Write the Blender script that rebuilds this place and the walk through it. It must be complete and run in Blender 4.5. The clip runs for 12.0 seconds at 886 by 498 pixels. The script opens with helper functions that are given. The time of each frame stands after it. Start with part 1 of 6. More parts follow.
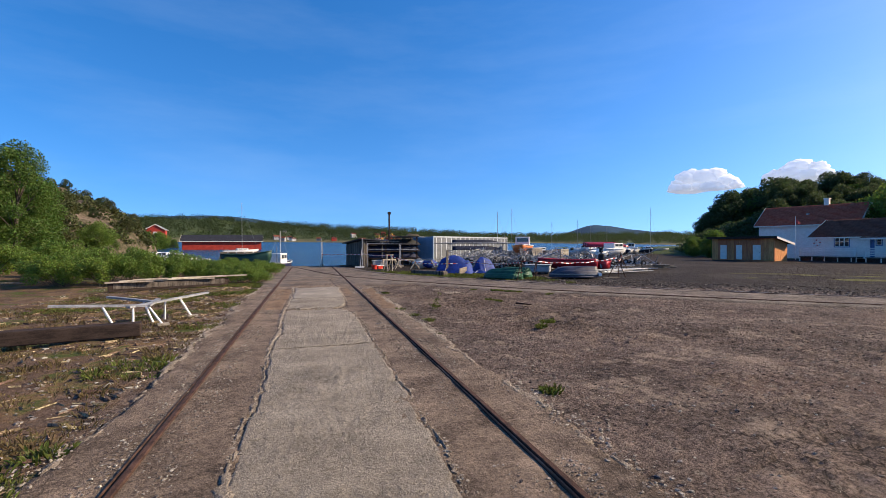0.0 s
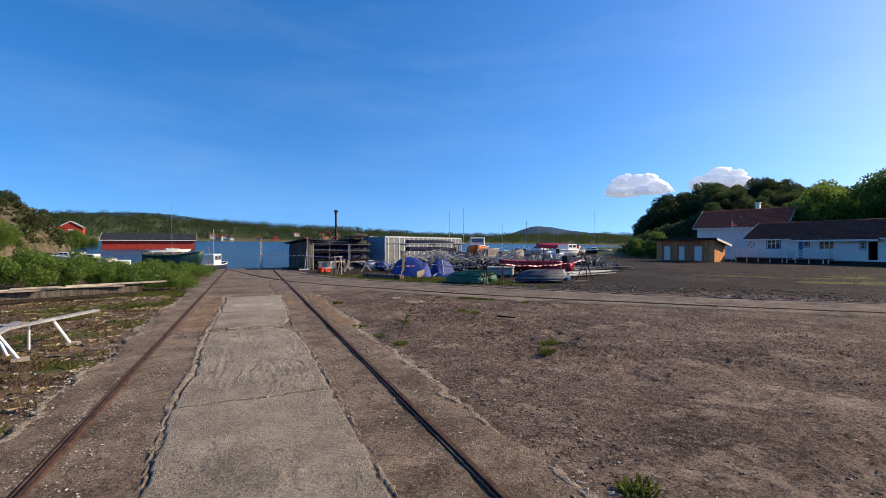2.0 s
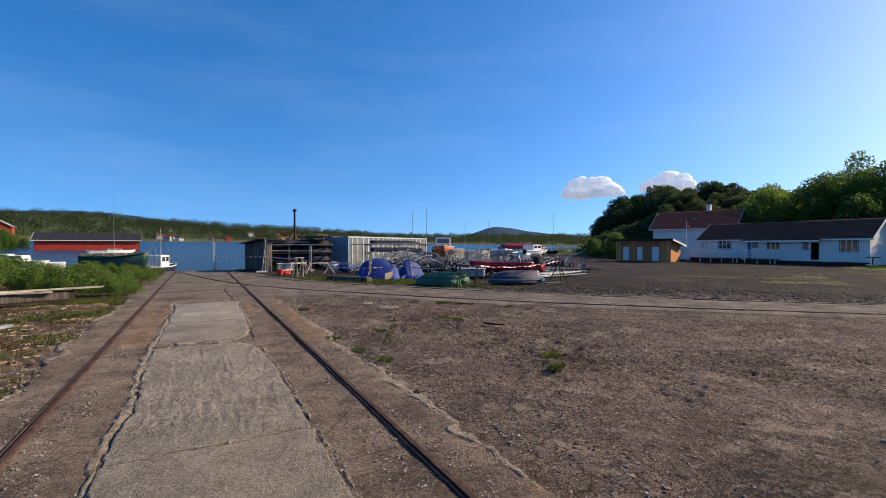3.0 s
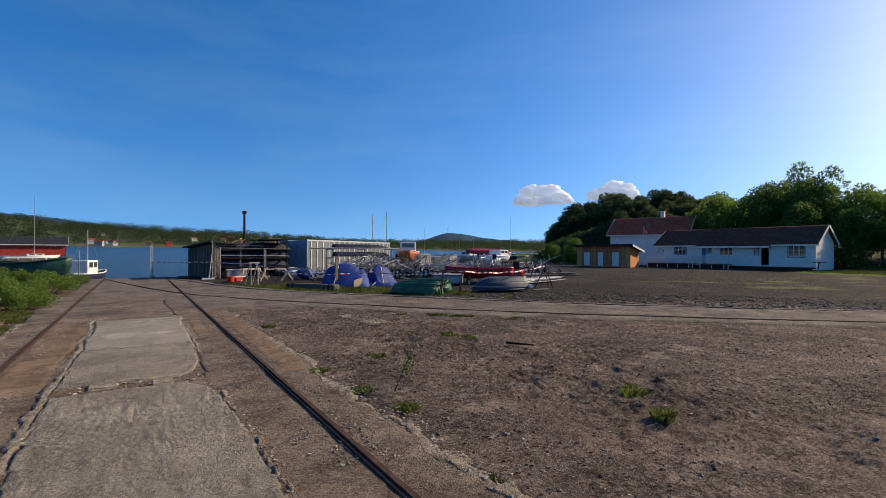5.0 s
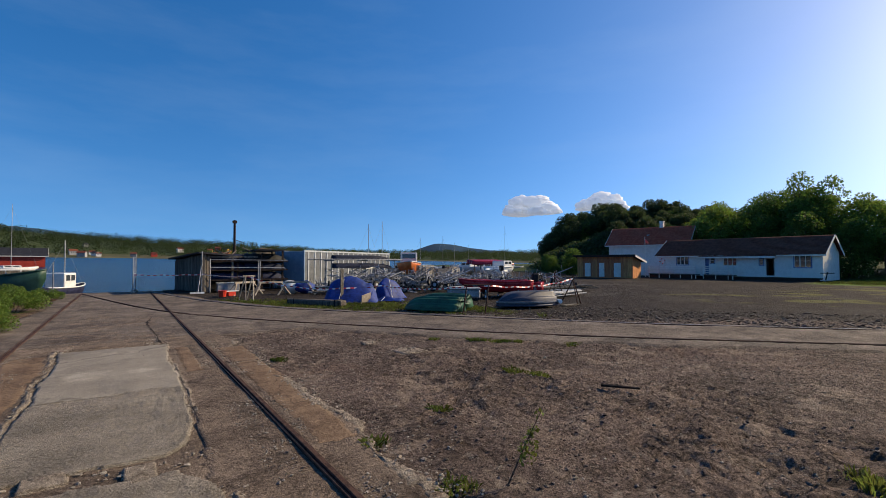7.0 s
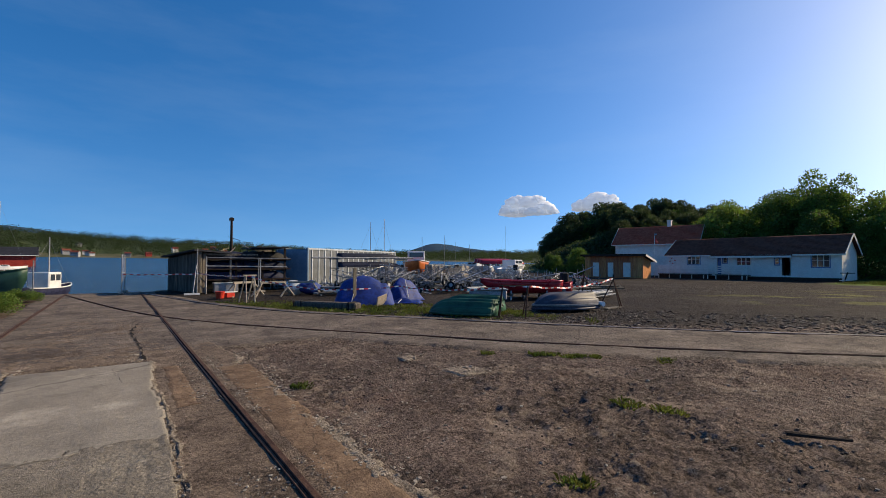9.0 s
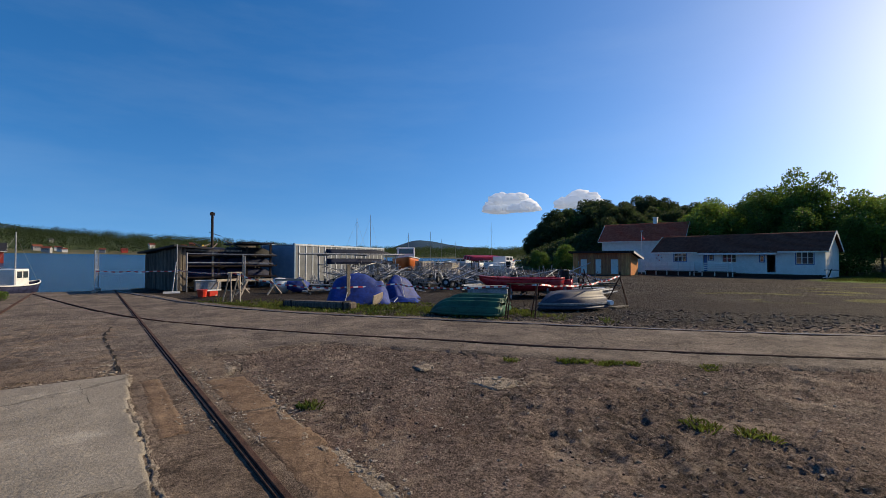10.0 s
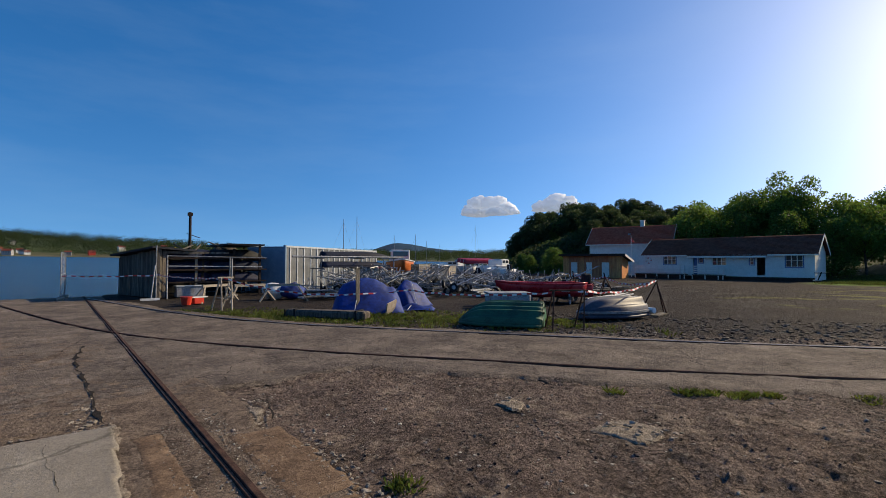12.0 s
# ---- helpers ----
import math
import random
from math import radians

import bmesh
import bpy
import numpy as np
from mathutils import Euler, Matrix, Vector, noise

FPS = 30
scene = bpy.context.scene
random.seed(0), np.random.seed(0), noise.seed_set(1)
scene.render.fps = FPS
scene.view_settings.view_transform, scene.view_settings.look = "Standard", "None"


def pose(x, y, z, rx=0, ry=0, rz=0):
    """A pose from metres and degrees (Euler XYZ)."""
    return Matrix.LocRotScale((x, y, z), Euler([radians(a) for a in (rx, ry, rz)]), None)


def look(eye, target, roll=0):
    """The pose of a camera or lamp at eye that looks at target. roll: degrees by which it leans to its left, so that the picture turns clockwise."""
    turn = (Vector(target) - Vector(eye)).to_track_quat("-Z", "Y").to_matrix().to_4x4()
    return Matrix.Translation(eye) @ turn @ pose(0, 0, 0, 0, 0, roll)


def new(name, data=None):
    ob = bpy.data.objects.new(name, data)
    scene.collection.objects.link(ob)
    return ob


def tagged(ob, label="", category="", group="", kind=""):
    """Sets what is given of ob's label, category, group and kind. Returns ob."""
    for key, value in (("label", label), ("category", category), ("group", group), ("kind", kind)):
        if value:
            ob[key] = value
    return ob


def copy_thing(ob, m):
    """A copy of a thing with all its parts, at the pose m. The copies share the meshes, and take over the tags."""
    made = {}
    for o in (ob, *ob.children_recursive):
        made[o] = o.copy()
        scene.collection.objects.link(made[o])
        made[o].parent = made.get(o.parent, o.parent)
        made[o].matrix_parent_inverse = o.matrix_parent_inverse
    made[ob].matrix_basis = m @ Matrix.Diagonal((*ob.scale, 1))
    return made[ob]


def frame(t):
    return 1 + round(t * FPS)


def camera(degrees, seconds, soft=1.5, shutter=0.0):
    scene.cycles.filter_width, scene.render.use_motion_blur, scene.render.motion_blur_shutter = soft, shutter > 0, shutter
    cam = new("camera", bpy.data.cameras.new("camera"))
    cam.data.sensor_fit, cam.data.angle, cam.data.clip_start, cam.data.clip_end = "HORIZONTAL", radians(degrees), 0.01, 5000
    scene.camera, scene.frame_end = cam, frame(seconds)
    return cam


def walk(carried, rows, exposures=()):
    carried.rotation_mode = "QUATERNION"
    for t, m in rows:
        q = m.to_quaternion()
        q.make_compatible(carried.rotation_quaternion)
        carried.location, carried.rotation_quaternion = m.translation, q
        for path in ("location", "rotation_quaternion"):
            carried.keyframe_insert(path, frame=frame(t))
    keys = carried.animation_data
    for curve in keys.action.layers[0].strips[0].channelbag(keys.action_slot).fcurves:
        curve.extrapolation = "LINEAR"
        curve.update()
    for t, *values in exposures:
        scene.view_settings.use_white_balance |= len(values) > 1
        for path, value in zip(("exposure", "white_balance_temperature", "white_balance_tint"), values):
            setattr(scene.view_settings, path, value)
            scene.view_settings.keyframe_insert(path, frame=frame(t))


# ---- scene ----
cam = camera(88.0, 12.0, 0.5)
PATH = [
    (0, (-0.226, 0.25, 1.744), (0.333, 2.17, 1.728), -0.2),
    (0.5, (-0.194, 0.853, 1.762), (0.442, 2.75, 1.745), -0.1),
    (1, (-0.118, 1.458, 1.772), (0.56, 3.34, 1.758), -0.1),
    (1.5, (-0.138, 2.079, 1.791), (0.581, 3.945, 1.769), -0.0),
    (2, (-0.073, 2.639, 1.792), (0.706, 4.481, 1.776), -0.0),
    (2.5, (-0.159, 3.216, 1.802), (0.699, 5.023, 1.785), -0.0),
    (3, (-0.117, 3.816, 1.799), (0.82, 5.583, 1.785), 0.0),
    (5, (-0.005, 6.293, 1.69), (1.106, 7.956, 1.702), 0.1),
    (5.5, (0.055, 6.9, 1.7), (1.194, 8.544, 1.719), 0.1),
    (6, (0.099, 7.474, 1.709), (1.244, 9.113, 1.732), 0.1),
    (6.5, (0.166, 8.05, 1.725), (1.314, 9.688, 1.768), 0.0),
    (7, (0.124, 8.611, 1.738), (1.273, 10.247, 1.796), 0.0),
    (7.5, (0.204, 9.172, 1.74), (1.353, 10.808, 1.813), 0.0),
    (9.5, (0.455, 11.48, 1.633), (1.636, 13.094, 1.681), 0.0),
    (10, (0.482, 12.017, 1.646), (1.703, 13.6, 1.69), 0.1),
    (10.5, (0.446, 12.553, 1.653), (1.691, 14.117, 1.695), 0.1),
    (11, (0.463, 13.095, 1.657), (1.74, 14.633, 1.71), 0.1),
    (11.5, (0.404, 13.659, 1.666), (1.702, 15.18, 1.716), 0.1),
    (12, (0.455, 14.217, 1.651), (1.749, 15.742, 1.708), 0.1),
]
walk(cam, [(t, look(eye, target, roll)) for t, eye, target, roll in PATH],
     [(0.0, 0.63, 6750, 15), (1.5, 0.56, 6770, 14), (3.0, 0.42, 6800, 13), (5.5, 0.18, 6850, 12), (8.0, 0.12, 6900, 11), (12.0, 0.03, 6900, 10)])

# ---- world, sun and light ----
SUN_AZ, SUN_EL = 102.5, 30.0
world = bpy.data.worlds.new("sky")
world.use_nodes = True
scene.world = world
wn, wl = world.node_tree.nodes, world.node_tree.links
sky = wn.new("ShaderNodeTexSky")
sky.sky_type, sky.sun_disc = "NISHITA", False
sky.sun_elevation, sky.sun_rotation = radians(SUN_EL), radians(SUN_AZ)
sky.air_density, sky.dust_density, sky.ozone_density = 1.0, 1.3, 3.0
sky.altitude = 600
up = wn.new("ShaderNodeVectorMath")
up.inputs[1].default_value = (0, 0, 0.16)
wl.new(wn.new("ShaderNodeTexCoord").outputs["Generated"], up.inputs[0])
wl.new(up.outputs[0], sky.inputs[0])
tone = wn.new("ShaderNodeHueSaturation")
tone.inputs["Saturation"].default_value, tone.inputs["Hue"].default_value = 1.36, 0.5035
wl.new(sky.outputs[0], tone.inputs["Color"])
# thin high haze in faint wisps
drawn, wisp, veil, thin = wn.new("ShaderNodeMapping"), wn.new("ShaderNodeTexNoise"), wn.new("ShaderNodeMapRange"), wn.new("ShaderNodeMix")
drawn.inputs["Scale"].default_value = (1.3, 1.3, 6.0)
drawn.inputs["Rotation"].default_value = (0.25, 0.1, 0.4)
wisp.inputs["Scale"].default_value, wisp.inputs["Detail"].default_value, wisp.inputs["Roughness"].default_value = 1.6, 7, 0.6
veil.inputs[1].default_value, veil.inputs[2].default_value, veil.inputs[4].default_value = 0.45, 0.8, 0.07
thin.data_type = "RGBA"
thin.inputs[7].default_value = (3.4, 4.4, 5.4, 1)
wl.new(up.outputs[0], drawn.inputs[0]); wl.new(drawn.outputs[0], wisp.inputs["Vector"])
wl.new(wisp.outputs[0], veil.inputs[0]); wl.new(veil.outputs[0], thin.inputs[0])
wl.new(tone.outputs[0], thin.inputs[6])
wl.new(thin.outputs[2], wn["Background"].inputs[0])
wn["Background"].inputs[1].default_value = 0.165
sun = new("sun", bpy.data.lights.new("sun", "SUN"))
sun.data.energy, sun.data.angle, sun.data.color = 5.0, radians(0.5), (1.0, 0.83, 0.57)
sun.matrix_world = look((60 * math.sin(radians(SUN_AZ)), 60 * math.cos(radians(SUN_AZ)), 60 * math.tan(radians(SUN_EL))), (0, 0, 0))


# ---- materials ----
def material(name, dark, light, scale=4.0, rough=0.8, bump=0.3, fine=60.0, metal=0.0, vary=0.0, spread=0.5, dots=0.0, stretch=(1, 1, 1), island=False, depth=0.02, cracks=0.0, grain=0.0):
    """Two noises, coarse stains and fine grain, mix two colours; the fine one also gives relief."""
    m = bpy.data.materials.new(name)
    m.use_nodes = True
    n, l = m.node_tree.nodes, m.node_tree.links
    p = n["Principled BSDF"]
    p.inputs["Metallic"].default_value = metal
    p.inputs["Specular IOR Level"].default_value = 0.15 if rough >= 0.7 else 0.4
    tc, mp = n.new("ShaderNodeTexCoord"), n.new("ShaderNodeMapping")
    mp.inputs["Scale"].default_value = stretch
    l.new(tc.outputs["Object"], mp.inputs[0])
    a, b = n.new("ShaderNodeTexNoise"), n.new("ShaderNodeTexNoise")
    for t, s, d in ((a, scale, 8), (b, fine, 10)):
        t.inputs["Scale"].default_value, t.inputs["Detail"].default_value, t.inputs["Roughness"].default_value = s, d, 0.72
        l.new(mp.outputs[0], t.inputs["Vector"])
    mix = n.new("ShaderNodeMath"); mix.operation = "MULTIPLY_ADD"
    mix.inputs[1].default_value = 0.9
    l.new(b.outputs[0], mix.inputs[0])
    sub = n.new("ShaderNodeMath"); sub.operation = "SUBTRACT"; sub.inputs[1].default_value = 0.45
    l.new(a.outputs[0], sub.inputs[0])
    l.new(sub.outputs[0], mix.inputs[2])
    ramp = n.new("ShaderNodeMapRange")
    ramp.inputs[1].default_value, ramp.inputs[2].default_value = 0.5 - spread * 0.28, 0.5 + spread * 0.28
    l.new(mix.outputs[0], ramp.inputs[0])
    c = n.new("ShaderNodeMix"); c.data_type = "RGBA"
    c.inputs[6].default_value, c.inputs[7].default_value = (*dark, 1), (*light, 1)
    l.new(ramp.outputs[0], c.inputs[0])
    out = c.outputs[2]
    if cracks:
        wp = n.new("ShaderNodeTexNoise"); wp.inputs["Scale"].default_value, wp.inputs["Detail"].default_value = 1.7, 7
        l.new(tc.outputs["Object"], wp.inputs["Vector"])
        ad = n.new("ShaderNodeMix"); ad.data_type = "RGBA"; ad.blend_type = "ADD"; ad.inputs[0].default_value = 0.9
        l.new(tc.outputs["Object"], ad.inputs[6]); l.new(wp.outputs["Color"], ad.inputs[7])
        vo = n.new("ShaderNodeTexVoronoi"); vo.feature = "DISTANCE_TO_EDGE"; vo.inputs["Scale"].default_value = cracks
        l.new(ad.outputs[2], vo.inputs["Vector"])
        big = n.new("ShaderNodeTexNoise"); big.inputs["Scale"].default_value, big.inputs["Detail"].default_value, big.inputs["Roughness"].default_value = 0.9, 7, 0.75
        l.new(tc.outputs["Object"], big.inputs["Vector"])
        for src, lo, hi, amount, colour in ((big, 0.55, 0.66, 0.55, [v * 1.45 for v in light]), (big, 0.45, 0.36, 0.6, [v * 0.8 for v in dark]), (vo, 0.012, 0.002, 0.45, (0.02, 0.015, 0.011))):
            r1 = n.new("ShaderNodeMapRange"); r1.inputs[1].default_value, r1.inputs[2].default_value, r1.inputs[4].default_value = lo, hi, amount
            l.new(src.outputs[0], r1.inputs[0])
            c1 = n.new("ShaderNodeMix"); c1.data_type = "RGBA"; c1.inputs[7].default_value = (*colour, 1)
            l.new(r1.outputs[0], c1.inputs[0]); l.new(out, c1.inputs[6]); out = c1.outputs[2]
    if grain:
        gr = n.new("ShaderNodeTexNoise")
        gr.inputs["Scale"].default_value, gr.inputs["Detail"].default_value, gr.inputs["Roughness"].default_value = fine * 3.2, 3, 0.8
        l.new(mp.outputs[0], gr.inputs["Vector"])
        gm = n.new("ShaderNodeMapRange"); gm.inputs[1].default_value, gm.inputs[2].default_value = 0.36, 0.64
        gm.inputs[3].default_value, gm.inputs[4].default_value = 1 - grain, 1 + grain
        l.new(gr.outputs[0], gm.inputs[0])
        gv = n.new("ShaderNodeHueSaturation"); l.new(gm.outputs[0], gv.inputs["Value"]); l.new(out, gv.inputs["Color"]); out = gv.outputs[0]
    if vary:
        info = n.new("ShaderNodeNewGeometry") if island else n.new("ShaderNodeObjectInfo")
        rnd = info.outputs["Random Per Island"] if island else info.outputs["Random"]
        hs = n.new("ShaderNodeHueSaturation")
        mr, mh = n.new("ShaderNodeMapRange"), n.new("ShaderNodeMapRange")
        mr.inputs[3].default_value, mr.inputs[4].default_value = 1 - vary, 1 + vary
        mh.inputs[3].default_value, mh.inputs[4].default_value = 0.5 - vary * 0.06, 0.5 + vary * 0.06
        l.new(rnd, mr.inputs[0]); l.new(mr.outputs[0], hs.inputs["Value"])
        l.new(rnd, mh.inputs[0]); l.new(mh.outputs[0], hs.inputs["Hue"])
        l.new(out, hs.inputs["Color"]); out = hs.outputs[0]
    l.new(out, p.inputs["Base Color"])
    rr = n.new("ShaderNodeMapRange")
    rr.inputs[3].default_value, rr.inputs[4].default_value = max(rough - 0.12, 0.02), min(rough + 0.1, 1)
    l.new(a.outputs[0], rr.inputs[0]); l.new(rr.outputs[0], p.inputs["Roughness"])
    if bump:
        bp = n.new("ShaderNodeBump")
        bp.inputs["Strength"].default_value, bp.inputs["Distance"].default_value = bump, depth
        h = b.outputs[0]
        if dots:
            v = n.new("ShaderNodeTexVoronoi"); v.inputs["Scale"].default_value = dots
            l.new(mp.outputs[0], v.inputs["Vector"])
            ad = n.new("ShaderNodeMath"); ad.operation = "SUBTRACT"
            l.new(b.outputs[0], ad.inputs[0]); l.new(v.outputs["Distance"], ad.inputs[1]); h = ad.outputs[0]
        l.new(h, bp.inputs["Height"]); l.new(bp.outputs[0], p.inputs["Normal"])
    return m


def leaf_material(name, dark, light, vary=0.35):
    m = material(name, dark, light, 0.8, 0.6, 0, 5, vary=vary, island=True)
    n, l = m.node_tree.nodes, m.node_tree.links
    tr, ms = n.new("ShaderNodeBsdfTranslucent"), n.new("ShaderNodeMixShader")
    p = n["Principled BSDF"]
    l.new(p.inputs["Base Color"].links[0].from_socket, tr.inputs[0])
    ms.inputs[0].default_value = 0.55
    l.new(p.outputs[0], ms.inputs[1]); l.new(tr.outputs[0], ms.inputs[2])
    l.new(ms.outputs[0], n["Material Output"].inputs[0])
    return m


M = dict(
    slab=material("grey_concrete", (0.155, 0.131, 0.103), (0.345, 0.300, 0.238), 1.3, 0.9, 1.0, 32, spread=0.72, grain=0.45, depth=0.045),
    smooth_slab=material("smooth_concrete", (0.185, 0.160, 0.128), (0.33, 0.29, 0.232), 1.0, 0.85, 0.8, 30, spread=0.9, grain=0.28, cracks=0.25),
    old_concrete=material("brown_old_concrete", (0.070, 0.051, 0.037), (0.265, 0.200, 0.148), 1.1, 0.92, 1.0, 26, spread=0.65, cracks=0.8, grain=0.52, depth=0.045),
    apron=material("worn_apron_concrete", (0.066, 0.053, 0.043), (0.225, 0.182, 0.146), 0.8, 0.9, 1.0, 20, spread=0.65, cracks=0.4, grain=0.5, depth=0.045),
    rust_slab=material("rust_stained_concrete", (0.095, 0.060, 0.037), (0.25, 0.168, 0.105), 1.6, 0.9, 0.9, 28, spread=0.75, cracks=0.6, grain=0.4),
    rubble=material("pale_broken_mortar", (0.20, 0.165, 0.125), (0.42, 0.37, 0.30), 6, 0.95, 0.8, 70, spread=0.6),
    rubble_dark=material("gritty_groove_fill", (0.03, 0.024, 0.02), (0.16, 0.13, 0.11), 20, 0.95, 1.0, 90, spread=0.6),
    broken=material("pale_broken_concrete", (0.13, 0.10, 0.075), (0.44, 0.37, 0.285), 9, 0.95, 1.0, 45, spread=0.7, depth=0.05, grain=0.4),
    rail=material("dark_rusty_steel", (0.032, 0.018, 0.013), (0.10, 0.055, 0.040), 7, 0.9, 0.5, 90, metal=0.0),
    worn_rail=material("worn_bright_steel", (0.08, 0.065, 0.055), (0.26, 0.23, 0.21), 7, 0.45, 0.2, 90, metal=0.7),
    stone=material("grey_stone", (0.11, 0.095, 0.08), (0.36, 0.32, 0.27), 5, 0.9, 0.4, 40, vary=0.5, island=True),
    dark_stone=material("dark_gravel", (0.035, 0.028, 0.024), (0.19, 0.155, 0.13), 5, 0.95, 0.5, 40, vary=0.6, island=True),
    rock=material("weathered_rock", (0.055, 0.042, 0.036), (0.24, 0.18, 0.155), 0.3, 0.9, 0.9, 2.5, depth=0.4),
    scrub_rock=material("scrubby_brown_rock", (0.035, 0.040, 0.014), (0.21, 0.155, 0.12), 0.13, 0.92, 0.9, 1.6, spread=0.6, depth=0.5),
    crack=material("dark_crack_earth", (0.010, 0.008, 0.006), (0.035, 0.028, 0.02), 8, 0.95, 0.5, 60),
    hillside=material("wooded_hillside", (0.02, 0.032, 0.012), (0.06, 0.08, 0.025), 0.02, 0.95, 0.5, 0.3, depth=0.5),
    meadow=material("shore_meadow", (0.045, 0.055, 0.022), (0.15, 0.13, 0.065), 0.03, 0.95, 0.3, 0.5),
    mountain=material("haze_tinted_mountain", (0.016, 0.045, 0.085), (0.03, 0.07, 0.11), 0.004, 1.0, 0, 0.02),
    weathered=material("weathered_grey_boards", (0.045, 0.037, 0.03), (0.20, 0.175, 0.145), 1.5, 0.9, 0.5, 30, stretch=(6, 6, 0.6), vary=0.25),
    dark_wood=material("tarred_dark_timber", (0.018, 0.012, 0.01), (0.06, 0.042, 0.033), 3, 0.85, 0.5, 40, stretch=(1, 4, 4)),
    pale_wood=material("bare_pale_wood", (0.24, 0.20, 0.15), (0.48, 0.42, 0.34), 3, 0.8, 0.4, 40, vary=0.2),
    orange_wood=material("orange_brown_boards", (0.46, 0.155, 0.06), (0.70, 0.30, 0.13), 2, 0.8, 0.4, 30, stretch=(4, 4, 0.5), vary=0.2),
    white_paint=material("white_painted_boards", (0.70, 0.66, 0.59), (0.84, 0.80, 0.73), 2, 0.7, 0.2, 20, vary=0.05),
    red_paint=material("red_painted_boards", (0.30, 0.035, 0.025), (0.45, 0.06, 0.04), 1, 0.7, 0.2, 12),
    yellow_paint=material("yellow_painted_boards", (0.55, 0.33, 0.04), (0.7, 0.45, 0.08), 1, 0.7, 0.2, 12),
    red_tile=material("red_roof_tiles", (0.34, 0.06, 0.03), (0.52, 0.12, 0.065), 2, 0.9, 0.4, 14, vary=0.2),
    brown_tile=material("dark_brown_roof_tiles", (0.10, 0.026, 0.020), (0.19, 0.055, 0.04), 2, 1.0, 0.4, 14, vary=0.2),
    black_roof=material("black_roofing", (0.012, 0.013, 0.016), (0.04, 0.042, 0.05), 2, 0.7, 0.3, 20),
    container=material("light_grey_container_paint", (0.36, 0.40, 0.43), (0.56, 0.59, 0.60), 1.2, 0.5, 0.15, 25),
    shaded_front=material("shaded_container_paint", (0.085, 0.095, 0.105), (0.17, 0.185, 0.20), 1.2, 0.6, 0.15, 25),
    shaded_end=material("blue_shaded_container_paint", (0.15, 0.24, 0.33), (0.24, 0.34, 0.43), 1.2, 0.5, 0.15, 25),
    galvanised=material("galvanised_steel", (0.16, 0.165, 0.17), (0.42, 0.425, 0.43), 8, 0.5, 0.1, 60, metal=0.6, vary=0.35),
    tarp=material("blue_tarpaulin", (0.003, 0.018, 0.11), (0.008, 0.042, 0.25), 2, 0.68, 0.3, 9, depth=0.04),
    green_hull=material("green_glassfibre", (0.006, 0.045, 0.025), (0.016, 0.11, 0.06), 2, 0.6, 0.1, 30),
    silver_hull=material("silver_blue_hull", (0.016, 0.019, 0.036), (0.06, 0.068, 0.10), 1.2, 0.55, 0.1, 20),
    white_hull=material("white_glassfibre", (0.6, 0.6, 0.58), (0.78, 0.78, 0.76), 2, 0.35, 0.05, 20, vary=0.1),
    red_hull=material("red_glassfibre", (0.30, 0.012, 0.02), (0.46, 0.03, 0.045), 2, 0.3, 0.05, 20),
    orange_hull=material("orange_hull", (0.50, 0.12, 0.03), (0.65, 0.2, 0.06), 2, 0.4, 0.05, 20),
    dark_green=material("dark_green_hull", (0.012, 0.045, 0.03), (0.03, 0.08, 0.055), 2, 0.5, 0.1, 20),
    navy=material("navy_cover", (0.006, 0.009, 0.022), (0.022, 0.03, 0.055), 2, 0.7, 0.3, 15, vary=0.4),
    grey_cover=material("grey_plastic", (0.14, 0.145, 0.15), (0.34, 0.34, 0.34), 2, 0.6, 0.2, 20, vary=0.3),
    black=material("black_rubber", (0.01, 0.01, 0.01), (0.035, 0.035, 0.035), 6, 0.7, 0.2, 40),
    tape_red=material("red_tape", (0.5, 0.03, 0.03), (0.65, 0.06, 0.06), 9, 0.5, 0, 30),
    tape_white=material("white_tape", (0.7, 0.7, 0.7), (0.85, 0.85, 0.85), 9, 0.5, 0, 30),
    red_plastic=material("red_plastic", (0.5, 0.03, 0.015), (0.65, 0.06, 0.03), 5, 0.4, 0, 30),
    blue_paint=material("blue_painted_trim", (0.04, 0.09, 0.22), (0.07, 0.14, 0.30), 5, 0.6, 0, 30),
    bark_litter=material("twigs_and_bark", (0.06, 0.04, 0.026), (0.34, 0.25, 0.165), 4, 0.95, 0.4, 30, vary=0.6, island=True),
    bark=material("tree_bark", (0.035, 0.028, 0.022), (0.12, 0.10, 0.08), 4, 0.95, 0.6, 30),
    cloud=leaf_material("glowing_cloud_vapour", (0.86, 0.87, 0.90), (0.95, 0.95, 0.95), 0.0),
    leaf=leaf_material("broadleaf_foliage", (0.05, 0.10, 0.015), (0.125, 0.20, 0.034)),
    light_leaf=leaf_material("young_green_foliage", (0.085, 0.145, 0.020), (0.18, 0.26, 0.042)),
    pine=leaf_material("dark_pine_foliage", (0.024, 0.044, 0.016), (0.07, 0.10, 0.03)),
    scrub_leaf=leaf_material("olive_scrub", (0.035, 0.05, 0.014), (0.12, 0.125, 0.04), 0.5),
    far_leaf=leaf_material("far_foliage", (0.017, 0.032, 0.009), (0.055, 0.08, 0.018), 0.55),
    grass=leaf_material("grass_blades", (0.07, 0.095, 0.018), (0.18, 0.20, 0.042), 0.5),
    dry_leaf=leaf_material("dry_weeds", (0.10, 0.075, 0.03), (0.22, 0.16, 0.07)),
)


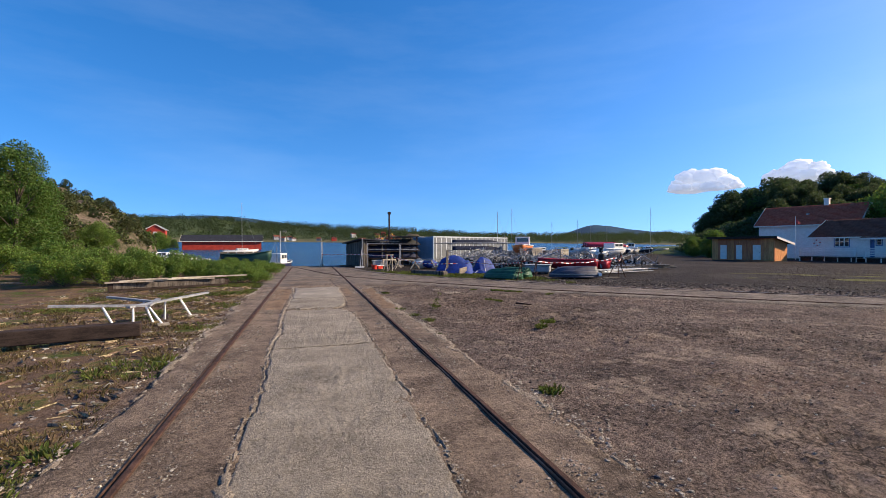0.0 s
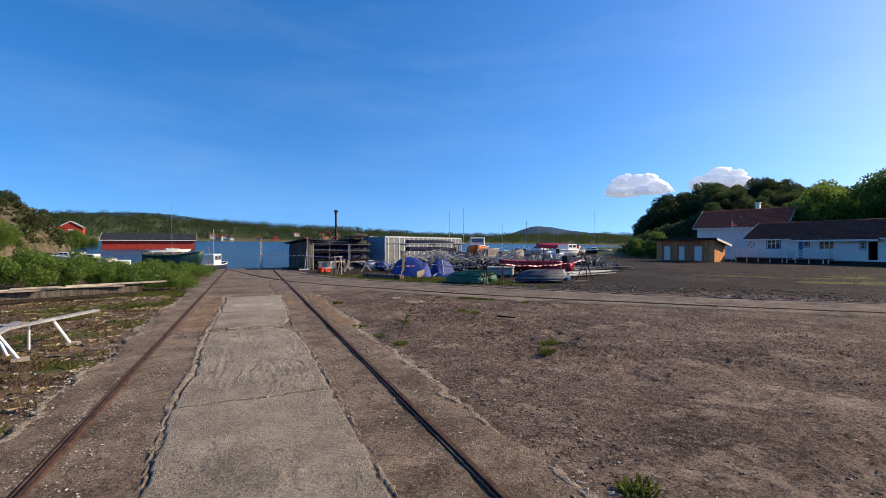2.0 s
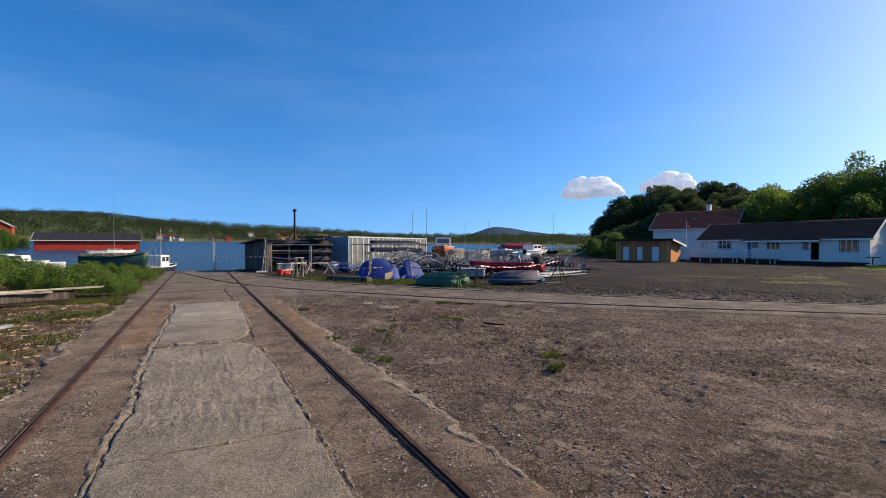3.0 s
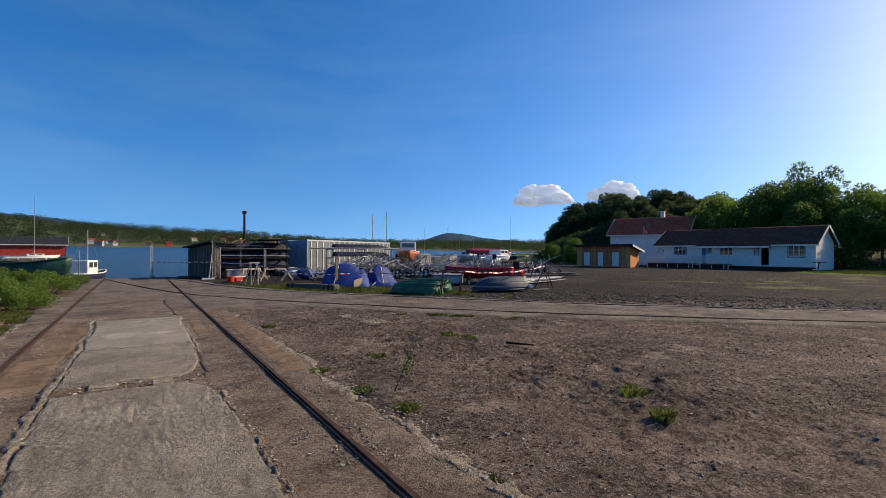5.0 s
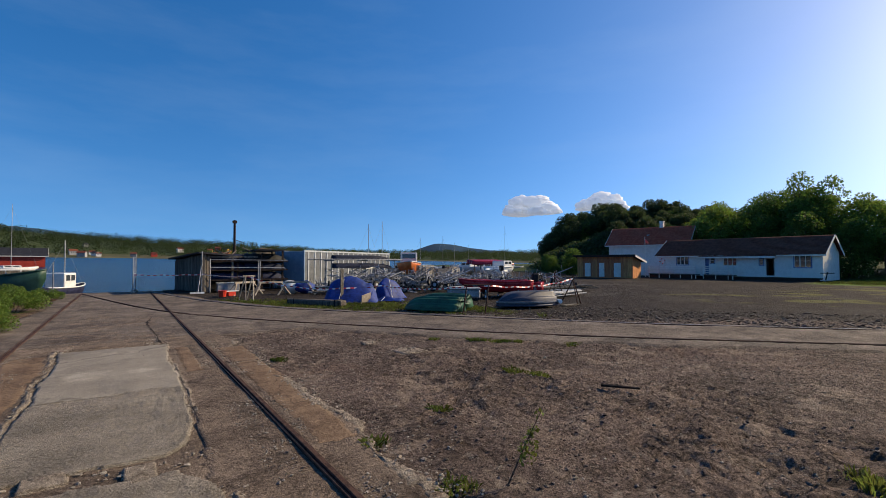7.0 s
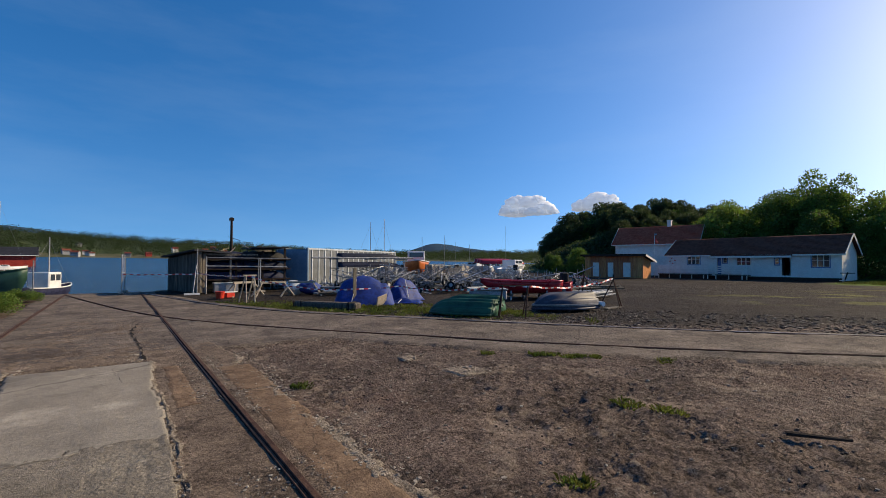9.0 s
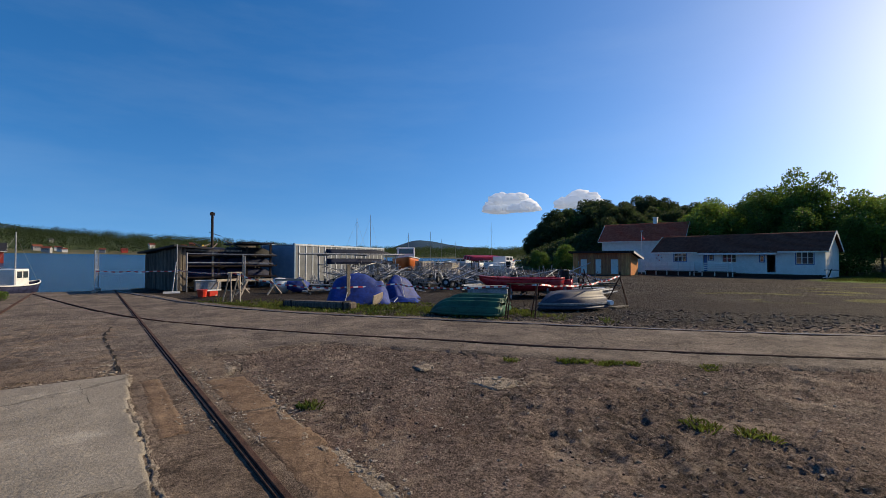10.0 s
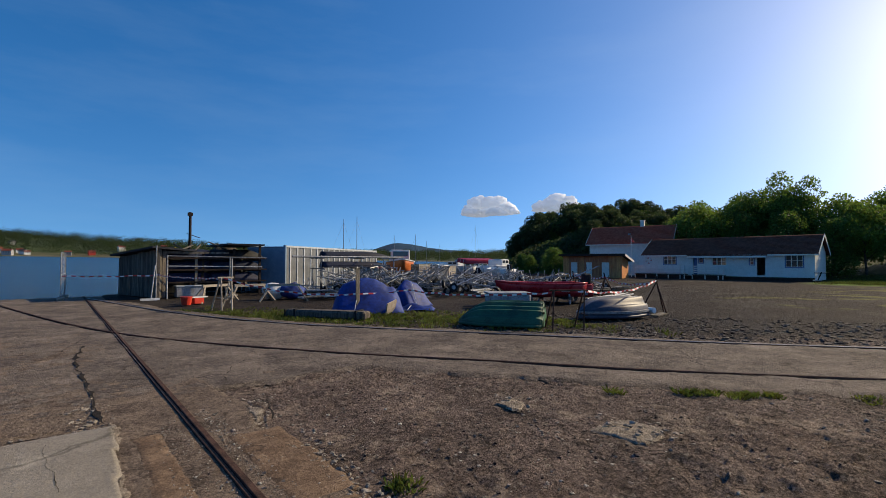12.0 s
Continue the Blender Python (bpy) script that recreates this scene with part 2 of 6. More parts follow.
def ground_material():
    """Trodden earth: brown dirt with grey gravel, pale scuffs, and moss and grass west of the slip, on the verge and the lawn."""
    m = material("trodden_earth", (0.048, 0.034, 0.027), (0.215, 0.160, 0.128), 0.6, 0.95, 1.0, 12, spread=0.65, depth=0.075, grain=0.62)
    n, l = m.node_tree.nodes, m.node_tree.links
    p = n["Principled BSDF"]
    base = p.inputs["Base Color"].links[0].from_socket
    tc = n.new("ShaderNodeTexCoord")
    sep = n.new("ShaderNodeSeparateXYZ"); l.new(tc.outputs["Object"], sep.inputs[0])

    def tex(scale, detail=5, rough=0.6):
        t = n.new("ShaderNodeTexNoise")
        t.inputs["Scale"].default_value, t.inputs["Detail"].default_value, t.inputs["Roughness"].default_value = scale, detail, rough
        l.new(tc.outputs["Object"], t.inputs["Vector"]); return t.outputs[0]

    def ramp(v, a, b):
        r = n.new("ShaderNodeMapRange"); r.interpolation_type = "SMOOTHSTEP"
        r.inputs[1].default_value, r.inputs[2].default_value = a, b
        l.new(v, r.inputs[0]); return r.outputs[0]

    def math_node(op, a, b):
        k = n.new("ShaderNodeMath"); k.operation = op
        for i, v in enumerate((a, b)):
            if isinstance(v, (int, float)): k.inputs[i].default_value = v
            else: l.new(v, k.inputs[i])
        return k.outputs[0]

    def mixed(fac, a, colour):
        c = n.new("ShaderNodeMix"); c.data_type = "RGBA"
        l.new(fac, c.inputs[0]); l.new(a, c.inputs[6])
        c.inputs[7].default_value = (*colour, 1); return c.outputs[2]

    x, y = sep.outputs[0], sep.outputs[1]
    wob = math_node("MULTIPLY", math_node("SUBTRACT", tex(0.25), 0.5), 5.0)
    # pale crusted scuffs and reddish earth
    out = mixed(math_node("MULTIPLY", ramp(tex(0.9, 8, 0.75), 0.53, 0.62), 0.6), base, (0.34, 0.265, 0.20))
    out = mixed(math_node("MULTIPLY", ramp(tex(0.35, 4), 0.52, 0.7), 0.5), out, (0.19, 0.125, 0.095))
    # crusted cracks
    warp = n.new("ShaderNodeTexNoise"); warp.inputs["Scale"].default_value, warp.inputs["Detail"].default_value = 1.4, 6
    l.new(tc.outputs["Object"], warp.inputs["Vector"])
    shift = n.new("ShaderNodeMix"); shift.data_type = "RGBA"; shift.blend_type = "ADD"; shift.inputs[0].default_value = 0.75
    l.new(tc.outputs["Object"], shift.inputs[6]); l.new(warp.outputs["Color"], shift.inputs[7])
    vor = n.new("ShaderNodeTexVoronoi"); vor.feature = "DISTANCE_TO_EDGE"; vor.inputs["Scale"].default_value = 3.6
    l.new(shift.outputs[2], vor.inputs["Vector"])
    lines = math_node("MULTIPLY", ramp(vor.outputs["Distance"], 0.05, 0.0), ramp(tex(0.5, 5), 0.46, 0.58))
    out = mixed(math_node("MULTIPLY", lines, 0.85), out, (0.022, 0.016, 0.012))
    out = mixed(math_node("MULTIPLY", ramp(tex(5.0, 8, 0.8), 0.55, 0.63), 0.75), out, (0.036, 0.027, 0.021))
    out = mixed(math_node("MULTIPLY", ramp(tex(7.0, 8, 0.8), 0.57, 0.63), 0.75), out, (0.27, 0.23, 0.185))
    # dark gravel beyond the bend of the track
    bend = math_node("ADD", x, y)
    far_side = ramp(math_node("ADD", bend, wob), 29.5, 31.5)
    out = mixed(math_node("MULTIPLY", far_side, 0.88), out, (0.020, 0.016, 0.0135))
    out = mixed(math_node("MULTIPLY", far_side, math_node("MULTIPLY", ramp(tex(0.16, 6, 0.65), 0.50, 0.60), 0.6)), out, (0.062, 0.052, 0.044))
    # west verge, strip beside the boats, lawn at the house
    west = ramp(math_node("ADD", math_node("MULTIPLY", x, -1.0), math_node("MULTIPLY", wob, 0.3)), 1.9, 2.7)
    out = mixed(math_node("MULTIPLY", west, 0.6), out, (0.125, 0.075, 0.045))
    out = mixed(math_node("MULTIPLY", west, ramp(tex(1.6, 6), 0.45, 0.65)), out, (0.24, 0.15, 0.07))
    out = mixed(math_node("MULTIPLY", west, ramp(tex(0.8, 6, 0.7), 0.5, 0.62)), out, (0.075, 0.095, 0.025))
    d1 = math_node("ABSOLUTE", math_node("SUBTRACT", bend, 33.5), 0)
    strip = math_node("MULTIPLY", ramp(d1, 3.2, 1.5), ramp(math_node("SUBTRACT", y, math_node("MULTIPLY", wob, 0.4)), 23.5, 25.5))
    strip = math_node("MULTIPLY", strip, ramp(x, 3.0, 4.0))
    out = mixed(math_node("MULTIPLY", strip, ramp(tex(1.3, 6), 0.35, 0.55)), out, (0.085, 0.082, 0.03))
    patch = math_node("MULTIPLY", ramp(math_node("ADD", x, math_node("MULTIPLY", wob, 1.5)), 21, 24), ramp(tex(0.35, 6), 0.52, 0.62))
    patch = math_node("MULTIPLY", patch, ramp(math_node("ADD", y, wob), 24, 19))
    out = mixed(patch, out, (0.13, 0.13, 0.035))
    lawn = math_node("MULTIPLY", ramp(math_node("ADD", x, wob), 55, 60), ramp(math_node("ADD", y, math_node("MULTIPLY", wob, 0.5)), 27, 24))
    out = mixed(lawn, out, (0.13, 0.22, 0.03))
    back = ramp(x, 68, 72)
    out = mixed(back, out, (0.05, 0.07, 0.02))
    l.new(out, p.inputs["Base Color"])
    # layered crust: broken edges in the relief
    crust, snap, soft = n.new("ShaderNodeTexNoise"), n.new("ShaderNodeMath"), n.new("ShaderNodeBump")
    crust.inputs["Scale"].default_value, crust.inputs["Detail"].default_value, crust.inputs["Roughness"].default_value = 4.2, 9, 0.68
    l.new(tc.outputs["Object"], crust.inputs["Vector"])
    snap.operation, snap.inputs[1].default_value = "SNAP", 0.045
    l.new(crust.outputs[0], snap.inputs[0])
    soft.inputs["Strength"].default_value, soft.inputs["Distance"].default_value = 1.0, 0.3
    l.new(snap.outputs[0], soft.inputs["Height"])
    l.new(p.inputs["Normal"].links[0].from_socket, soft.inputs["Normal"])
    l.new(soft.outputs[0], p.inputs["Normal"])
    return m


def water_material():
    m = bpy.data.materials.new("fjord_water")
    m.use_nodes = True
    n, l = m.node_tree.nodes, m.node_tree.links
    p = n["Principled BSDF"]
    p.inputs["Base Color"].default_value = (0.016, 0.06, 0.13, 1)
    p.inputs["Roughness"].default_value, p.inputs["IOR"].default_value = 0.2, 1.33
    p.inputs["Specular IOR Level"].default_value = 0.35
    tc, mp = n.new("ShaderNodeTexCoord"), n.new("ShaderNodeMapping")
    mp.inputs["Scale"].default_value = (0.35, 1.6, 1)
    a, bp = n.new("ShaderNodeTexNoise"), n.new("ShaderNodeBump")
    a.inputs["Scale"].default_value, a.inputs["Detail"].default_value, a.inputs["Roughness"].default_value = 1.1, 6, 0.7
    bp.inputs["Strength"].default_value, bp.inputs["Distance"].default_value = 1.0, 1.6
    l.new(tc.outputs["Object"], mp.inputs[0]); l.new(mp.outputs[0], a.inputs["Vector"])
    l.new(a.outputs[0], bp.inputs["Height"]); l.new(bp.outputs[0], p.inputs["Normal"])
    return m


def glass_material():
    m = bpy.data.materials.new("window_glass")
    m.use_nodes = True
    p = m.node_tree.nodes["Principled BSDF"]
    p.inputs["Base Color"].default_value = (0.03, 0.04, 0.05, 1)
    p.inputs["Roughness"].default_value, p.inputs["Metallic"].default_value = 0.05, 0.0
    p.inputs["Specular IOR Level"].default_value = 0.8
    return m


# faint glow added to the clouds in place of sunlit brightness
cl = M["cloud"].node_tree.nodes["Principled BSDF"]
cl.inputs["Emission Color"].default_value, cl.inputs["Emission Strength"].default_value = (0.85, 0.9, 1.0, 1), 0.22
M["earth"], M["water"], M["glass"] = ground_material(), water_material(), glass_material()


# ---- building helpers ----
def linked(name, bm, mat, smooth=False):
    me = bpy.data.meshes.new(name)
    bm.normal_update()
    if smooth:
        for f in bm.faces: f.smooth = True
    bm.to_mesh(me); bm.free()
    for k in (mat if isinstance(mat, (list, tuple)) else [mat]): me.materials.append(k)
    return new(name, me)


def part(name, bm, mat, parent, label="", smooth=False):
    ob = linked(name, bm, mat, smooth)
    ob.parent = parent
    return tagged(ob, label)


def thing(name, m, label, category, group="", kind=""):
    ob = new(name)
    ob.matrix_world = m
    return tagged(ob, label, category, group, kind)


def arrays(name, verts, faces, mat, smooth=False):
    me = bpy.data.meshes.new(name)
    me.from_pydata(np.asarray(verts).tolist(), [], np.asarray(faces).tolist())
    if smooth: me.shade_smooth()
    me.materials.append(mat)
    return new(name, me)


def add_box(bm, x0, x1, y0, y1, z0, z1, m=None, bevel=0.0):
    c = Matrix.LocRotScale(((x0 + x1) / 2, (y0 + y1) / 2, (z0 + z1) / 2), None, (abs(x1 - x0), abs(y1 - y0), abs(z1 - z0)))
    r = bmesh.ops.create_cube(bm, size=1, matrix=(m @ c) if m else c)
    if bevel:
        es = list({e for v in r["verts"] for e in v.link_edges})
        bmesh.ops.bevel(bm, geom=es, offset=bevel, segments=1, affect="EDGES")
    return bm


def add_bar(bm, a, b, r, n=6, r2=None):
    a, b = Vector(a), Vector(b)
    d = b - a
    if d.length < 1e-5: return bm
    m = Matrix.Translation((a + b) / 2) @ d.to_track_quat("Z", "Y").to_matrix().to_4x4()
    bmesh.ops.create_cone(bm, cap_ends=True, segments=n, radius1=r, radius2=r if r2 is None else r2, depth=d.length, matrix=m)
    return bm


def box(*a, **k): return add_box(bmesh.new(), *a, **k)
def bar(*a, **k): return add_bar(bmesh.new(), *a, **k)


def vnoise(x, y, scale, seed=0):
    x, y = np.asarray(x, float) * scale + 1000.3, np.asarray(y, float) * scale + 1000.7
    i, j = np.floor(x).astype(np.int64), np.floor(y).astype(np.int64)
    u, v = x - i, y - j
    u, v = u * u * (3 - 2 * u), v * v * (3 - 2 * v)

    def h(a, b):
        k = (a * 374761393 + b * 668265263 + seed * 974634) & 0xFFFFFFFF
        k = ((k ^ (k >> 13)) * 1274126177) & 0xFFFFFFFF
        return ((k ^ (k >> 16)) & 0xFFFF) / 65535.0
    return (h(i, j) * (1 - u) + h(i + 1, j) * u) * (1 - v) + (h(i, j + 1) * (1 - u) + h(i + 1, j + 1) * u) * v


def fbm(x, y, scale, octaves=4, seed=0, gain=0.5):
    s, a, t = 0, 1.0, 0
    for o in range(octaves):
        s = s + a * (vnoise(x, y, scale * 2 ** o, seed + o) - 0.5); t += a; a *= gain
    return s / t


def smooth(v, a, b):
    t = np.clip((np.asarray(v, float) - a) / (b - a), 0, 1)
    return t * t * (3 - 2 * t)


def sheet(name, xs, ys, height, mat, inside=None, drop=0.06):
    """A grid; cells outside the outline are left out, and the rim goes down into the ground."""
    X, Y = np.meshgrid(xs, ys, indexing="ij")
    Z = height(X, Y)
    nx, ny = X.shape
    cx, cy = (X[:-1, :-1] + X[1:, 1:]) / 2, (Y[:-1, :-1] + Y[1:, 1:]) / 2
    keep = inside(cx, cy) if inside else np.ones_like(cx, bool)
    idx = np.arange(nx * ny).reshape(nx, ny)
    q = np.stack([idx[:-1, :-1], idx[1:, :-1], idx[1:, 1:], idx[:-1, 1:]], -1)[keep]
    if inside:
        n = np.zeros((nx, ny), int)
        for a in (0, 1):
            for b in (0, 1):
                n[a:nx - 1 + a, b:ny - 1 + b] += keep
        rim = (n > 0) & (n < 4)
        Z = np.where(rim, Z - drop, Z)
        X = X + rim * (vnoise(X, Y, 9, 71) - 0.5) * (xs[1] - xs[0]) * 0.9
        Y = Y + rim * (vnoise(X, Y, 9, 72) - 0.5) * (ys[1] - ys[0]) * 0.9
    V = np.stack([X, Y, Z], -1).reshape(-1, 3)
    used, inv = np.unique(q, return_inverse=True)
    return arrays(name, V[used], inv.reshape(-1, 4), mat, True)


def leaves(name, centres, radii, count, size, mat, rng, squash=1.0, droop=0.0, parent=None):
    """Many small folded leaves round the given centres, denser towards the outside of each clump."""
    centres, radii = np.asarray(centres, float), np.asarray(radii, float)
    k = rng.choice(len(centres), count, p=radii ** 2 / (radii ** 2).sum())
    d = rng.normal(size=(count, 3)); d /= np.linalg.norm(d, axis=1)[:, None]
    r = radii[k] * (0.35 + 0.75 * rng.random(count) ** 0.6)
    c = centres[k] + d * r[:, None] * np.array([1, 1, squash])
    u = rng.normal(size=(count, 3)); u[:, 2] -= droop; u /= np.linalg.norm(u, axis=1)[:, None]
    w = np.cross(u, rng.normal(size=(count, 3))); w /= np.linalg.norm(w, axis=1)[:, None]
    s = size * (0.6 + 0.8 * rng.random(count))[:, None]
    V = np.stack([c - u * s * 0.6, c + w * s * 0.38, c + u * s * 0.6, c - w * s * 0.38], 1).reshape(-1, 3)
    F = np.arange(count * 4).reshape(-1, 4)
    ob = arrays(name, V, F, mat)
    if parent: ob.parent = parent
    return ob


# ---- large structure: ground, water, far shore ----
def shore(x):
    """The y at which the yard ends and the fjord begins."""
    return np.where(x < 6, 41.5 + 3.0 * smooth(x, 1.6, 3.0), 44.5 + (x - 6) * 0.81) + np.where(x > 90, (x - 90) * 8, 0)


def land(x, y):
    """Positive on land, in metres from the shore."""
    return np.maximum(shore(x) - y, -12 - 0.24 * (y - 42) - x)


def water_level(x, y): return -0.95 + 0.0137 * (y - 40) - 0.0082 * x


def ground_height(x, y):
    near = np.exp(-((x - 2) / 14.0) ** 2 - ((y - 14) / 22.0) ** 2)
    z = (fbm(x, y, 0.35, 3, 5) * 0.05 + fbm(x, y, 2.2, 4, 9) * 0.03 + (np.abs(fbm(x, y, 3.5, 3, 12)) - 0.1) * 0.05) * (0.25 + 0.75 * near)
    z = z * (1 - 0.75 * smooth(2.6 - np.abs(x), 0, 0.4)) - 0.025
    crust = smooth(x, 2.25, 2.7) * (1 - smooth(x + y, 30, 34)) * (0.25 + 0.75 * smooth(fbm(x, y, 0.35, 3, 77), -0.12, 0.1))
    layer = fbm(x, y, 2.0, 5, 55, 0.7) * 11
    step = np.floor(layer)
    z = z + crust * (0.017 * (step + smooth(layer - step, 0.75, 0.95)) - 0.024 * np.exp(-(fbm(x, y, 1.9, 4, 91) / 0.011) ** 2) - 0.016 * np.exp(-(fbm(x, y, 3.8, 3, 93) / 0.016) ** 2))
    z = z + (crust + smooth(-x, 2.3, 2.8)) * near * np.clip(vnoise(x, y, 11, 17) * vnoise(x, y, 3.0, 18) - 0.45, 0, 1) * 0.06
    z = z - 0.45 * smooth(x, 24, 52) * smooth(90 - y, 0, 20)
    z = z + 0.25 * smooth(-x, 2.5, 6) * fbm(x, y, 0.5, 3, 31)
    z = z + smooth(x, 72, 120) * 7 * (1 - smooth(y, 70, 105)) + fbm(x, y, 0.08, 3, 8) * 3 * smooth(x, 74, 100)
    s = land(x, y)
    return np.where(s < 0.6, z * smooth(s, -1, 0.6) - 3.2 * smooth(-s, -0.6, 4.0), z)


def geo_axis(f0, f1, step, lo, hi):
    up, v, d = [], f1, step
    while v < hi: up.append(v); d *= 1.09; v += d
    dn, v, d = [], f0 - step, step
    while v > lo: dn.append(v); d *= 1.09; v -= d
    return np.array(dn[::-1] + list(np.arange(f0, f1, step)) + up + [hi])


def fine_axis(f0, f1, step, g1, fine, lo, hi):
    """Even steps from f0 to f1, finer ones on to g1, growing ones beyond."""
    a = geo_axis(f0, f1, step, lo, f1 + step * 0.5)
    b = geo_axis(f1, g1, fine, f1 - fine * 0.5, hi)
    return np.concatenate([a[a < f1 - fine * 0.5], b])


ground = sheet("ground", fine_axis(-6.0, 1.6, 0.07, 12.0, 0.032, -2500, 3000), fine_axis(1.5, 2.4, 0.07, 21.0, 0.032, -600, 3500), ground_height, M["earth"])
tagged(ground, "trodden brown earth and gravel with pale scuffs", "ground", kind="structure")

water = sheet("water", np.linspace(-900, 2600, 30), np.linspace(30, 2600, 30), lambda x, y: water_level(x, y), M["water"])
tagged(water, "calm dark blue fjord with small ripples", "water", kind="structure")


# the slipway's concrete
def edge(y, base, amp, scale, seed): return base + amp * fbm(y, y * 0 + seed, scale, 6, seed, 0.6) * 2.6


pavement = thing("pavement", pose(0, 0, 0), "cracked concrete slipway between rusty rails", "pavement", kind="structure")


def slab(name, x0, x1, y0, y1, z, mat, step=0.045, rag=0.10, seed=3, comb=0.0, label="", rough=0.012, side=None, ends=None, roll=None, drop=0.05):
    """A cast piece with ragged edges; x0 and x1 may be tables of (y, x); pieces of one side seed share a line."""
    near = lambda v, y: np.interp(y, *np.array(v).T) if isinstance(v, tuple) else v
    e = seed if side is None else side
    far = rag if ends is None else ends

    def inside(x, y):
        a, b = edge(y, near(x0, y), rag, 0.8, e), edge(y, near(x1, y), rag, 0.8, e + 20)
        c, d = edge(x, y0, far, 1.1, seed + 40), edge(x, y1, far, 1.1, seed + 60)
        return (x > a) & (x < b) & (y > c) & (y < d)

    def top(x, y):
        h = z + fbm(x, y, 1.2, 3, seed if roll is None else roll) * 0.02 + fbm(x, y, 14, 3, seed + 7) * rough
        if comb:
            band = 0.35 + 0.65 * smooth(fbm(x, y, 0.6, 2, seed + 3), -0.12, 0.1)
            bow = x + 0.06 * fbm(x, y, 0.9, 2, 5)
            h = h + comb * band * (vnoise(bow * 17, y * 4, 1.0, 4) + 0.7 * vnoise(bow * 30, y * 14, 1.0, 6) - 0.85) * 1.6
        return h
    lo = min(q[1] for q in x0) if isinstance(x0, tuple) else x0
    hi = max(q[1] for q in x1) if isinstance(x1, tuple) else x1
    ob = sheet(name, np.arange(lo - 0.25, hi + 0.25, step), np.arange(y0 - 0.25, y1 + 0.25, step), top, mat, inside, drop)
    ob.parent = pavement
    return tagged(ob, label)


slab("slab", -0.83, 0.83, -9.0, 2.0, 0.022, M["slab"], seed=2, side=3, ends=0.02, label="rough grey concrete slab")
slab("slab", -0.83, 0.83, 1.98, 8.36, 0.022, M["slab"], 0.024, seed=3, side=3, ends=0.05, comb=0.006, label="rough grey concrete slab with comb marks")
slab("slab", -0.82, ((8.0, 0.82), (12.0, 0.83), (12.6, 0.78), (12.95, 0.6)), 8.35, 13.08, 0.026, M["slab"], 0.021, seed=8, side=3, ends=0.12, comb=0.009, label="grey concrete slab with comb marks and a rounded corner")
slab("slab", ((13, -0.83), (20, -0.8)), ((13.3, 0.45), (13.6, 0.68), (14.0, 0.78), (14.6, 0.84), (15.7, 0.88), (17.2, 0.9)), 13.42, 16.05, 0.027, M["slab"], 0.024, seed=11, side=3, ends=0.06, comb=0.006, label="rough grey concrete slab with a rounded corner")
slab("slab", ((13, -0.83), (20, -0.8)), ((15.7, 0.88), (17.2, 0.9), (20, 0.95)), 15.9, 19.85, 0.030, M["smooth_slab"], 0.035, seed=14, side=3, ends=0.05, rough=0.004, label="smooth grey concrete slab")
slab("slab", -1.25, 1.15, 20.0, 27.5, 0.012, M["old_concrete"], 0.04, seed=17, rough=0.035, rag=0.3, label="spalled brown concrete")
slab("block", 0.14, 0.42, 12.95, 13.3, 0.028, M["broken"], 0.02, 0.04, 61, label="pale broken concrete block")
slab("block", -0.52, -0.2, 13.22, 13.5, 0.028, M["broken"], 0.02, 0.04, 64, label="pale broken concrete block")
slab("bed", -0.95, 0.95, -9.0, 21.0, 0.004, M["old_concrete"], 0.1, 0.02, 40, label="old brown concrete under the slabs")
slab("side_strip", -2.2, -0.70, -9.0, 22.0, 0.012, M["old_concrete"], 0.045, 0.2, 21, label="old brown concrete beside the rail")
slab("side_strip", 0.70, 2.17, -9.0, 21.8, 0.012, M["old_concrete"], 0.045, 0.17, 24, label="old brown concrete beside the rail")
slab("side_strip", 1.72, 2.14, 12.9, 17.2, 0.018, M["rust_slab"], 0.035, 0.09, 27, roll=24, drop=0.012, label="rust-stained concrete panel")
slab("side_strip", 1.72, 2.2, 17.23, 18.85, 0.018, M["rust_slab"], 0.035, 0.06, 29, roll=24, drop=0.012, label="rust-stained concrete panel")
slab("side_strip", 1.0, 1.27, 16.9, 19.35, 0.018, M["rust_slab"], 0.035, 0.07, 31, roll=24, drop=0.012, label="rust-stained concrete panel")
slab("side_strip", -1.48, -0.92, 13.5, 19.6, 0.018, M["rust_slab"], 0.04, 0.10, 35, roll=21, drop=0.012, label="rust-stained concrete panel")


for x, y, w, d, k in ((4.85, 16.5, 0.3, 0.3, 71), (4.65, 17.85, 0.16, 0.12, 73), (6.4, 19.8, 0.2, 0.12, 75)):
    slab("patch", x - w, x + w, y - d, y + d, -0.006, M["broken"], 0.025, 0.16, k, label="pale crumbling concrete patch", drop=0.02)


def broken_edge(base, side, rag, wide, y0, y1, seed, z, least=0.3):
    """A pale broken lip that follows an edge of the concrete, wide and narrow by turns."""
    def inside(x, y):
        w = wide * np.clip(vnoise(y, y * 0, 1.1, seed) * 1.5 + vnoise(y, y * 0, 6.0, seed + 1) * 0.8 - 0.6, least, 1.3)
        return np.abs(x - edge(y, base, rag, 0.8, side) - wide * (vnoise(y, y * 0 + 3, 4.0, seed + 2) - 0.5)) < w * (0.6 + 0.8 * vnoise(x, y, 14, seed + 3))
    ob = sheet("broken_edge", np.arange(base - 0.45, base + 0.45, 0.02), np.arange(y0, y1, 0.03), lambda x, y: z + fbm(x, y, 9, 3, seed) * 0.03, M["broken"], inside, 0.02)
    ob.parent = pavement
    tagged(ob, "pale broken concrete edge")


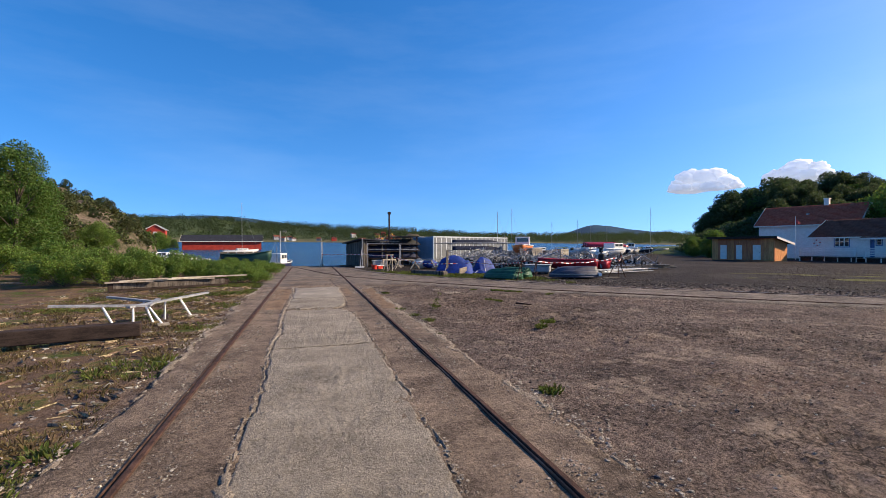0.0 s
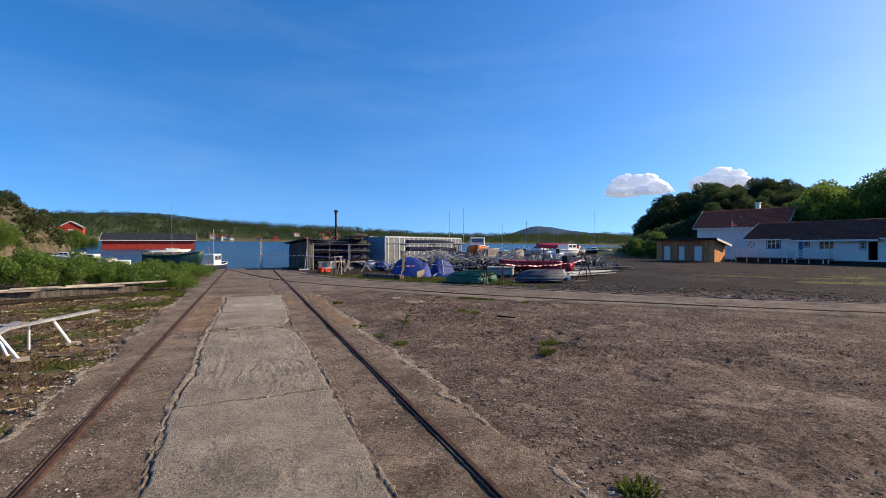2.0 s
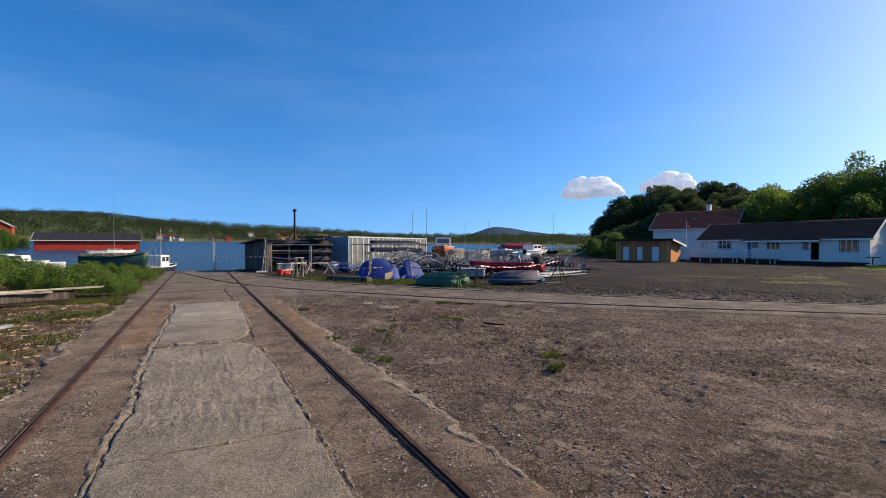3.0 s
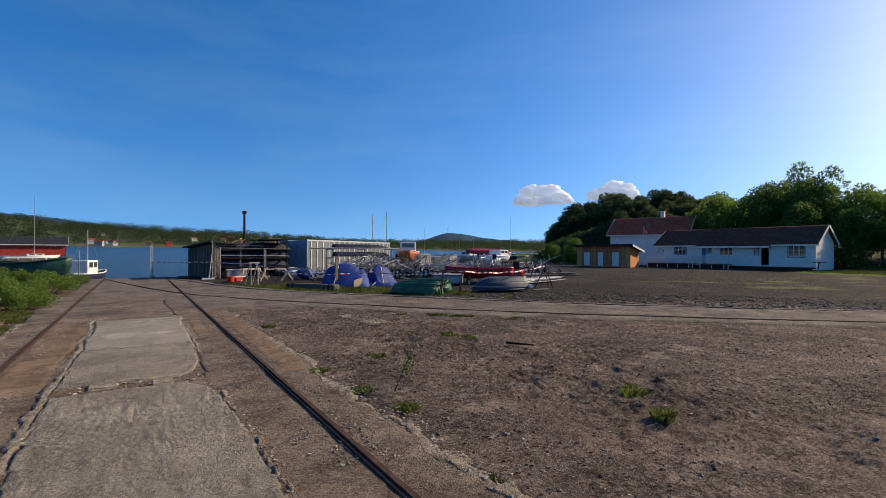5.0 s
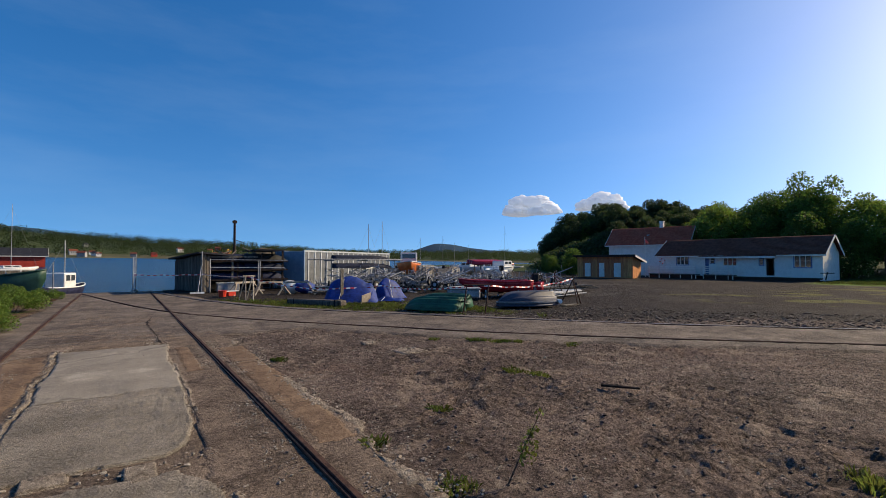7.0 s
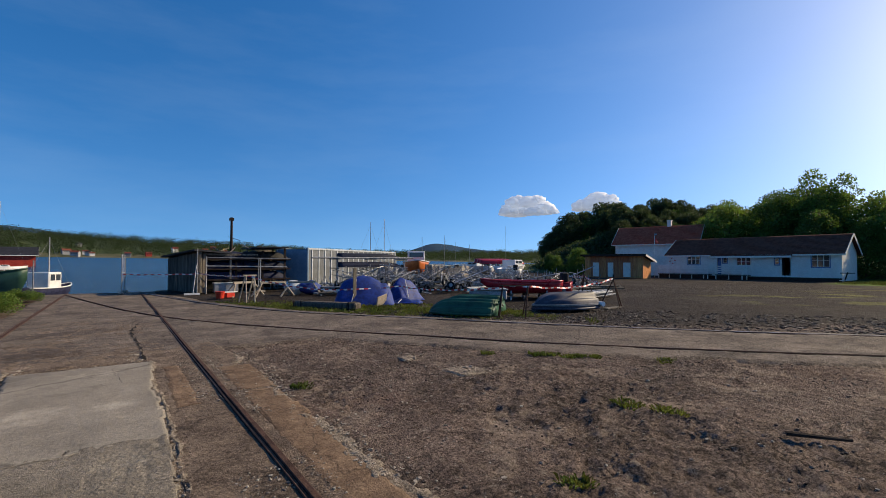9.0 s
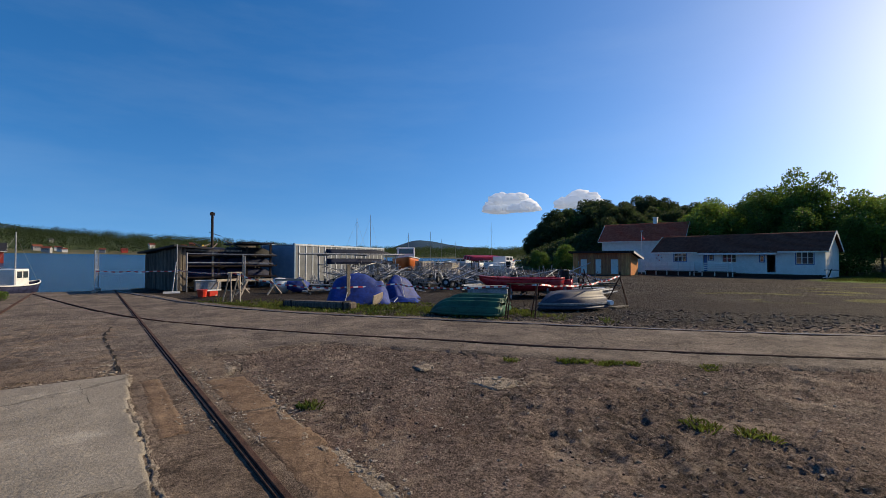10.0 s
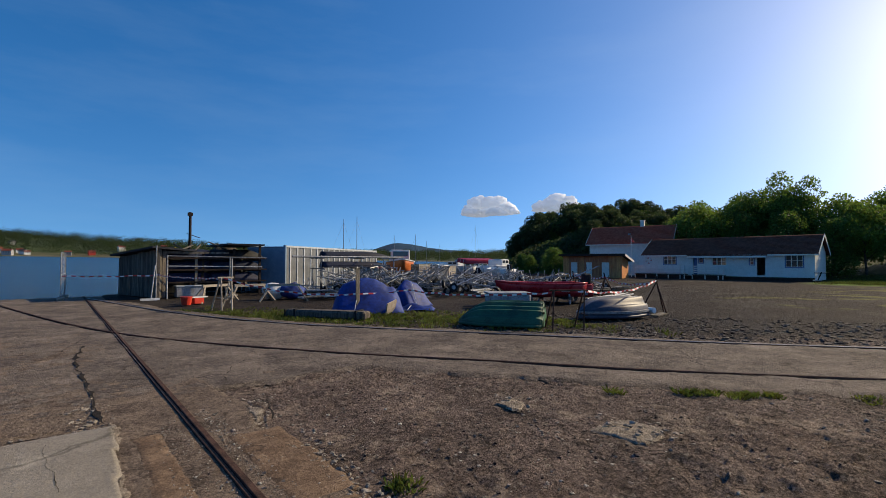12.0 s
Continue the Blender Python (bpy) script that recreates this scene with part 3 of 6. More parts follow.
broken_edge(-0.855, 3, 0.10, 0.065, 0.5, 20.2, 81, 0.027)
broken_edge(0.855, 23, 0.10, 0.05, 0.5, 12.4, 84, 0.026)
broken_edge(0.90, 23, 0.10, 0.05, 14.6, 20.0, 85, 0.027)
broken_edge(2.13, 44, 0.17, 0.10, 2.0, 19.6, 87, 0.015, -0.2)
broken_edge(-2.18, 21, 0.2, 0.09, 2.0, 20.5, 90, 0.014, -0.2)


def crack_line(points, wide, seed, z):
    """A dark crack that wanders and varies in width, lying on the concrete."""
    bm, rows, run = bmesh.new(), [], 0.0
    p = [Vector(q) for q in points]
    line = []
    for a, b in zip(p, p[1:]):
        k = max(2, int((b - a).length / 0.035))
        for i in range(k):
            run += (b - a).length / k
            off = float(fbm(np.array(run), np.array(seed * 7.7), 3.0, 4, seed, 0.6)) * 0.12
            d = (b - a).normalized()
            line.append(a.lerp(b, i / k) + Vector((d.y, -d.x)) * off)
    for i, q in enumerate(line):
        d = (line[min(i + 1, len(line) - 1)] - line[max(i - 1, 0)]).normalized()
        w = wide * max(0.08, float(vnoise(np.array(i * 0.035), np.array(seed * 3.1), 6.0, 9)) ** 2) * min(1, i / 6, (len(line) - 1 - i) / 6)
        s = Vector((d.y, -d.x)) * max(w, 0.0015)
        rows.append((bm.verts.new((*(q - s), z)), bm.verts.new((*(q + s), z))))
    for a, b in zip(rows, rows[1:]): bm.faces.new((a[0], b[0], b[1], a[1]))
    part("crack", bm, M["crack"], pavement, "dark jagged crack in the concrete")


for i, (pts, w, z) in enumerate(((((0.96, 25.6), (0.74, 23.8), (0.8, 22.1), (0.84, 21.3), (0.84, 20.3), (0.88, 19.8)), 0.06, 0.028), (((-0.7, 19.95), (0.1, 19.88), (0.65, 19.86), (1.0, 19.55), (1.3, 19.4)), 0.02, 0.026),
                                (((0.42, 19.6), (0.45, 19.0), (0.5, 18.4)), 0.007, 0.036), (((1.66, 17.22), (2.2, 17.2)), 0.010, 0.026), (((8.92, 17.9), (8.3, 17.1), (9.0, 16.2), (9.6, 15.4)), 0.012, 0.022), (((3.2, 24.5), (4.4, 23.4), (5.0, 22.2)), 0.010, 0.022),
                                (((2.26, 20.7), (2.35, 21.3), (2.6, 21.8), (2.9, 22.2), (3.5, 22.1)), 0.014, 0.022), (((2.2, 18.9), (2.4, 19.6), (2.26, 20.7)), 0.02, 0.016), (((-1.2, 26.0), (-0.3, 24.6), (0.6, 25.0), (1.2, 27.5)), 0.02, 0.026))):
    crack_line(pts, w, i + 1, z)
BEND_FRONT = ((-1.5, 40.0), (-0.56, 35.5), (0.67, 30.1), (1.68, 26.8), (2.8, 24.4), (4.5, 21.6), (6.2, 19.25), (7.4, 17.5), (9.3, 15.2), (10.8, 13.6), (14, 10.4), (20, 4.9))
BEND_REAR = ((1.57, 40.0), (3.36, 31.3), (5.05, 26.5), (6.95, 23.3), (8.97, 20.3), (10.5, 18.1), (12.0, 16.15), (13.8, 14.1), (17, 10.8), (23, 5.2))


def polyline(points, step=0.4):
    """A smooth line through the points, in even steps."""
    p = [Vector(q) for q in points]
    p = [2 * p[0] - p[1]] + p + [2 * p[-1] - p[-2]]
    out = []
    for i in range(1, len(p) - 2):
        n = max(2, int((p[i + 1] - p[i]).length / step))
        for k in range(n):
            t = k / n
            out.append(0.5 * ((2 * p[i]) + (p[i + 1] - p[i - 1]) * t + (2 * p[i - 1] - 5 * p[i] + 4 * p[i + 1] - p[i + 2]) * t * t + (3 * p[i] - p[i - 1] - 3 * p[i + 1] + p[i + 2]) * t ** 3))
    return out + [p[-2]]


def bend_x(points):
    a = np.array(sorted(points, key=lambda q: q[1]))
    return lambda y: np.interp(y, a[:, 1], a[:, 0])


front_x, rear_x = bend_x(BEND_FRONT), bend_x(BEND_REAR)


def on_apron(x, y):
    w = fbm(x, y, 0.5, 4, 44) * 1.1
    right = (x > front_x(y) - 1.22 + w * 0.45) & (x < rear_x(y) + 0.55 + w * 0.5)
    up = (y > 20.5 + w) & (x > -2.3 + w * 0.5) & (x < rear_x(y) + 0.55 + w * 0.5)
    return (right | up) & (y < 41.2) & (x < 22)


apron = sheet("apron", np.arange(-3.2, 22, 0.08), np.arange(4.5, 41.4, 0.08), lambda x, y: 0.004 + fbm(x, y, 0.8, 3, 2) * 0.02 + fbm(x, y, 5, 3, 6) * 0.03 + 0.012, M["apron"], on_apron, 0.05)
apron.parent = pavement
tagged(apron, "worn concrete apron along the curved track")


def rail_thing(points, bright=False):
    rail = thing("rail", pose(0, 0, 0), "rusty grooved steel rail set in the concrete", "rail", "slipway rails", "structure")
    line = polyline(points)

    def sweep(a, b, z0, z1):
        bm, rows = bmesh.new(), []
        for i, p in enumerate(line):
            d = (line[min(i + 1, len(line) - 1)] - line[max(i - 1, 0)]).normalized()
            s = Vector((d.y, -d.x))
            c = 0.007
            rows.append([bm.verts.new((*(p + s * o), z)) for o, z in ((a, z0), (a, z1 - c), (a + c, z1), (b - c, z1), (b, z1 - c), (b, z0))])
        for r, q in zip(rows, rows[1:]):
            for k in range(5): bm.faces.new((r[k], r[k + 1], q[k + 1], q[k]))
        return bm
    part("rail_head", sweep(-0.036, 0.022, -0.06, 0.034), M["worn_rail"] if bright else M["rail"], rail)
    part("groove", sweep(0.0225, 0.046, -0.06, 0.006), M["rubble_dark"], rail)
    part("check_flange", sweep(0.0465, 0.064, -0.06, 0.030), M["rail"], rail)
    return rail


rail_thing(((-1.57, 41.5), (-1.57, 20), (-1.57, 0), (-1.57, -12)))
rail_thing(((1.57, 41.5), (1.57, 20), (1.57, 0), (1.57, -12)))
rail_thing(BEND_FRONT)
rail_thing(BEND_REAR, True)

# broken mortar and stones along the cracks, gravel on the open ground
rng = np.random.default_rng(4)


def stones(name, xy, z, r, mat, label, flat=0.6):
    bm = bmesh.new()
    bmesh.ops.create_icosphere(bm, subdivisions=1, radius=1)
    base = np.array([v.co[:] for v in bm.verts]); tri = np.array([[v.index for v in f.verts] for f in bm.faces]); bm.free()
    n = len(xy)
    ang = rng.random(n) * 6.28
    s = r[:, None] * (0.6 + 0.8 * rng.random((n, 3))) * np.array([1, 1, flat])
    b = base[None] * (1 + 0.25 * rng.normal(size=(n, len(base), 1))) * s[:, None, :]
    ca, sa = np.cos(ang)[:, None], np.sin(ang)[:, None]
    V = np.stack([b[..., 0] * ca - b[..., 1] * sa + xy[:, :1], b[..., 0] * sa + b[..., 1] * ca + xy[:, 1:], b[..., 2] + z[:, None] + r[:, None] * flat * 0.3], -1)
    F = tri[None] + (np.arange(n) * len(base))[:, None, None]
    ob = arrays(name, V.reshape(-1, 3), F.reshape(-1, 3), mat)
    return tagged(ob, label, "stones", kind="stuff")


def crack(n, x_of, y0, y1, wide, size):
    y = rng.uniform(y0, y1, n)
    keep = vnoise(y, y * 0 + size * 100, 0.9, 5) > 0.35
    y = y[keep]
    return np.stack([x_of(y) + rng.normal(size=len(y)) * wide, y], 1), size * (0.4 + rng.random(len(y)) ** 3 * 2)


lines = [crack(2600, lambda y: edge(y, -0.85, 0.10, 0.8, 3), -1, 20, 0.03, 0.008), crack(2000, lambda y: edge(y, 0.86, 0.10, 0.8, 23), -1, 20, 0.03, 0.008),
         crack(3200, lambda y: edge(y, 2.19, 0.17, 0.8, 44), -1, 20, 0.09, 0.009), crack(1800, lambda y: edge(y, -2.22, 0.2, 0.8, 21), -1, 20, 0.1, 0.01)]
for cx, cy, k in ((0.76, 20.35, 60), (0.8, 21.0, 40), (2.46, 18.6, 14), (2.28, 18.06, 14), (4.9, 16.5, 40), (4.64, 17.85, 25), (-0.75, 20.2, 50)):
    lines.append((np.array([cx, cy]) + rng.normal(size=(k, 2)) * np.array([0.09, 0.22]), 0.012 * (0.4 + rng.random(k) ** 2 * 2.2)))
for yj in (8.36, 13.25, 19.9):
    k = 70
    lines.append((np.stack([rng.uniform(-0.8, 0.9, k), yj + rng.normal(size=k) * 0.07], 1), 0.009 * (0.4 + rng.random(k) ** 3 * 2.5)))
xy, r = np.concatenate([a for a, _ in lines]), np.concatenate([b for _, b in lines])
stones("broken_mortar", xy, np.full(len(xy), 0.012), r, M["rubble"], "pale crumbs of broken mortar along the cracks", 0.5)
n = 9000
xy = np.stack([2.3 + 13 * rng.random(n) ** 1.3, rng.uniform(1, 24, n)], 1)
xy = xy[~on_apron(xy[:, 0], xy[:, 1])]
stones("gravel", xy, ground_height(xy[:, 0], xy[:, 1]), 0.006 + 0.016 * rng.random(len(xy)) ** 4, M["stone"], "loose grey gravel on trodden earth", 0.5)
xy = np.stack([-2.3 - 7 * rng.random(5200) ** 1.3, rng.uniform(2, 24, 5200)], 1)
stones("gravel", xy, ground_height(xy[:, 0], xy[:, 1]), 0.008 + 0.03 * rng.random(len(xy)) ** 4, M["stone"], "loose stones and chips on the verge", 0.5)
yy = rng.uniform(7, 26, 11000)
xy = np.stack([rear_x(yy) + 0.55 + 5.5 * rng.random(11000) ** 1.8, yy], 1)
stones("gravel", xy, ground_height(xy[:, 0], xy[:, 1]), 0.010 + 0.05 * rng.random(len(xy)) ** 4, M["dark_stone"], "coarse dark gravel beyond the track", 0.5)


yy = rng.uniform(4, 20, 15000)
xy = np.stack([2.35 + 8.5 * rng.random(15000) ** 1.2, yy], 1)
xy = xy[(~on_apron(xy[:, 0], xy[:, 1])) & (vnoise(xy[:, 0], xy[:, 1], 0.9, 66) + 0.5 * vnoise(xy[:, 0], xy[:, 1], 3.0, 67) > 0.62)]
stones("clods", xy, ground_height(xy[:, 0], xy[:, 1]), 0.004 + 0.017 * rng.random(len(xy)) ** 3, M["dark_stone"], "broken crumbs of dark earth and asphalt", 0.55)

gx = []
for base, lo, hi in ((1.57, -0.42, -0.05), (1.57, 0.07, 0.28), (-1.57, 0.08, 0.42), (-1.57, -0.28, -0.05)):
    gx.append(np.stack([base + rng.uniform(lo, hi, 3200), rng.uniform(1, 20, 3200)], 1))
xy = np.concatenate(gx)
xy = xy[vnoise(xy[:, 0], xy[:, 1], 0.8, 61) > 0.42]
stones("rail_gravel", xy, np.full(len(xy), 0.014), 0.004 + 0.010 * rng.random(len(xy)) ** 3, M["stone"], "fine grey gravel packed along the rails", 0.6)


def far_point(az, dist, z): return (dist * math.sin(radians(az)), dist * math.cos(radians(az)), z)


AZ = np.array([-40, -19, -16, -10, -6, -1.8, 0.8, 4.2, 9.6, 17.4, 22, 30, 44, 60, 80])
TOP = np.array([0.055, 0.058, 0.062, 0.062, 0.055, 0.050, 0.046, 0.043, 0.040, 0.029, 0.022, 0.021, 0.022, 0.03, 0.03])
DIST = np.array([330, 380, 420, 470, 500, 520, 520, 500, 480, 520, 600, 720, 620, 420, 350.0])


def far_hill(name, d0, d1, rows, rise, mat, label, jag=0.0):
    az = np.linspace(-40, 80, 240)
    k = np.linspace(0, 1, rows)
    A, K = np.meshgrid(az, k, indexing="ij")
    D = np.interp(A, AZ, DIST) * (d0 + (d1 - d0) * K)
    X, Y = D * np.sin(np.radians(A)), D * np.cos(np.radians(A))
    Z = water_level(X, Y) - 0.6 + (1.7 + np.interp(A, AZ, TOP) * D - water_level(X, Y)) * rise(K) + fbm(X, Y, 0.02, 3, 3) * 6 * K * jag
    idx = np.arange(A.size).reshape(A.shape)
    q = np.stack([idx[:-1, :-1], idx[:-1, 1:], idx[1:, 1:], idx[1:, :-1]], -1).reshape(-1, 4)
    return tagged(arrays(name, np.stack([X, Y, Z], -1).reshape(-1, 3), q, mat, True), label, "hill", kind="structure")


far_hill("shore_meadow", 1.0, 1.12, 6, lambda k: 0.02 + 0.16 * k, M["meadow"], "pale rocky shore and meadow across the fjord")
far_hill("far_hill", 1.10, 1.6, 10, lambda k: 0.14 + 0.70 * k ** 0.8, M["hillside"], "wooded hillside across the fjord", 1.0)


def clumps(name, centres, radii, per, size, mat, label, seed):
    g = np.random.default_rng(seed)
    ob = leaves(name, centres, radii, len(centres) * per, size, mat, g, 0.9)
    return tagged(ob, label, "trees", kind="stuff")


g = np.random.default_rng(8)
n = 3000
az = g.uniform(-24, 62, n); kk = g.random(n) ** 0.8
D = np.interp(az, AZ, DIST) * (1.045 + 0.535 * kk)
rise = 0.14 + 0.70 * np.clip((D / np.interp(az, AZ, DIST) - 1.1) / 0.5, 0, 1) ** 0.8
X, Y = D * np.sin(np.radians(az)), D * np.cos(np.radians(az))
wz = water_level(X, Y)
Z = wz + (1.7 + np.interp(az, AZ, TOP) * D - wz) * rise
rad = g.uniform(2.0, 4.2, n) * D / 500
clumps("far_wood", np.stack([X, Y, Z + rad * 0.5], 1), rad, 95, 0.85, M["far_leaf"], "dense mixed woods on the far hillside", 5)

# mountains behind, the blue haze of distance put into their colour
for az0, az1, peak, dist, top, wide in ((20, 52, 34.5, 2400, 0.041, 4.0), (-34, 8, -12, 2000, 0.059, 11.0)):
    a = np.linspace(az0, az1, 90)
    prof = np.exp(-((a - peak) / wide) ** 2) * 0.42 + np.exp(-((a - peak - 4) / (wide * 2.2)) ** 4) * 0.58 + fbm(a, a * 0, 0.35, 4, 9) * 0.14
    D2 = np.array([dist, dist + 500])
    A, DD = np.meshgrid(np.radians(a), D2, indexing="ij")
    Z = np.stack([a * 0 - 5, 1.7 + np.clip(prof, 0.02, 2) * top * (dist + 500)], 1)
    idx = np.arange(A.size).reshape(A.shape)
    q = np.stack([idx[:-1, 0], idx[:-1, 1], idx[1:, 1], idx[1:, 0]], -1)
    tagged(arrays("backdrop_mountain", np.stack([DD * np.sin(A), DD * np.cos(A), Z], -1).reshape(-1, 3), q, M["mountain"], True), "wooded mountain in the distance, blue haze put into its colour", "mountain", kind="structure")


# clouds
def cloud(az, dist, z, width, seed):
    g = random.Random(seed)
    bm = bmesh.new()
    for i in range(70):
        u = g.uniform(-1, 1)
        h = (1 - u * u) ** 0.7
        r = width * g.uniform(0.05, 0.13) * (0.4 + h)
        bmesh.ops.create_icosphere(bm, subdivisions=3, radius=r, matrix=Matrix.Translation((u * width * 0.5, g.uniform(-0.15, 0.15) * width, g.uniform(0, 0.28) * h * width)) @ Matrix.Diagonal((1.3, 1, 0.75, 1)))
    for v in bm.verts:
        d = noise.fractal(v.co * (14 / width), 1.0, 2.0, 5)
        v.co += v.normal * d * width * 0.03 if v.normal.length else Vector()
        if v.co.z < 0: v.co.z *= 0.35
    ob = linked("cloud", bm, M["cloud"], True)
    ob.matrix_world = Matrix.Translation(far_point(az, dist, z)) @ pose(0, 0, 0, 0, 0, -az)
    tagged(ob, "small white cumulus cloud with a grey base", "cloud", "clouds")


cloud(45.8, 2000, 208, 225, 1)
cloud(54.0, 2300, 252, 215, 2)


# ---- buildings ----
def pierced_wall(L, H, t, holes, m=None):
    """A wall along x from 0 to L, y 0 to t, with openings (x0, x1, z0, z1) that go through it."""
    bm = bmesh.new()
    xs = sorted({0, L, *[v for h in holes for v in h[:2]]})
    zs = sorted({0, H, *[v for h in holes for v in h[2:]]})
    for a, b in zip(xs, xs[1:]):
        for c, d in zip(zs, zs[1:]):
            if not any(h[0] <= (a + b) / 2 <= h[1] and h[2] <= (c + d) / 2 <= h[3] for h in holes):
                add_box(bm, a, b, 0, t, c, d)
    bmesh.ops.remove_doubles(bm, verts=bm.verts, dist=0.0005)
    if m: bm.transform(m)
    return bm


def boards(parent, L, z0, z1, y, mat, holes=(), pitch=0.16, m=None, name="cladding"):
    """Lapped boards on a front wall, cut at its openings."""
    bm, z = bmesh.new(), z0
    while z < z1 - 0.02:
        cuts = [0.0]
        for h in sorted(holes):
            if h[2] < z + pitch * 0.7 and h[3] > z + pitch * 0.3: cuts += [h[0], h[1]]
        cuts.append(L)
        for a, b in zip(cuts[::2], cuts[1::2]):
            v = [bm.verts.new(p) for p in ((a, y, z), (b, y, z), (b, y - 0.022, z), (a, y - 0.022, z), (a, y - 0.004, z + pitch), (b, y - 0.004, z + pitch))]
            bm.faces.new((v[0], v[1], v[2], v[3])); bm.faces.new((v[3], v[2], v[5], v[4]))
        z += pitch
    if m: bm.transform(m)
    return part(name, bm, mat, parent)


def window(parent, x0, x1, z0, z1, panes=2, trim="blue_paint", y=0.0, bars=1, m=None):
    m = m or Matrix()
    bm = bmesh.new()
    f = 0.09
    for a, b, c, d in ((x0 - f, x1 + f, z1, z1 + f), (x0 - f, x1 + f, z0 - f, z0), (x0 - f, x0, z0, z1), (x1, x1 + f, z0, z1)): add_box(bm, a, b, y - 0.05, y + 0.03, c, d, m)
    w = part("window", bm, M[trim], parent, "window with painted casing and divided panes")
    bm = bmesh.new()
    step = (x1 - x0) / panes
    for i in range(panes):
        a, b = x0 + i * step, x0 + (i + 1) * step
        for p, q, c, d in ((a, a + 0.05, z0, z1), (b - 0.05, b, z0, z1), (a, b, z0, z0 + 0.05), (a, b, z1 - 0.05, z1)): add_box(bm, p, q, y - 0.02, y + 0.04, c, d, m)
        for k in range(bars):
            zz = z0 + (z1 - z0) * (k + 1) / (bars + 1)
            add_box(bm, a, b, y - 0.015, y + 0.03, zz - 0.015, zz + 0.015, m)
    part("sash", bm, M["white_paint"], w)
    for i in range(panes): part("pane", box(x0 + i * step + 0.04, x0 + (i + 1) * step - 0.04, y + 0.01, y + 0.02, z0 + 0.04, z1 - 0.04, m), M["glass"], w)
    return w


def roof_slope(x0, x1, y0, z0, y1, z1, t=0.12, rows=0):
    """One slope from its eave (y0, z0) to the ridge (y1, z1), stepped in tile courses."""
    bm = bmesh.new()
    d = Vector((0, y1 - y0, z1 - z0)); n = Vector((0, -d.z, d.y)).normalized() * t
    if n.z < 0: n = -n
    e = Vector((0, y0, z0))
    line = [e]
    for i in range(rows or 1):
        line += [e + d * (i / (rows or 1)) + n * (1.35 if rows else 1), e + d * ((i + 1) / (rows or 1)) + n]
    line.append(e + d)
    a = [bm.verts.new((x0, p.y, p.z)) for p in line]; b = [bm.verts.new((x1, p.y, p.z)) for p in line]
    for i in range(len(line)):
        j = (i + 1) % len(line)
        bm.faces.new((a[i], a[j], b[j], b[i]))
    bm.faces.new(a); bm.faces.new(b[::-1])
    bmesh.ops.recalc_face_normals(bm, faces=bm.faces)
    return bm


def gable(x, W, H, R, t=0.15):
    bm = bmesh.new()
    pts = [(0, 0), (W, 0), (W, H), (W / 2, R), (0, H)]
    a = [bm.verts.new((x, p, z)) for p, z in pts]; b = [bm.verts.new((x + t, p, z)) for p, z in pts]
    bm.faces.new(a); bm.faces.new(b[::-1])
    for i in range(5): bm.faces.new((a[i], a[(i + 1) % 5], b[(i + 1) % 5], b[i]))
    bmesh.ops.recalc_face_normals(bm, faces=bm.faces)
    return bm


def gable_house(name, m, L, W, H, R, wall, roof, holes, label, over=0.35, rows=14, chimney=None, lap=True):
    """A house along local x with its front at y = 0; returns the Empty."""
    h = thing(name, m, label, "house")
    part("wall", pierced_wall(L, H, 0.15, holes), M[wall], h)
    part("wall", pierced_wall(L, H, 0.15, [], pose(0, W - 0.15, 0)), M[wall], h)
    part("wall", gable(0.0, W, H, R), M[wall], h)
    part("wall", gable(L - 0.15, W, H, R), M[wall], h)
    part("floor", box(0.15, L - 0.15, 0.15, W - 0.15, 0, 0.1), M["dark_wood"], h)
    if lap: boards(h, L, 0.05, H, -0.003, M[wall], holes)
    s = (R - H) / (W / 2)
    part("roof", roof_slope(-over, L + over, -over, H - over * s, W / 2, R, 0.1, rows), M[roof], h)
    part("roof", roof_slope(-over, L + over, W + over, H - over * s, W / 2, R, 0.1, rows), M[roof], h)
    for x in (-over - 0.03, L + over):
        for y0 in (-over, W + over):
            bm = roof_slope(x, x + 0.03, y0, H - over * s - 0.16, W / 2, R - 0.16, 0.32)
            part("bargeboard", bm, M["white_paint"], h, "white painted bargeboard")
    part("gutter_board", box(-over, L + over, -over - 0.03, -over - 0.002, H - over * s - 0.14, H - over * s + 0.03), M["white_paint"], h)
    if chimney:
        bm = add_box(bmesh.new(), chimney - 0.3, chimney + 0.3, W / 2 - 0.3, W / 2 + 0.3, R - 0.4, R + 0.9)
        add_box(bm, chimney - 0.38, chimney + 0.38, W / 2 - 0.38, W / 2 + 0.38, R + 0.9, R + 1.02)
        part("chimney", bm, M["white_paint"], h, "whitewashed chimney")
    return h


# long white house: front runs from (64.4, 45.3) to (65.0, 26.4)
BASE = -0.4
front_dir = math.degrees(math.atan2(26.4 - 45.3, 65.0 - 64.4))
hm = pose(64.4, 45.3, BASE, 0, 0, front_dir)
holes = [(2.6, 4.2, 1.8, 3.1), (6.35, 6.85, 0.5, 2.75), (7.05, 7.55, 2.0, 2.75), (8.65, 10.2, 1.7, 2.7), (12.75, 13.15, 1.8, 2.55), (13.45, 14.3, 0.5, 2.6), (16.3, 17.9, 1.55, 3.05)]
house = gable_house("long_house", hm, 18.95, 6.6, 3.25, 5.3, "white_paint", "brown_tile", holes, "long white boarded house with a dark brown roof", 0.4, 16)
window(house, *holes[0], 3); window(house, *holes[2], 1); window(house, *holes[3], 3, "white_paint"); window(house, *holes[4], 1); window(house, *holes[6], 3)
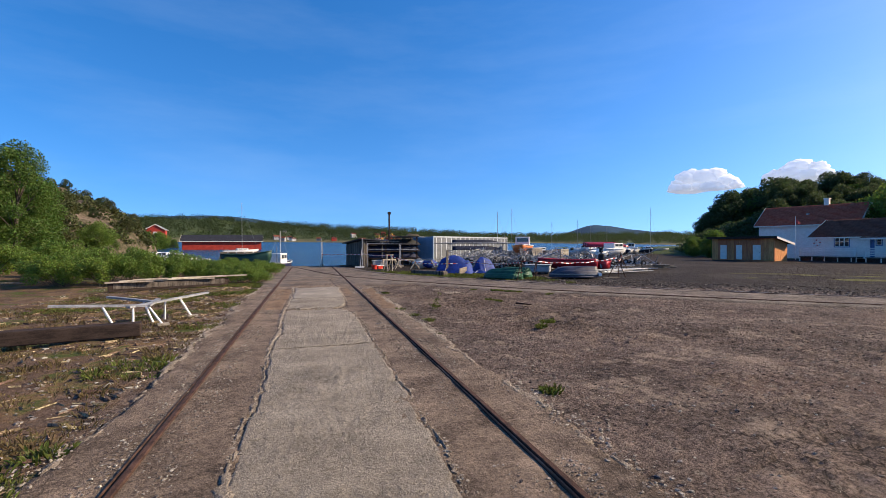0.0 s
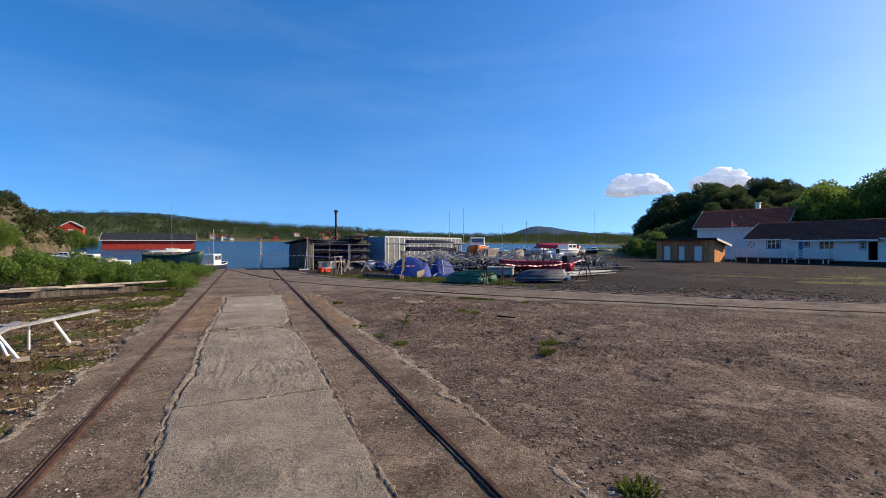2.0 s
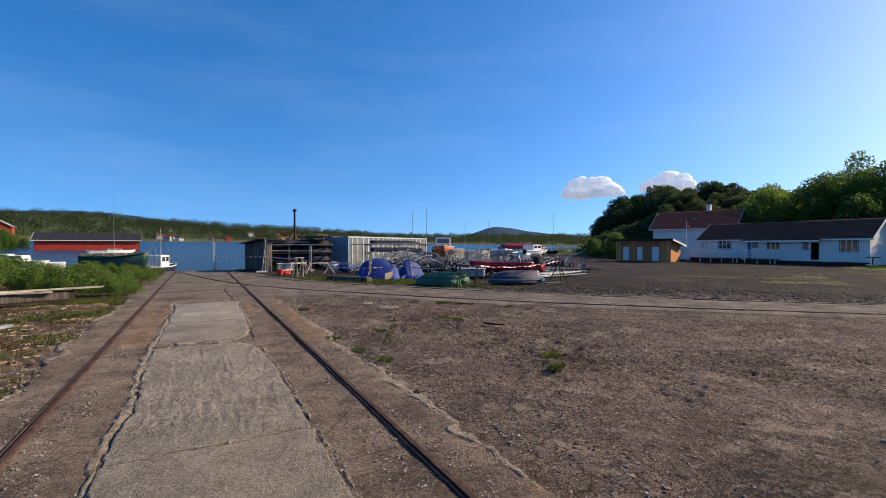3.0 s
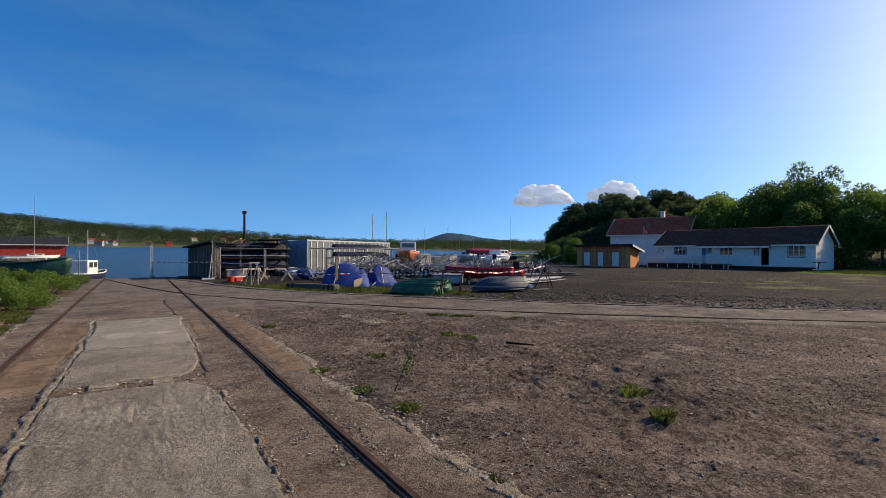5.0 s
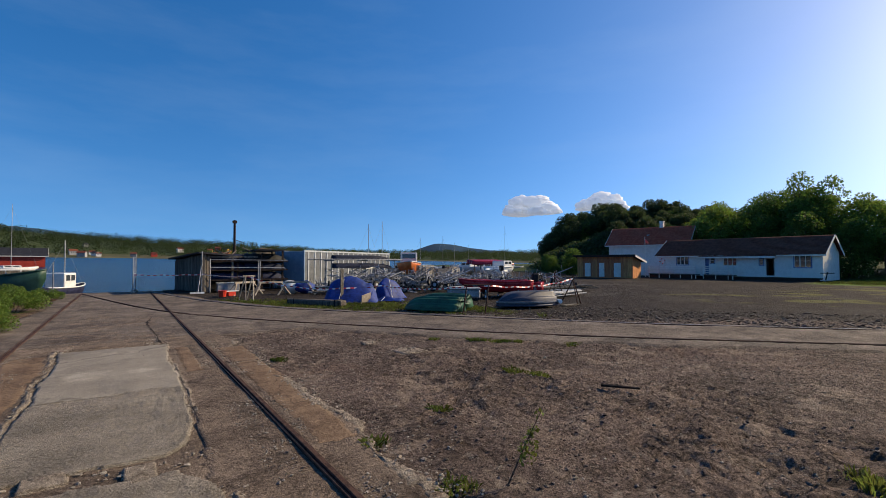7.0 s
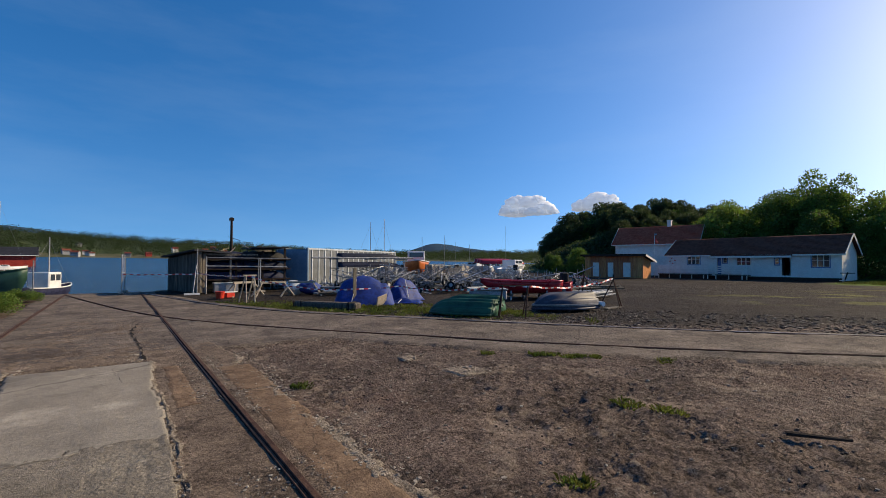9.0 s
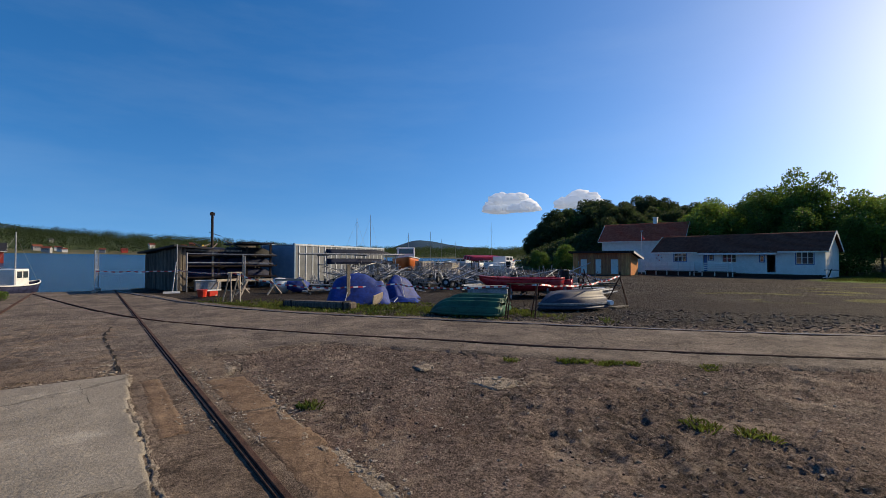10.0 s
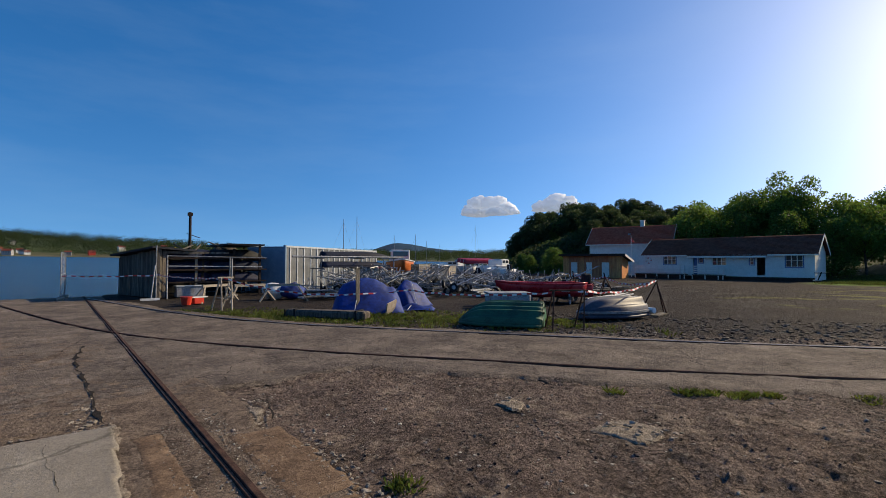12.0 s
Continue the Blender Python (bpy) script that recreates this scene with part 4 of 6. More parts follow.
door = part("door", box(6.38, 6.82, 0.03, 0.09, 0.5, 2.72, bevel=0.01), M["blue_paint"], house, "narrow blue door")
part("handle", bar((6.75, -0.02, 1.5), (6.75, -0.02, 1.62), 0.015), M["galvanised"], door)
part("door", box(13.48, 13.55, 0.0, 0.75, 0.52, 2.58), M["dark_wood"], house, "dark door standing open")
part("lower_eave", roof_slope(5.8, 14.6, -0.75, 2.78, 1.0, 3.55, 0.09, 4), M["brown_tile"], house)
part("lower_eave_board", box(5.8, 14.6, -0.79, -0.76, 2.66, 2.88), M["white_paint"], house)
part("foundation", box(0.0, 18.95, -0.06, -0.025, -0.3, 0.34), M["dark_wood"], house, "dark foundation boards")
for a, b in ((-0.9, 5.7), (6.6, 10.2)):
    ver = thing("veranda_railing", hm @ pose(0, 0, 0), "white wooden veranda railing before a white house", "railing", "verandas")
    for z in (0.72, 0.98, 1.24, 1.5): part("rail", box(a, b, -1.3, -1.26, z, z + 0.14), M["white_paint"], ver)
    for i in range(int((b - a) / 1.5) + 2):
        x = min(a + i * 1.5, b - 0.08); part("post", box(x, x + 0.09, -1.25, -1.16, -0.15, 1.72), M["white_paint"], ver)
    # dark sheet added where only shade lies under the deck
    part("skirt", box(a, b, -1.1, -1.06, -0.2, 0.42), M["dark_wood"], ver, "dark sheet for the shade under the deck")
    part("deck", box(a, b, -1.28, -0.06, 0.42, 0.52), M["weathered"], ver, "grey deck boards")
buoy = thing("lifebuoy", hm @ pose(0.55, -0.08, 2.3, 90), "white and red lifebuoy on the house wall", "lifebuoy")
bm = bmesh.new()
ring = [(math.cos(i * math.tau / 20) * 0.36, math.sin(i * math.tau / 20) * 0.36, 0) for i in range(20)]
for i in range(20): add_bar(bm, ring[i], ring[(i + 1) % 20], 0.08, 8)
part("ring", bm, M["white_hull"], buoy, smooth=True)
for i in (0, 5, 10, 15): part("band", bar(ring[i], ring[i + 1], 0.088, 8), M["red_plastic"], buoy, "red band")
anchor = thing("anchor", pose(64.0, 25.8, BASE + 0.02, 0, 0, 20), "old black and white iron anchor on the ground", "anchor")
part("shank", bar((-1.0, 0, 1.0), (0.9, 0, 0.12), 0.06), M["black"], anchor)
part("stock", bar((-0.9, -0.6, 0.93), (-0.9, 0.6, 0.93), 0.045), M["black"], anchor)
part("fluke", bar((0.9, 0, 0.12), (0.3, 0.55, 0.1), 0.09, r2=0.03), M["white_hull"], anchor, "white painted fluke")
part("fluke", bar((0.9, 0, 0.12), (1.4, -0.45, 0.1), 0.09, r2=0.03), M["white_hull"], anchor, "white painted fluke")

# tall white house behind, red roof
t2 = math.degrees(math.atan2(46.5 - 60.5, 74.3 - 70.5))
holes2 = [(9.3, 9.9, 2.7, 4.2), (10.2, 10.8, 2.7, 4.2)]
h2 = gable_house("tall_house", pose(70.2, 57.7, BASE - 0.1, 0, 0, t2), 12.4, 7.0, 5.5, 8.2, "white_paint", "red_tile", holes2, "tall white boarded house with a red tiled roof", 0.5, 16, 7.8)
for h in holes2: window(h2, *h, 1, "white_paint")
part("roof_vent", box(5.9, 6.3, 1.4, 1.8, 6.4, 6.95), M["galvanised"], h2)
wing = gable_house("house_wing", pose(80.0, 49.0, 1.2, 0, 0, t2), 5.0, 5.0, 5.0, 6.6, "white_paint", "red_tile", [(1, 2, 3.2, 4.4), (2.8, 3.8, 3.2, 4.4)], "white annexe with a red roof behind the tall house", 0.3, 10, lap=False)
window(wing, 1, 2, 3.2, 4.4, 1, "white_paint"); window(wing, 2.8, 3.8, 3.2, 4.4, 1, "white_paint")
far_house = gable_house("hilltop_house", pose(112, 55, 6.6, 0, 0, -60), 8, 7, 4.5, 6.6, "white_paint", "brown_tile", [(1.5, 2.7, 1.6, 3.0), (4.5, 5.7, 1.6, 3.0)], "pale house among the trees on the hill", 0.4, 8, 4, lap=False)

# flagpole with a drooping red pennant
flag = thing("flagpole", pose(63.0, 46.6, BASE), "white flagpole with a drooping red pennant", "flagpole")
part("pole", bar((0, 0, 0), (0, 0, 5.9), 0.05, 8, 0.03), M["white_paint"], flag)
bm = bmesh.new()
rows = [[bm.verts.new((0.05 + u * 0.9, 0.07 * math.sin(u * 9 + v), 5.6 - v * (0.6 - 0.45 * u) - u * 0.55)) for u in np.linspace(0, 1, 9)] for v in (0, 0.5, 1)]
for a, b in zip(rows, rows[1:]):
    for i in range(8): bm.faces.new((a[i], a[i + 1], b[i + 1], b[i]))
part("pennant", bm, M["tape_red"], flag, "red pennant")

# three-door shed
ts = math.degrees(math.atan2(44.7 - 52.4, 56.9 - 55.0))
shed = thing("shed", pose(55.0, 52.4, BASE - 0.05, 0, 0, ts), "orange-brown boarded shed with three white doors", "shed")
SH = [(1.1, 2.0, 0.15, 2.1), (3.2, 4.0, 0.15, 2.1), (5.3, 6.3, 0.15, 2.1)]
part("wall", pierced_wall(7.9, 2.95, 0.1, SH), M["orange_wood"], shed)
part("wall", pierced_wall(7.9, 2.3, 0.1, [], pose(0, 3.2, 0)), M["orange_wood"], shed)
for x in (0.0, 7.8):
    bm = bmesh.new()
    v = [bm.verts.new(p) for p in ((x, 0.1, 0), (x, 3.2, 0), (x, 3.2, 2.3), (x, 0.1, 2.92), (x + 0.1, 0.1, 0), (x + 0.1, 3.2, 0), (x + 0.1, 3.2, 2.3), (x + 0.1, 0.1, 2.92))]
    for q in ((0, 1, 2, 3), (7, 6, 5, 4), (0, 3, 7, 4), (1, 5, 6, 2), (3, 2, 6, 7), (0, 4, 5, 1)): bm.faces.new([v[j] for j in q])
    part("wall", bm, M["orange_wood"], shed)
for i in range(40):
    x = i * 0.1975
    if not any(h[0] - 0.19 < x < h[1] for h in SH): part("plank", box(x + 0.01, x + 0.185, -0.025, -0.002, 0.05, 2.93), M["orange_wood"], shed)
for h in SH:
    d = part("door", box(h[0] + 0.02, h[1] - 0.02, 0.02, 0.07, h[2], h[3], bevel=0.008), M["white_paint"], shed, "white painted plank door")
    part("latch", box(h[1] - 0.16, h[1] - 0.06, -0.01, 0.02, 1.1, 1.16), M["galvanised"], d)
part("roof", roof_slope(-0.4, 8.5, -0.7, 3.08, 3.8, 2.2, 0.1), M["black_roof"], shed)
part("fascia", box(-0.4, 8.5, -0.75, -0.71, 2.96, 3.24), M["dark_wood"], shed)
bm = roof_slope(8.5, 8.53, -0.75, 2.95, 3.85, 2.06, 0.28)
part("fascia", bm, M["white_paint"], shed, "white fascia on the gable end")
for x, z in ((2.4, 2.6), (3.6, 2.6), (4.7, 2.6)): part("knot_board", box(x, x + 0.14, -0.05, -0.027, z - 0.25, z + 0.1), M["orange_wood"], shed)

# shipping container
cont = thing("shipping_container", pose(10.15, 39.0, 0, 0, 0, 34.0), "grey shipping container with pale ribs, front and end coloured as shaded", "container")
# front wall's darker grey stands in for its shade; ribs keep the lit tone
part("side_panel", box(0.1, 12.09, 0.04, 0.08, 0.14, 2.44), M["shaded_front"], cont, "side wall with its shade put into the grey")
for i in range(17): part("rib", box(0.42 + i * 0.7, 0.54 + i * 0.7, 0.0, 0.038, 0.17, 2.43, bevel=0.012), M["container"], cont, "pale upright rib")
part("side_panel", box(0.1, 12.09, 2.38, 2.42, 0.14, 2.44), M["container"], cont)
# blue-grey on this end and its corner posts is shade put into the colour
part("end_panel", box(0.03, 0.07, 0.1, 2.34, 0.14, 2.44), M["shaded_end"], cont, "end wall with blue-grey shade put into its colour")
part("end_panel", box(12.12, 12.16, 0.1, 2.34, 0.14, 2.44), M["container"], cont)
part("roof", box(0.06, 12.13, 0.05, 2.4, 2.46, 2.5), M["container"], cont)
for y in (0.0, 2.32):
    part("top_rail", box(0, 12.19, y, y + 0.12, 2.44, 2.55, bevel=0.01), M["container"], cont)
    part("bottom_rail", box(0, 12.19, y, y + 0.12, 0.02, 0.16, bevel=0.01), M["container"], cont)
    for x in (-0.02, 12.09): part("corner_post", box(x, x + 0.12, y - 0.01, y + 0.13, 0.0, 2.57, bevel=0.01), M["shaded_end"] if x < 1 else M["container"], cont)

# weathered boat shed with the open rack beside it
bs = thing("boat_shed", pose(0, 0, 0), "weathered grey board shed with a sagging flat roof", "shed")
part("wall", box(3.0, 4.0, 42.3, 42.4, 0, 1.95), M["weathered"], bs)


def board_run(parent, p, q, h0, h1, width=0.17, mat="weathered"):
    """Upright boards with gaps between, from p to q."""
    a, b = Vector(p), Vector(q)
    n = max(1, int((b - a).length / width)); g = random.Random(int(a.x * 10 + b.y))
    for i in range(n):
        m = Matrix.Translation(a.lerp(b, (i + 0.5) / n).to_3d()) @ Matrix.Rotation(math.atan2((b - a).y, (b - a).x), 4, "Z")
        h = h0 + (h1 - h0) * (i + 0.5) / n + g.uniform(-0.03, 0.03)
        part("plank", box(-width / 2 + 0.006, width / 2 - 0.006, -0.012 + g.uniform(-0.006, 0.006), 0.014, 0.02, h, m), M[mat], parent)


board_run(bs, (2.95, 42.2), (4.0, 38.05), 1.85, 2.2)
board_run(bs, (4.0, 38.05), (4.35, 38.2), 2.2, 2.2)
board_run(bs, (3.0, 42.35), (7.8, 42.0), 1.9, 2.2, 0.22)
bm = bmesh.new()
v = [bm.verts.new(p) for p in ((2.6, 42.7, 1.92), (3.75, 37.75, 2.25), (5.6, 38.2, 2.12), (5.3, 42.7, 1.9))]
f = bm.faces.new(v); r = bmesh.ops.extrude_face_region(bm, geom=[f])
bmesh.ops.translate(bm, vec=(0, 0, 0.09), verts=[e for e in r["geom"] if isinstance(e, bmesh.types.BMVert)])
bmesh.ops.recalc_face_normals(bm, faces=bm.faces)
part("roof", bm, M["black_roof"], bs, "sagging felt roof")
for x, y, z in ((4.02, 38.0, 2.3), (5.6, 38.3, 2.1)): part("corner_post", box(x - 0.05, x + 0.05, y - 0.05, y + 0.05, 0, z), M["weathered"], bs)

rack = thing("boat_rack", pose(0, 0, 0), "open timber rack of upturned boats, its inner shade put into dark colours", "rack")
for x, h in ((4.4, 2.0), (5.9, 2.05), (7.3, 2.3), (8.55, 2.45)):
    for y in (38.35, 40.9): part("post", box(x - 0.05, x + 0.05, y - 0.05, y + 0.05, 0, h), M["dark_wood"], rack)
    for z in (0.62, 1.2, 1.75): part("bearer", box(x - 0.04, x + 0.04, 38.3, 40.9, z - 0.05, z + 0.05), M["dark_wood"], rack)
# dark beams and an added black panel stand in for the rack's inner shade
for z in (0.68, 1.26, 1.81): part("beam", box(4.3, 8.85, 38.2, 38.29, z - 0.03, z + 0.04), M["dark_wood"], rack)
part("roof", box(6.9, 8.65, 37.9, 42.1, 2.46, 2.54), M["black_roof"], rack, "black felt roof")
part("back_panel", box(4.2, 8.5, 41.2, 41.3, 0.05, 1.95), M["black"], rack)
part("roof_beam", box(4.3, 7.0, 38.2, 38.32, 2.02, 2.12), M["weathered"], rack)
for i in range(9):
    g = random.Random(i); x = 4.6 + g.random() * 3
    lp = thing("loose_spar", pose(0, 0, 0), "weathered spar thrown on the shed roof", "spar", "spars on the roof")
    part("spar", bar((x, 38.4 + g.random(), 2.16), (x + g.uniform(-1.2, 1.4), 39.5 + g.random() * 2, 2.2 + g.random() * 0.55), 0.035, 6), M["weathered"], lp)


# ---- boats ----
def hull(L, W, H, flip=False, bow=1.0, n=14, k=9, strakes=0, transom=0.72, sheer=0.12):
    """A boat's shell along x, bow at +x; flip: keel up, on the ground."""
    bm, rows = bmesh.new(), []
    for i in range(n + 1):
        u = i / n
        w = W / 2 * (transom + (1 - transom) * math.sin(min(u / 0.45, 1) * math.pi / 2)) * (1 - max(0, (u - 0.45) / 0.55) ** (2.2 / bow))
        keel = H * 0.9 * max(0, (u - 0.6) / 0.4) ** 2.5
        top = H * (1 + sheer * (2 * u - 0.7) ** 2)
        row = []
        for j in range(k + 1):
            a = (j / k - 0.5) * 2
            s = abs(a) ** 0.62
            y = math.copysign(w * min(1, s * 1.02), a) if a else 0.0
            z = keel + (top - keel) * abs(a) ** 2.0
            if strakes: z += 0.06 * math.cos(abs(a) * strakes * math.pi * 2) * (1 - u ** 4)
            row.append(bm.verts.new((L * u, y, z)))
        rows.append(row)
    for a, b in zip(rows, rows[1:]):
        for j in range(k): bm.faces.new((a[j], a[j + 1], b[j + 1], b[j]))
    bm.faces.new(rows[0])
    bmesh.ops.remove_doubles(bm, verts=bm.verts, dist=0.002)
    r = bmesh.ops.solidify(bm, geom=bm.faces[:], thickness=0.03)
    if flip:
        hi = max(v.co.z for v in bm.verts)
        for v in bm.verts: v.co.z = hi - v.co.z
        bmesh.ops.reverse_faces(bm, faces=bm.faces)
    bmesh.ops.recalc_face_normals(bm, faces=bm.faces)
    return bm


def gunwale(L, W, z, bow, transom, r=0.03, n=14):
    """The rail round a boat's edge: one strip from the stern round the bow and back."""
    bm, rows, pts = bmesh.new(), [], []
    for i in range(2 * n + 1):
        u = 1 - abs(i - n) / n
        side = 1 if i < n else -1
        w = W / 2 * (transom + (1 - transom) * math.sin(min(u / 0.45, 1) * math.pi / 2)) * (1 - max(0, (u - 0.45) / 0.55) ** (2.2 / bow))
        pts.append(Vector((L * u, side * max(w, 0.0), z(u))))
    for i, p in enumerate(pts):
        d = (pts[min(i + 1, 2 * n)] - pts[max(i - 1, 0)]); d.z = 0; d.normalize()
        o = Vector((d.y, -d.x, 0)) * r
        up = Vector((0, 0, r))
        rows.append([bm.verts.new(p + q) for q in (-o - up, o - up, o + up, -o + up)])
    for a, b in zip(rows, rows[1:]):
        for k in range(4): bm.faces.new((a[k], a[(k + 1) % 4], b[(k + 1) % 4], b[k]))
    bm.faces.new(rows[0]); bm.faces.new(rows[-1][::-1])
    bmesh.ops.recalc_face_normals(bm, faces=bm.faces)
    return bm


def upturned(name, m, L, W, H, mat, label, group="", bow=1.0, strakes=3):
    b = thing(name, m, label, "boat", group)
    part("hull", hull(L, W, H, True, bow, 18, 30, strakes), M[mat], b, smooth=True)
    part("keel", box(0.05, L * 0.72, -0.03, 0.03, H * 1.03, H * 1.09, bevel=0.01), M[mat], b)
    part("gunwale", gunwale(L, W, lambda u: H * 0.10, bow, 0.72, 0.035), M[mat], b, smooth=True)
    return b


G1 = upturned("dinghy", pose(9.95, 21.5, 0.0, 4, 0, 122), 2.2, 1.2, 0.39, "green_hull", "upturned green glassfibre dinghy on the grass", "green dinghies")
upturned("dinghy", pose(10.75, 22.1, 0.03, -3, 0, 116), 2.2, 1.15, 0.40, "green_hull", "upturned green dinghy with a paler rim", "green dinghies")
sil = upturned("speedboat", pose(14.2, 21.2, 0.06, 0, 0, 168), 2.45, 1.35, 0.44, "silver_hull", "upturned silver-blue boat hull with a pale stern", "", 1.2, 2)
for y in (-0.5, 0.0, 0.5): part("stern_roller", bar((-0.04, y - 0.12, 0.16), (-0.04, y + 0.12, 0.16), 0.085, 10), M["white_hull"], sil, "white stern fitting")
part("rubbing_strip", gunwale(2.45, 1.37, lambda u: 0.17, 1.2, 0.72, 0.03), M["grey_cover"], sil, "pale rubbing strip")
pal = thing("pallet_board", pose(14.4, 20.6, 0.01, 0, 0, 8), "loose grey board on the gravel", "board")
part("board", box(0, 1.0, 0, 0.25, 0, 0.04), M["weathered"], pal)


def open_boat(m, L, W, H, mat, label, cabin=None, mast=0.0, trim="white_hull", motor=False, group="boats in the yard", name="boat", lift=0.0):
    b = thing(name, m, label, "boat", group)
    part("hull", hull(L, W, H), M[mat], b, smooth=True)
    part("gunwale", gunwale(L, W, lambda u: H * (1 + 0.12 * (2 * u - 0.7) ** 2), 1.0, 0.72, 0.035), M[trim], b, smooth=True)
    part("deck", box(0.1, L * 0.55, -W * 0.34, W * 0.34, H * 0.55, H * 0.6), M[trim], b)
    if cabin:
        x0, x1, h = cabin
        c = part("cabin", box(L * x0, L * x1, -W * 0.33, W * 0.33, H * 0.6, H + h, bevel=0.06), M["white_hull"], b, "white cabin")
        for s in (-1, 1):
            for i in range(2):
                a = L * (x0 + (x1 - x0) * (0.12 + 0.42 * i)); e = a + L * (x1 - x0) * 0.34
                part("window", box(a, e, s * W * 0.33 - 0.012, s * W * 0.33 + 0.012, H + h * 0.45, H + h * 0.85), M["glass"], c)
        part("windscreen", box(L * x1 - 0.01, L * x1 + 0.015, -W * 0.26, W * 0.26, H + h * 0.45, H + h * 0.85), M["glass"], c)
    if mast:
        part("mast", bar((L * 0.55, 0, H * 0.5), (L * 0.55, 0, mast), 0.05, 8, 0.03), M["galvanised"], b)
        part("stay", bar((L * 0.98, 0, H), (L * 0.55, 0, mast * 0.95), 0.008, 4), M["galvanised"], b)
        part("stay", bar((0.05, 0, H), (L * 0.55, 0, mast * 0.95), 0.008, 4), M["galvanised"], b)
    if motor:
        o = part("outboard", box(-0.42, -0.08, -0.16, 0.16, H * 0.95, H * 0.95 + 0.42, bevel=0.06), M["black"], b, "black outboard motor")
        part("leg", box(-0.3, -0.16, -0.05, 0.05, H * 0.1, H * 0.95), M["grey_cover"], o)
    if lift:
        for x in (0.2, 0.65):
            for s in (-1, 1):
                part("support", bar((L * x, s * W * 0.3, H * 0.25), (L * x + 0.05, s * W * 0.42, -lift), 0.04, 6), M["galvanised"], b)
            part("support_beam", box(L * x - 0.06, L * x + 0.06, -W * 0.4, W * 0.4, -0.08, 0.04), M["weathered"], b)
    return b


open_boat(pose(16.9, 24.9, 0.25, 0, 0, 150), 3.6, 1.5, 0.55, "red_hull", "red open dinghy on a trailer with a black outboard", trim="red_hull", motor=True, lift=0.25)
open_boat(pose(17.6, 24.8, 0.2, 0, 0, 120), 3.2, 1.4, 0.5, "red_hull", "red glassfibre dinghy beside the trailers", trim="red_hull", lift=0.2)
open_boat(pose(22.1, 45.6, 0.7, 0, 0, -119), 4.8, 2.2, 0.95, "orange_hull", "orange and white cabin boat on a cradle", (0.22, 0.55, 0.95), lift=0.75)
open_boat(pose(25, 36, 0.5, 0, 0, 60), 4.2, 1.7, 0.6, "white_hull", "white open boat on a cradle", lift=0.5, motor=True)
open_boat(pose(29, 42, 0.6, 0, 0, 20), 5.0, 2.0, 0.7, "white_hull", "white cabin boat laid up ashore", (0.35, 0.7, 0.6), lift=0.6)
open_boat(pose(35, 50, 0.5, 0, 0, 100), 5.0, 2.0, 0.7, "white_hull", "white motor boat with a blue cover", (0.3, 0.6, 0.5), lift=0.5)
open_boat(pose(86, 104, -0.3, 0, 0, 150), 7.0, 2.6, 1.0, "white_hull", "white wheelhouse boat at the quay", (0.3, 0.55, 1.5), 3.0, group="boats at the quay")
for x, y, top, L in ((91.5, 107, 12.4, 8), (30.6, 67, 7.9, 6), (44, 78, 6.4, 6), (56, 88, 7.5, 6), (62, 92, 6.4, 6), (70, 97, 6.2, 7), (26, 62, 6.9, 6)):
    wz0 = float(water_level(x, y))
    open_boat(pose(x - L / 2, y, wz0 - 0.25, 0, 0, 10), L, 2.2, 0.9, "white_hull", "white sailing boat moored with bare mast", (0.4, 0.7, 0.35), top - wz0, group="moored sailing boats", name="sailing_boat")
g = random.Random(5)
for i in range(22):
    u = i / 21
    x, y = 20 + 58 * u + g.uniform(-2, 2), 45 + 48 * u + g.uniform(-3, 2)
    on = shore(np.array(x)) - y > 1
    z = 0.4 - 0.45 * u if on else float(water_level(x, y)) - 0.2
    mt, col = g.choice((("white_hull", "white"), ("white_hull", "white"), ("navy", "navy"), ("red_hull", "red"), ("grey_cover", "grey")))
    open_boat(pose(x, y, z, 0, 0, g.uniform(0, 360)), g.uniform(3.6, 5.4), g.uniform(1.6, 2.0), 0.7, mt, col + " small motor boat among others by the quay", (0.3, 0.6, g.uniform(0.3, 0.7)) if g.random() < 0.5 else None, motor=g.random() < 0.6, lift=0.4 if on else 0, group="small boats by the quay")
# boats in the rack, hulls darkened for the shade inside it
g = random.Random(2)
for z in (0.68, 1.26, 1.81):
    for x in (4.35, 6.35):
        c = g.choice(("navy", "black", "navy", "navy"))
        upturned("rowing_boat", pose(x + g.uniform(0, 0.2), 39.3 + g.uniform(-0.2, 0.2), z, g.uniform(-4, 4), 0, g.uniform(-3, 3)), 2.5, 1.05, 0.38, c, "upturned boat stored on the rack, shade put into its dark hull", "boats on the rack", 1.0, 0)
crate = thing("crate", pose(4.75, 38.0, 0), "pale grey plastic crate under the rack", "crate")
part("body", box(0, 1.2, 0, 0.5, 0.02, 0.5, bevel=0.02), M["grey_cover"], crate)
part("lid", box(-0.03, 1.23, -0.03, 0.53, 0.5, 0.55, bevel=0.01), M["white_hull"], crate, "paler lid")
# canoes stacked on stands in front of the container
cr = thing("canoe_rack", pose(0, 0, 0), "galvanised rack with canoes in front of the container", "rack")
for x in (11.2, 13.6, 15.8):
    part("post", bar((x, 36.8, 0), (x, 36.8, 2.0), 0.035), M["galvanised"], cr); part("post", bar((x, 37.9, 0), (x, 37.9, 2.0), 0.035), M["galvanised"], cr)
    for z in (1.3, 1.85): part("arm", bar((x, 36.4, z), (x, 38.1, z), 0.03), M["galvanised"], cr)
part("boom", bar((9.6, 36.7, 1.92), (16.4, 36.7, 1.92), 0.05, 8), M["galvanised"], cr, "long aluminium mast lying on the rack")
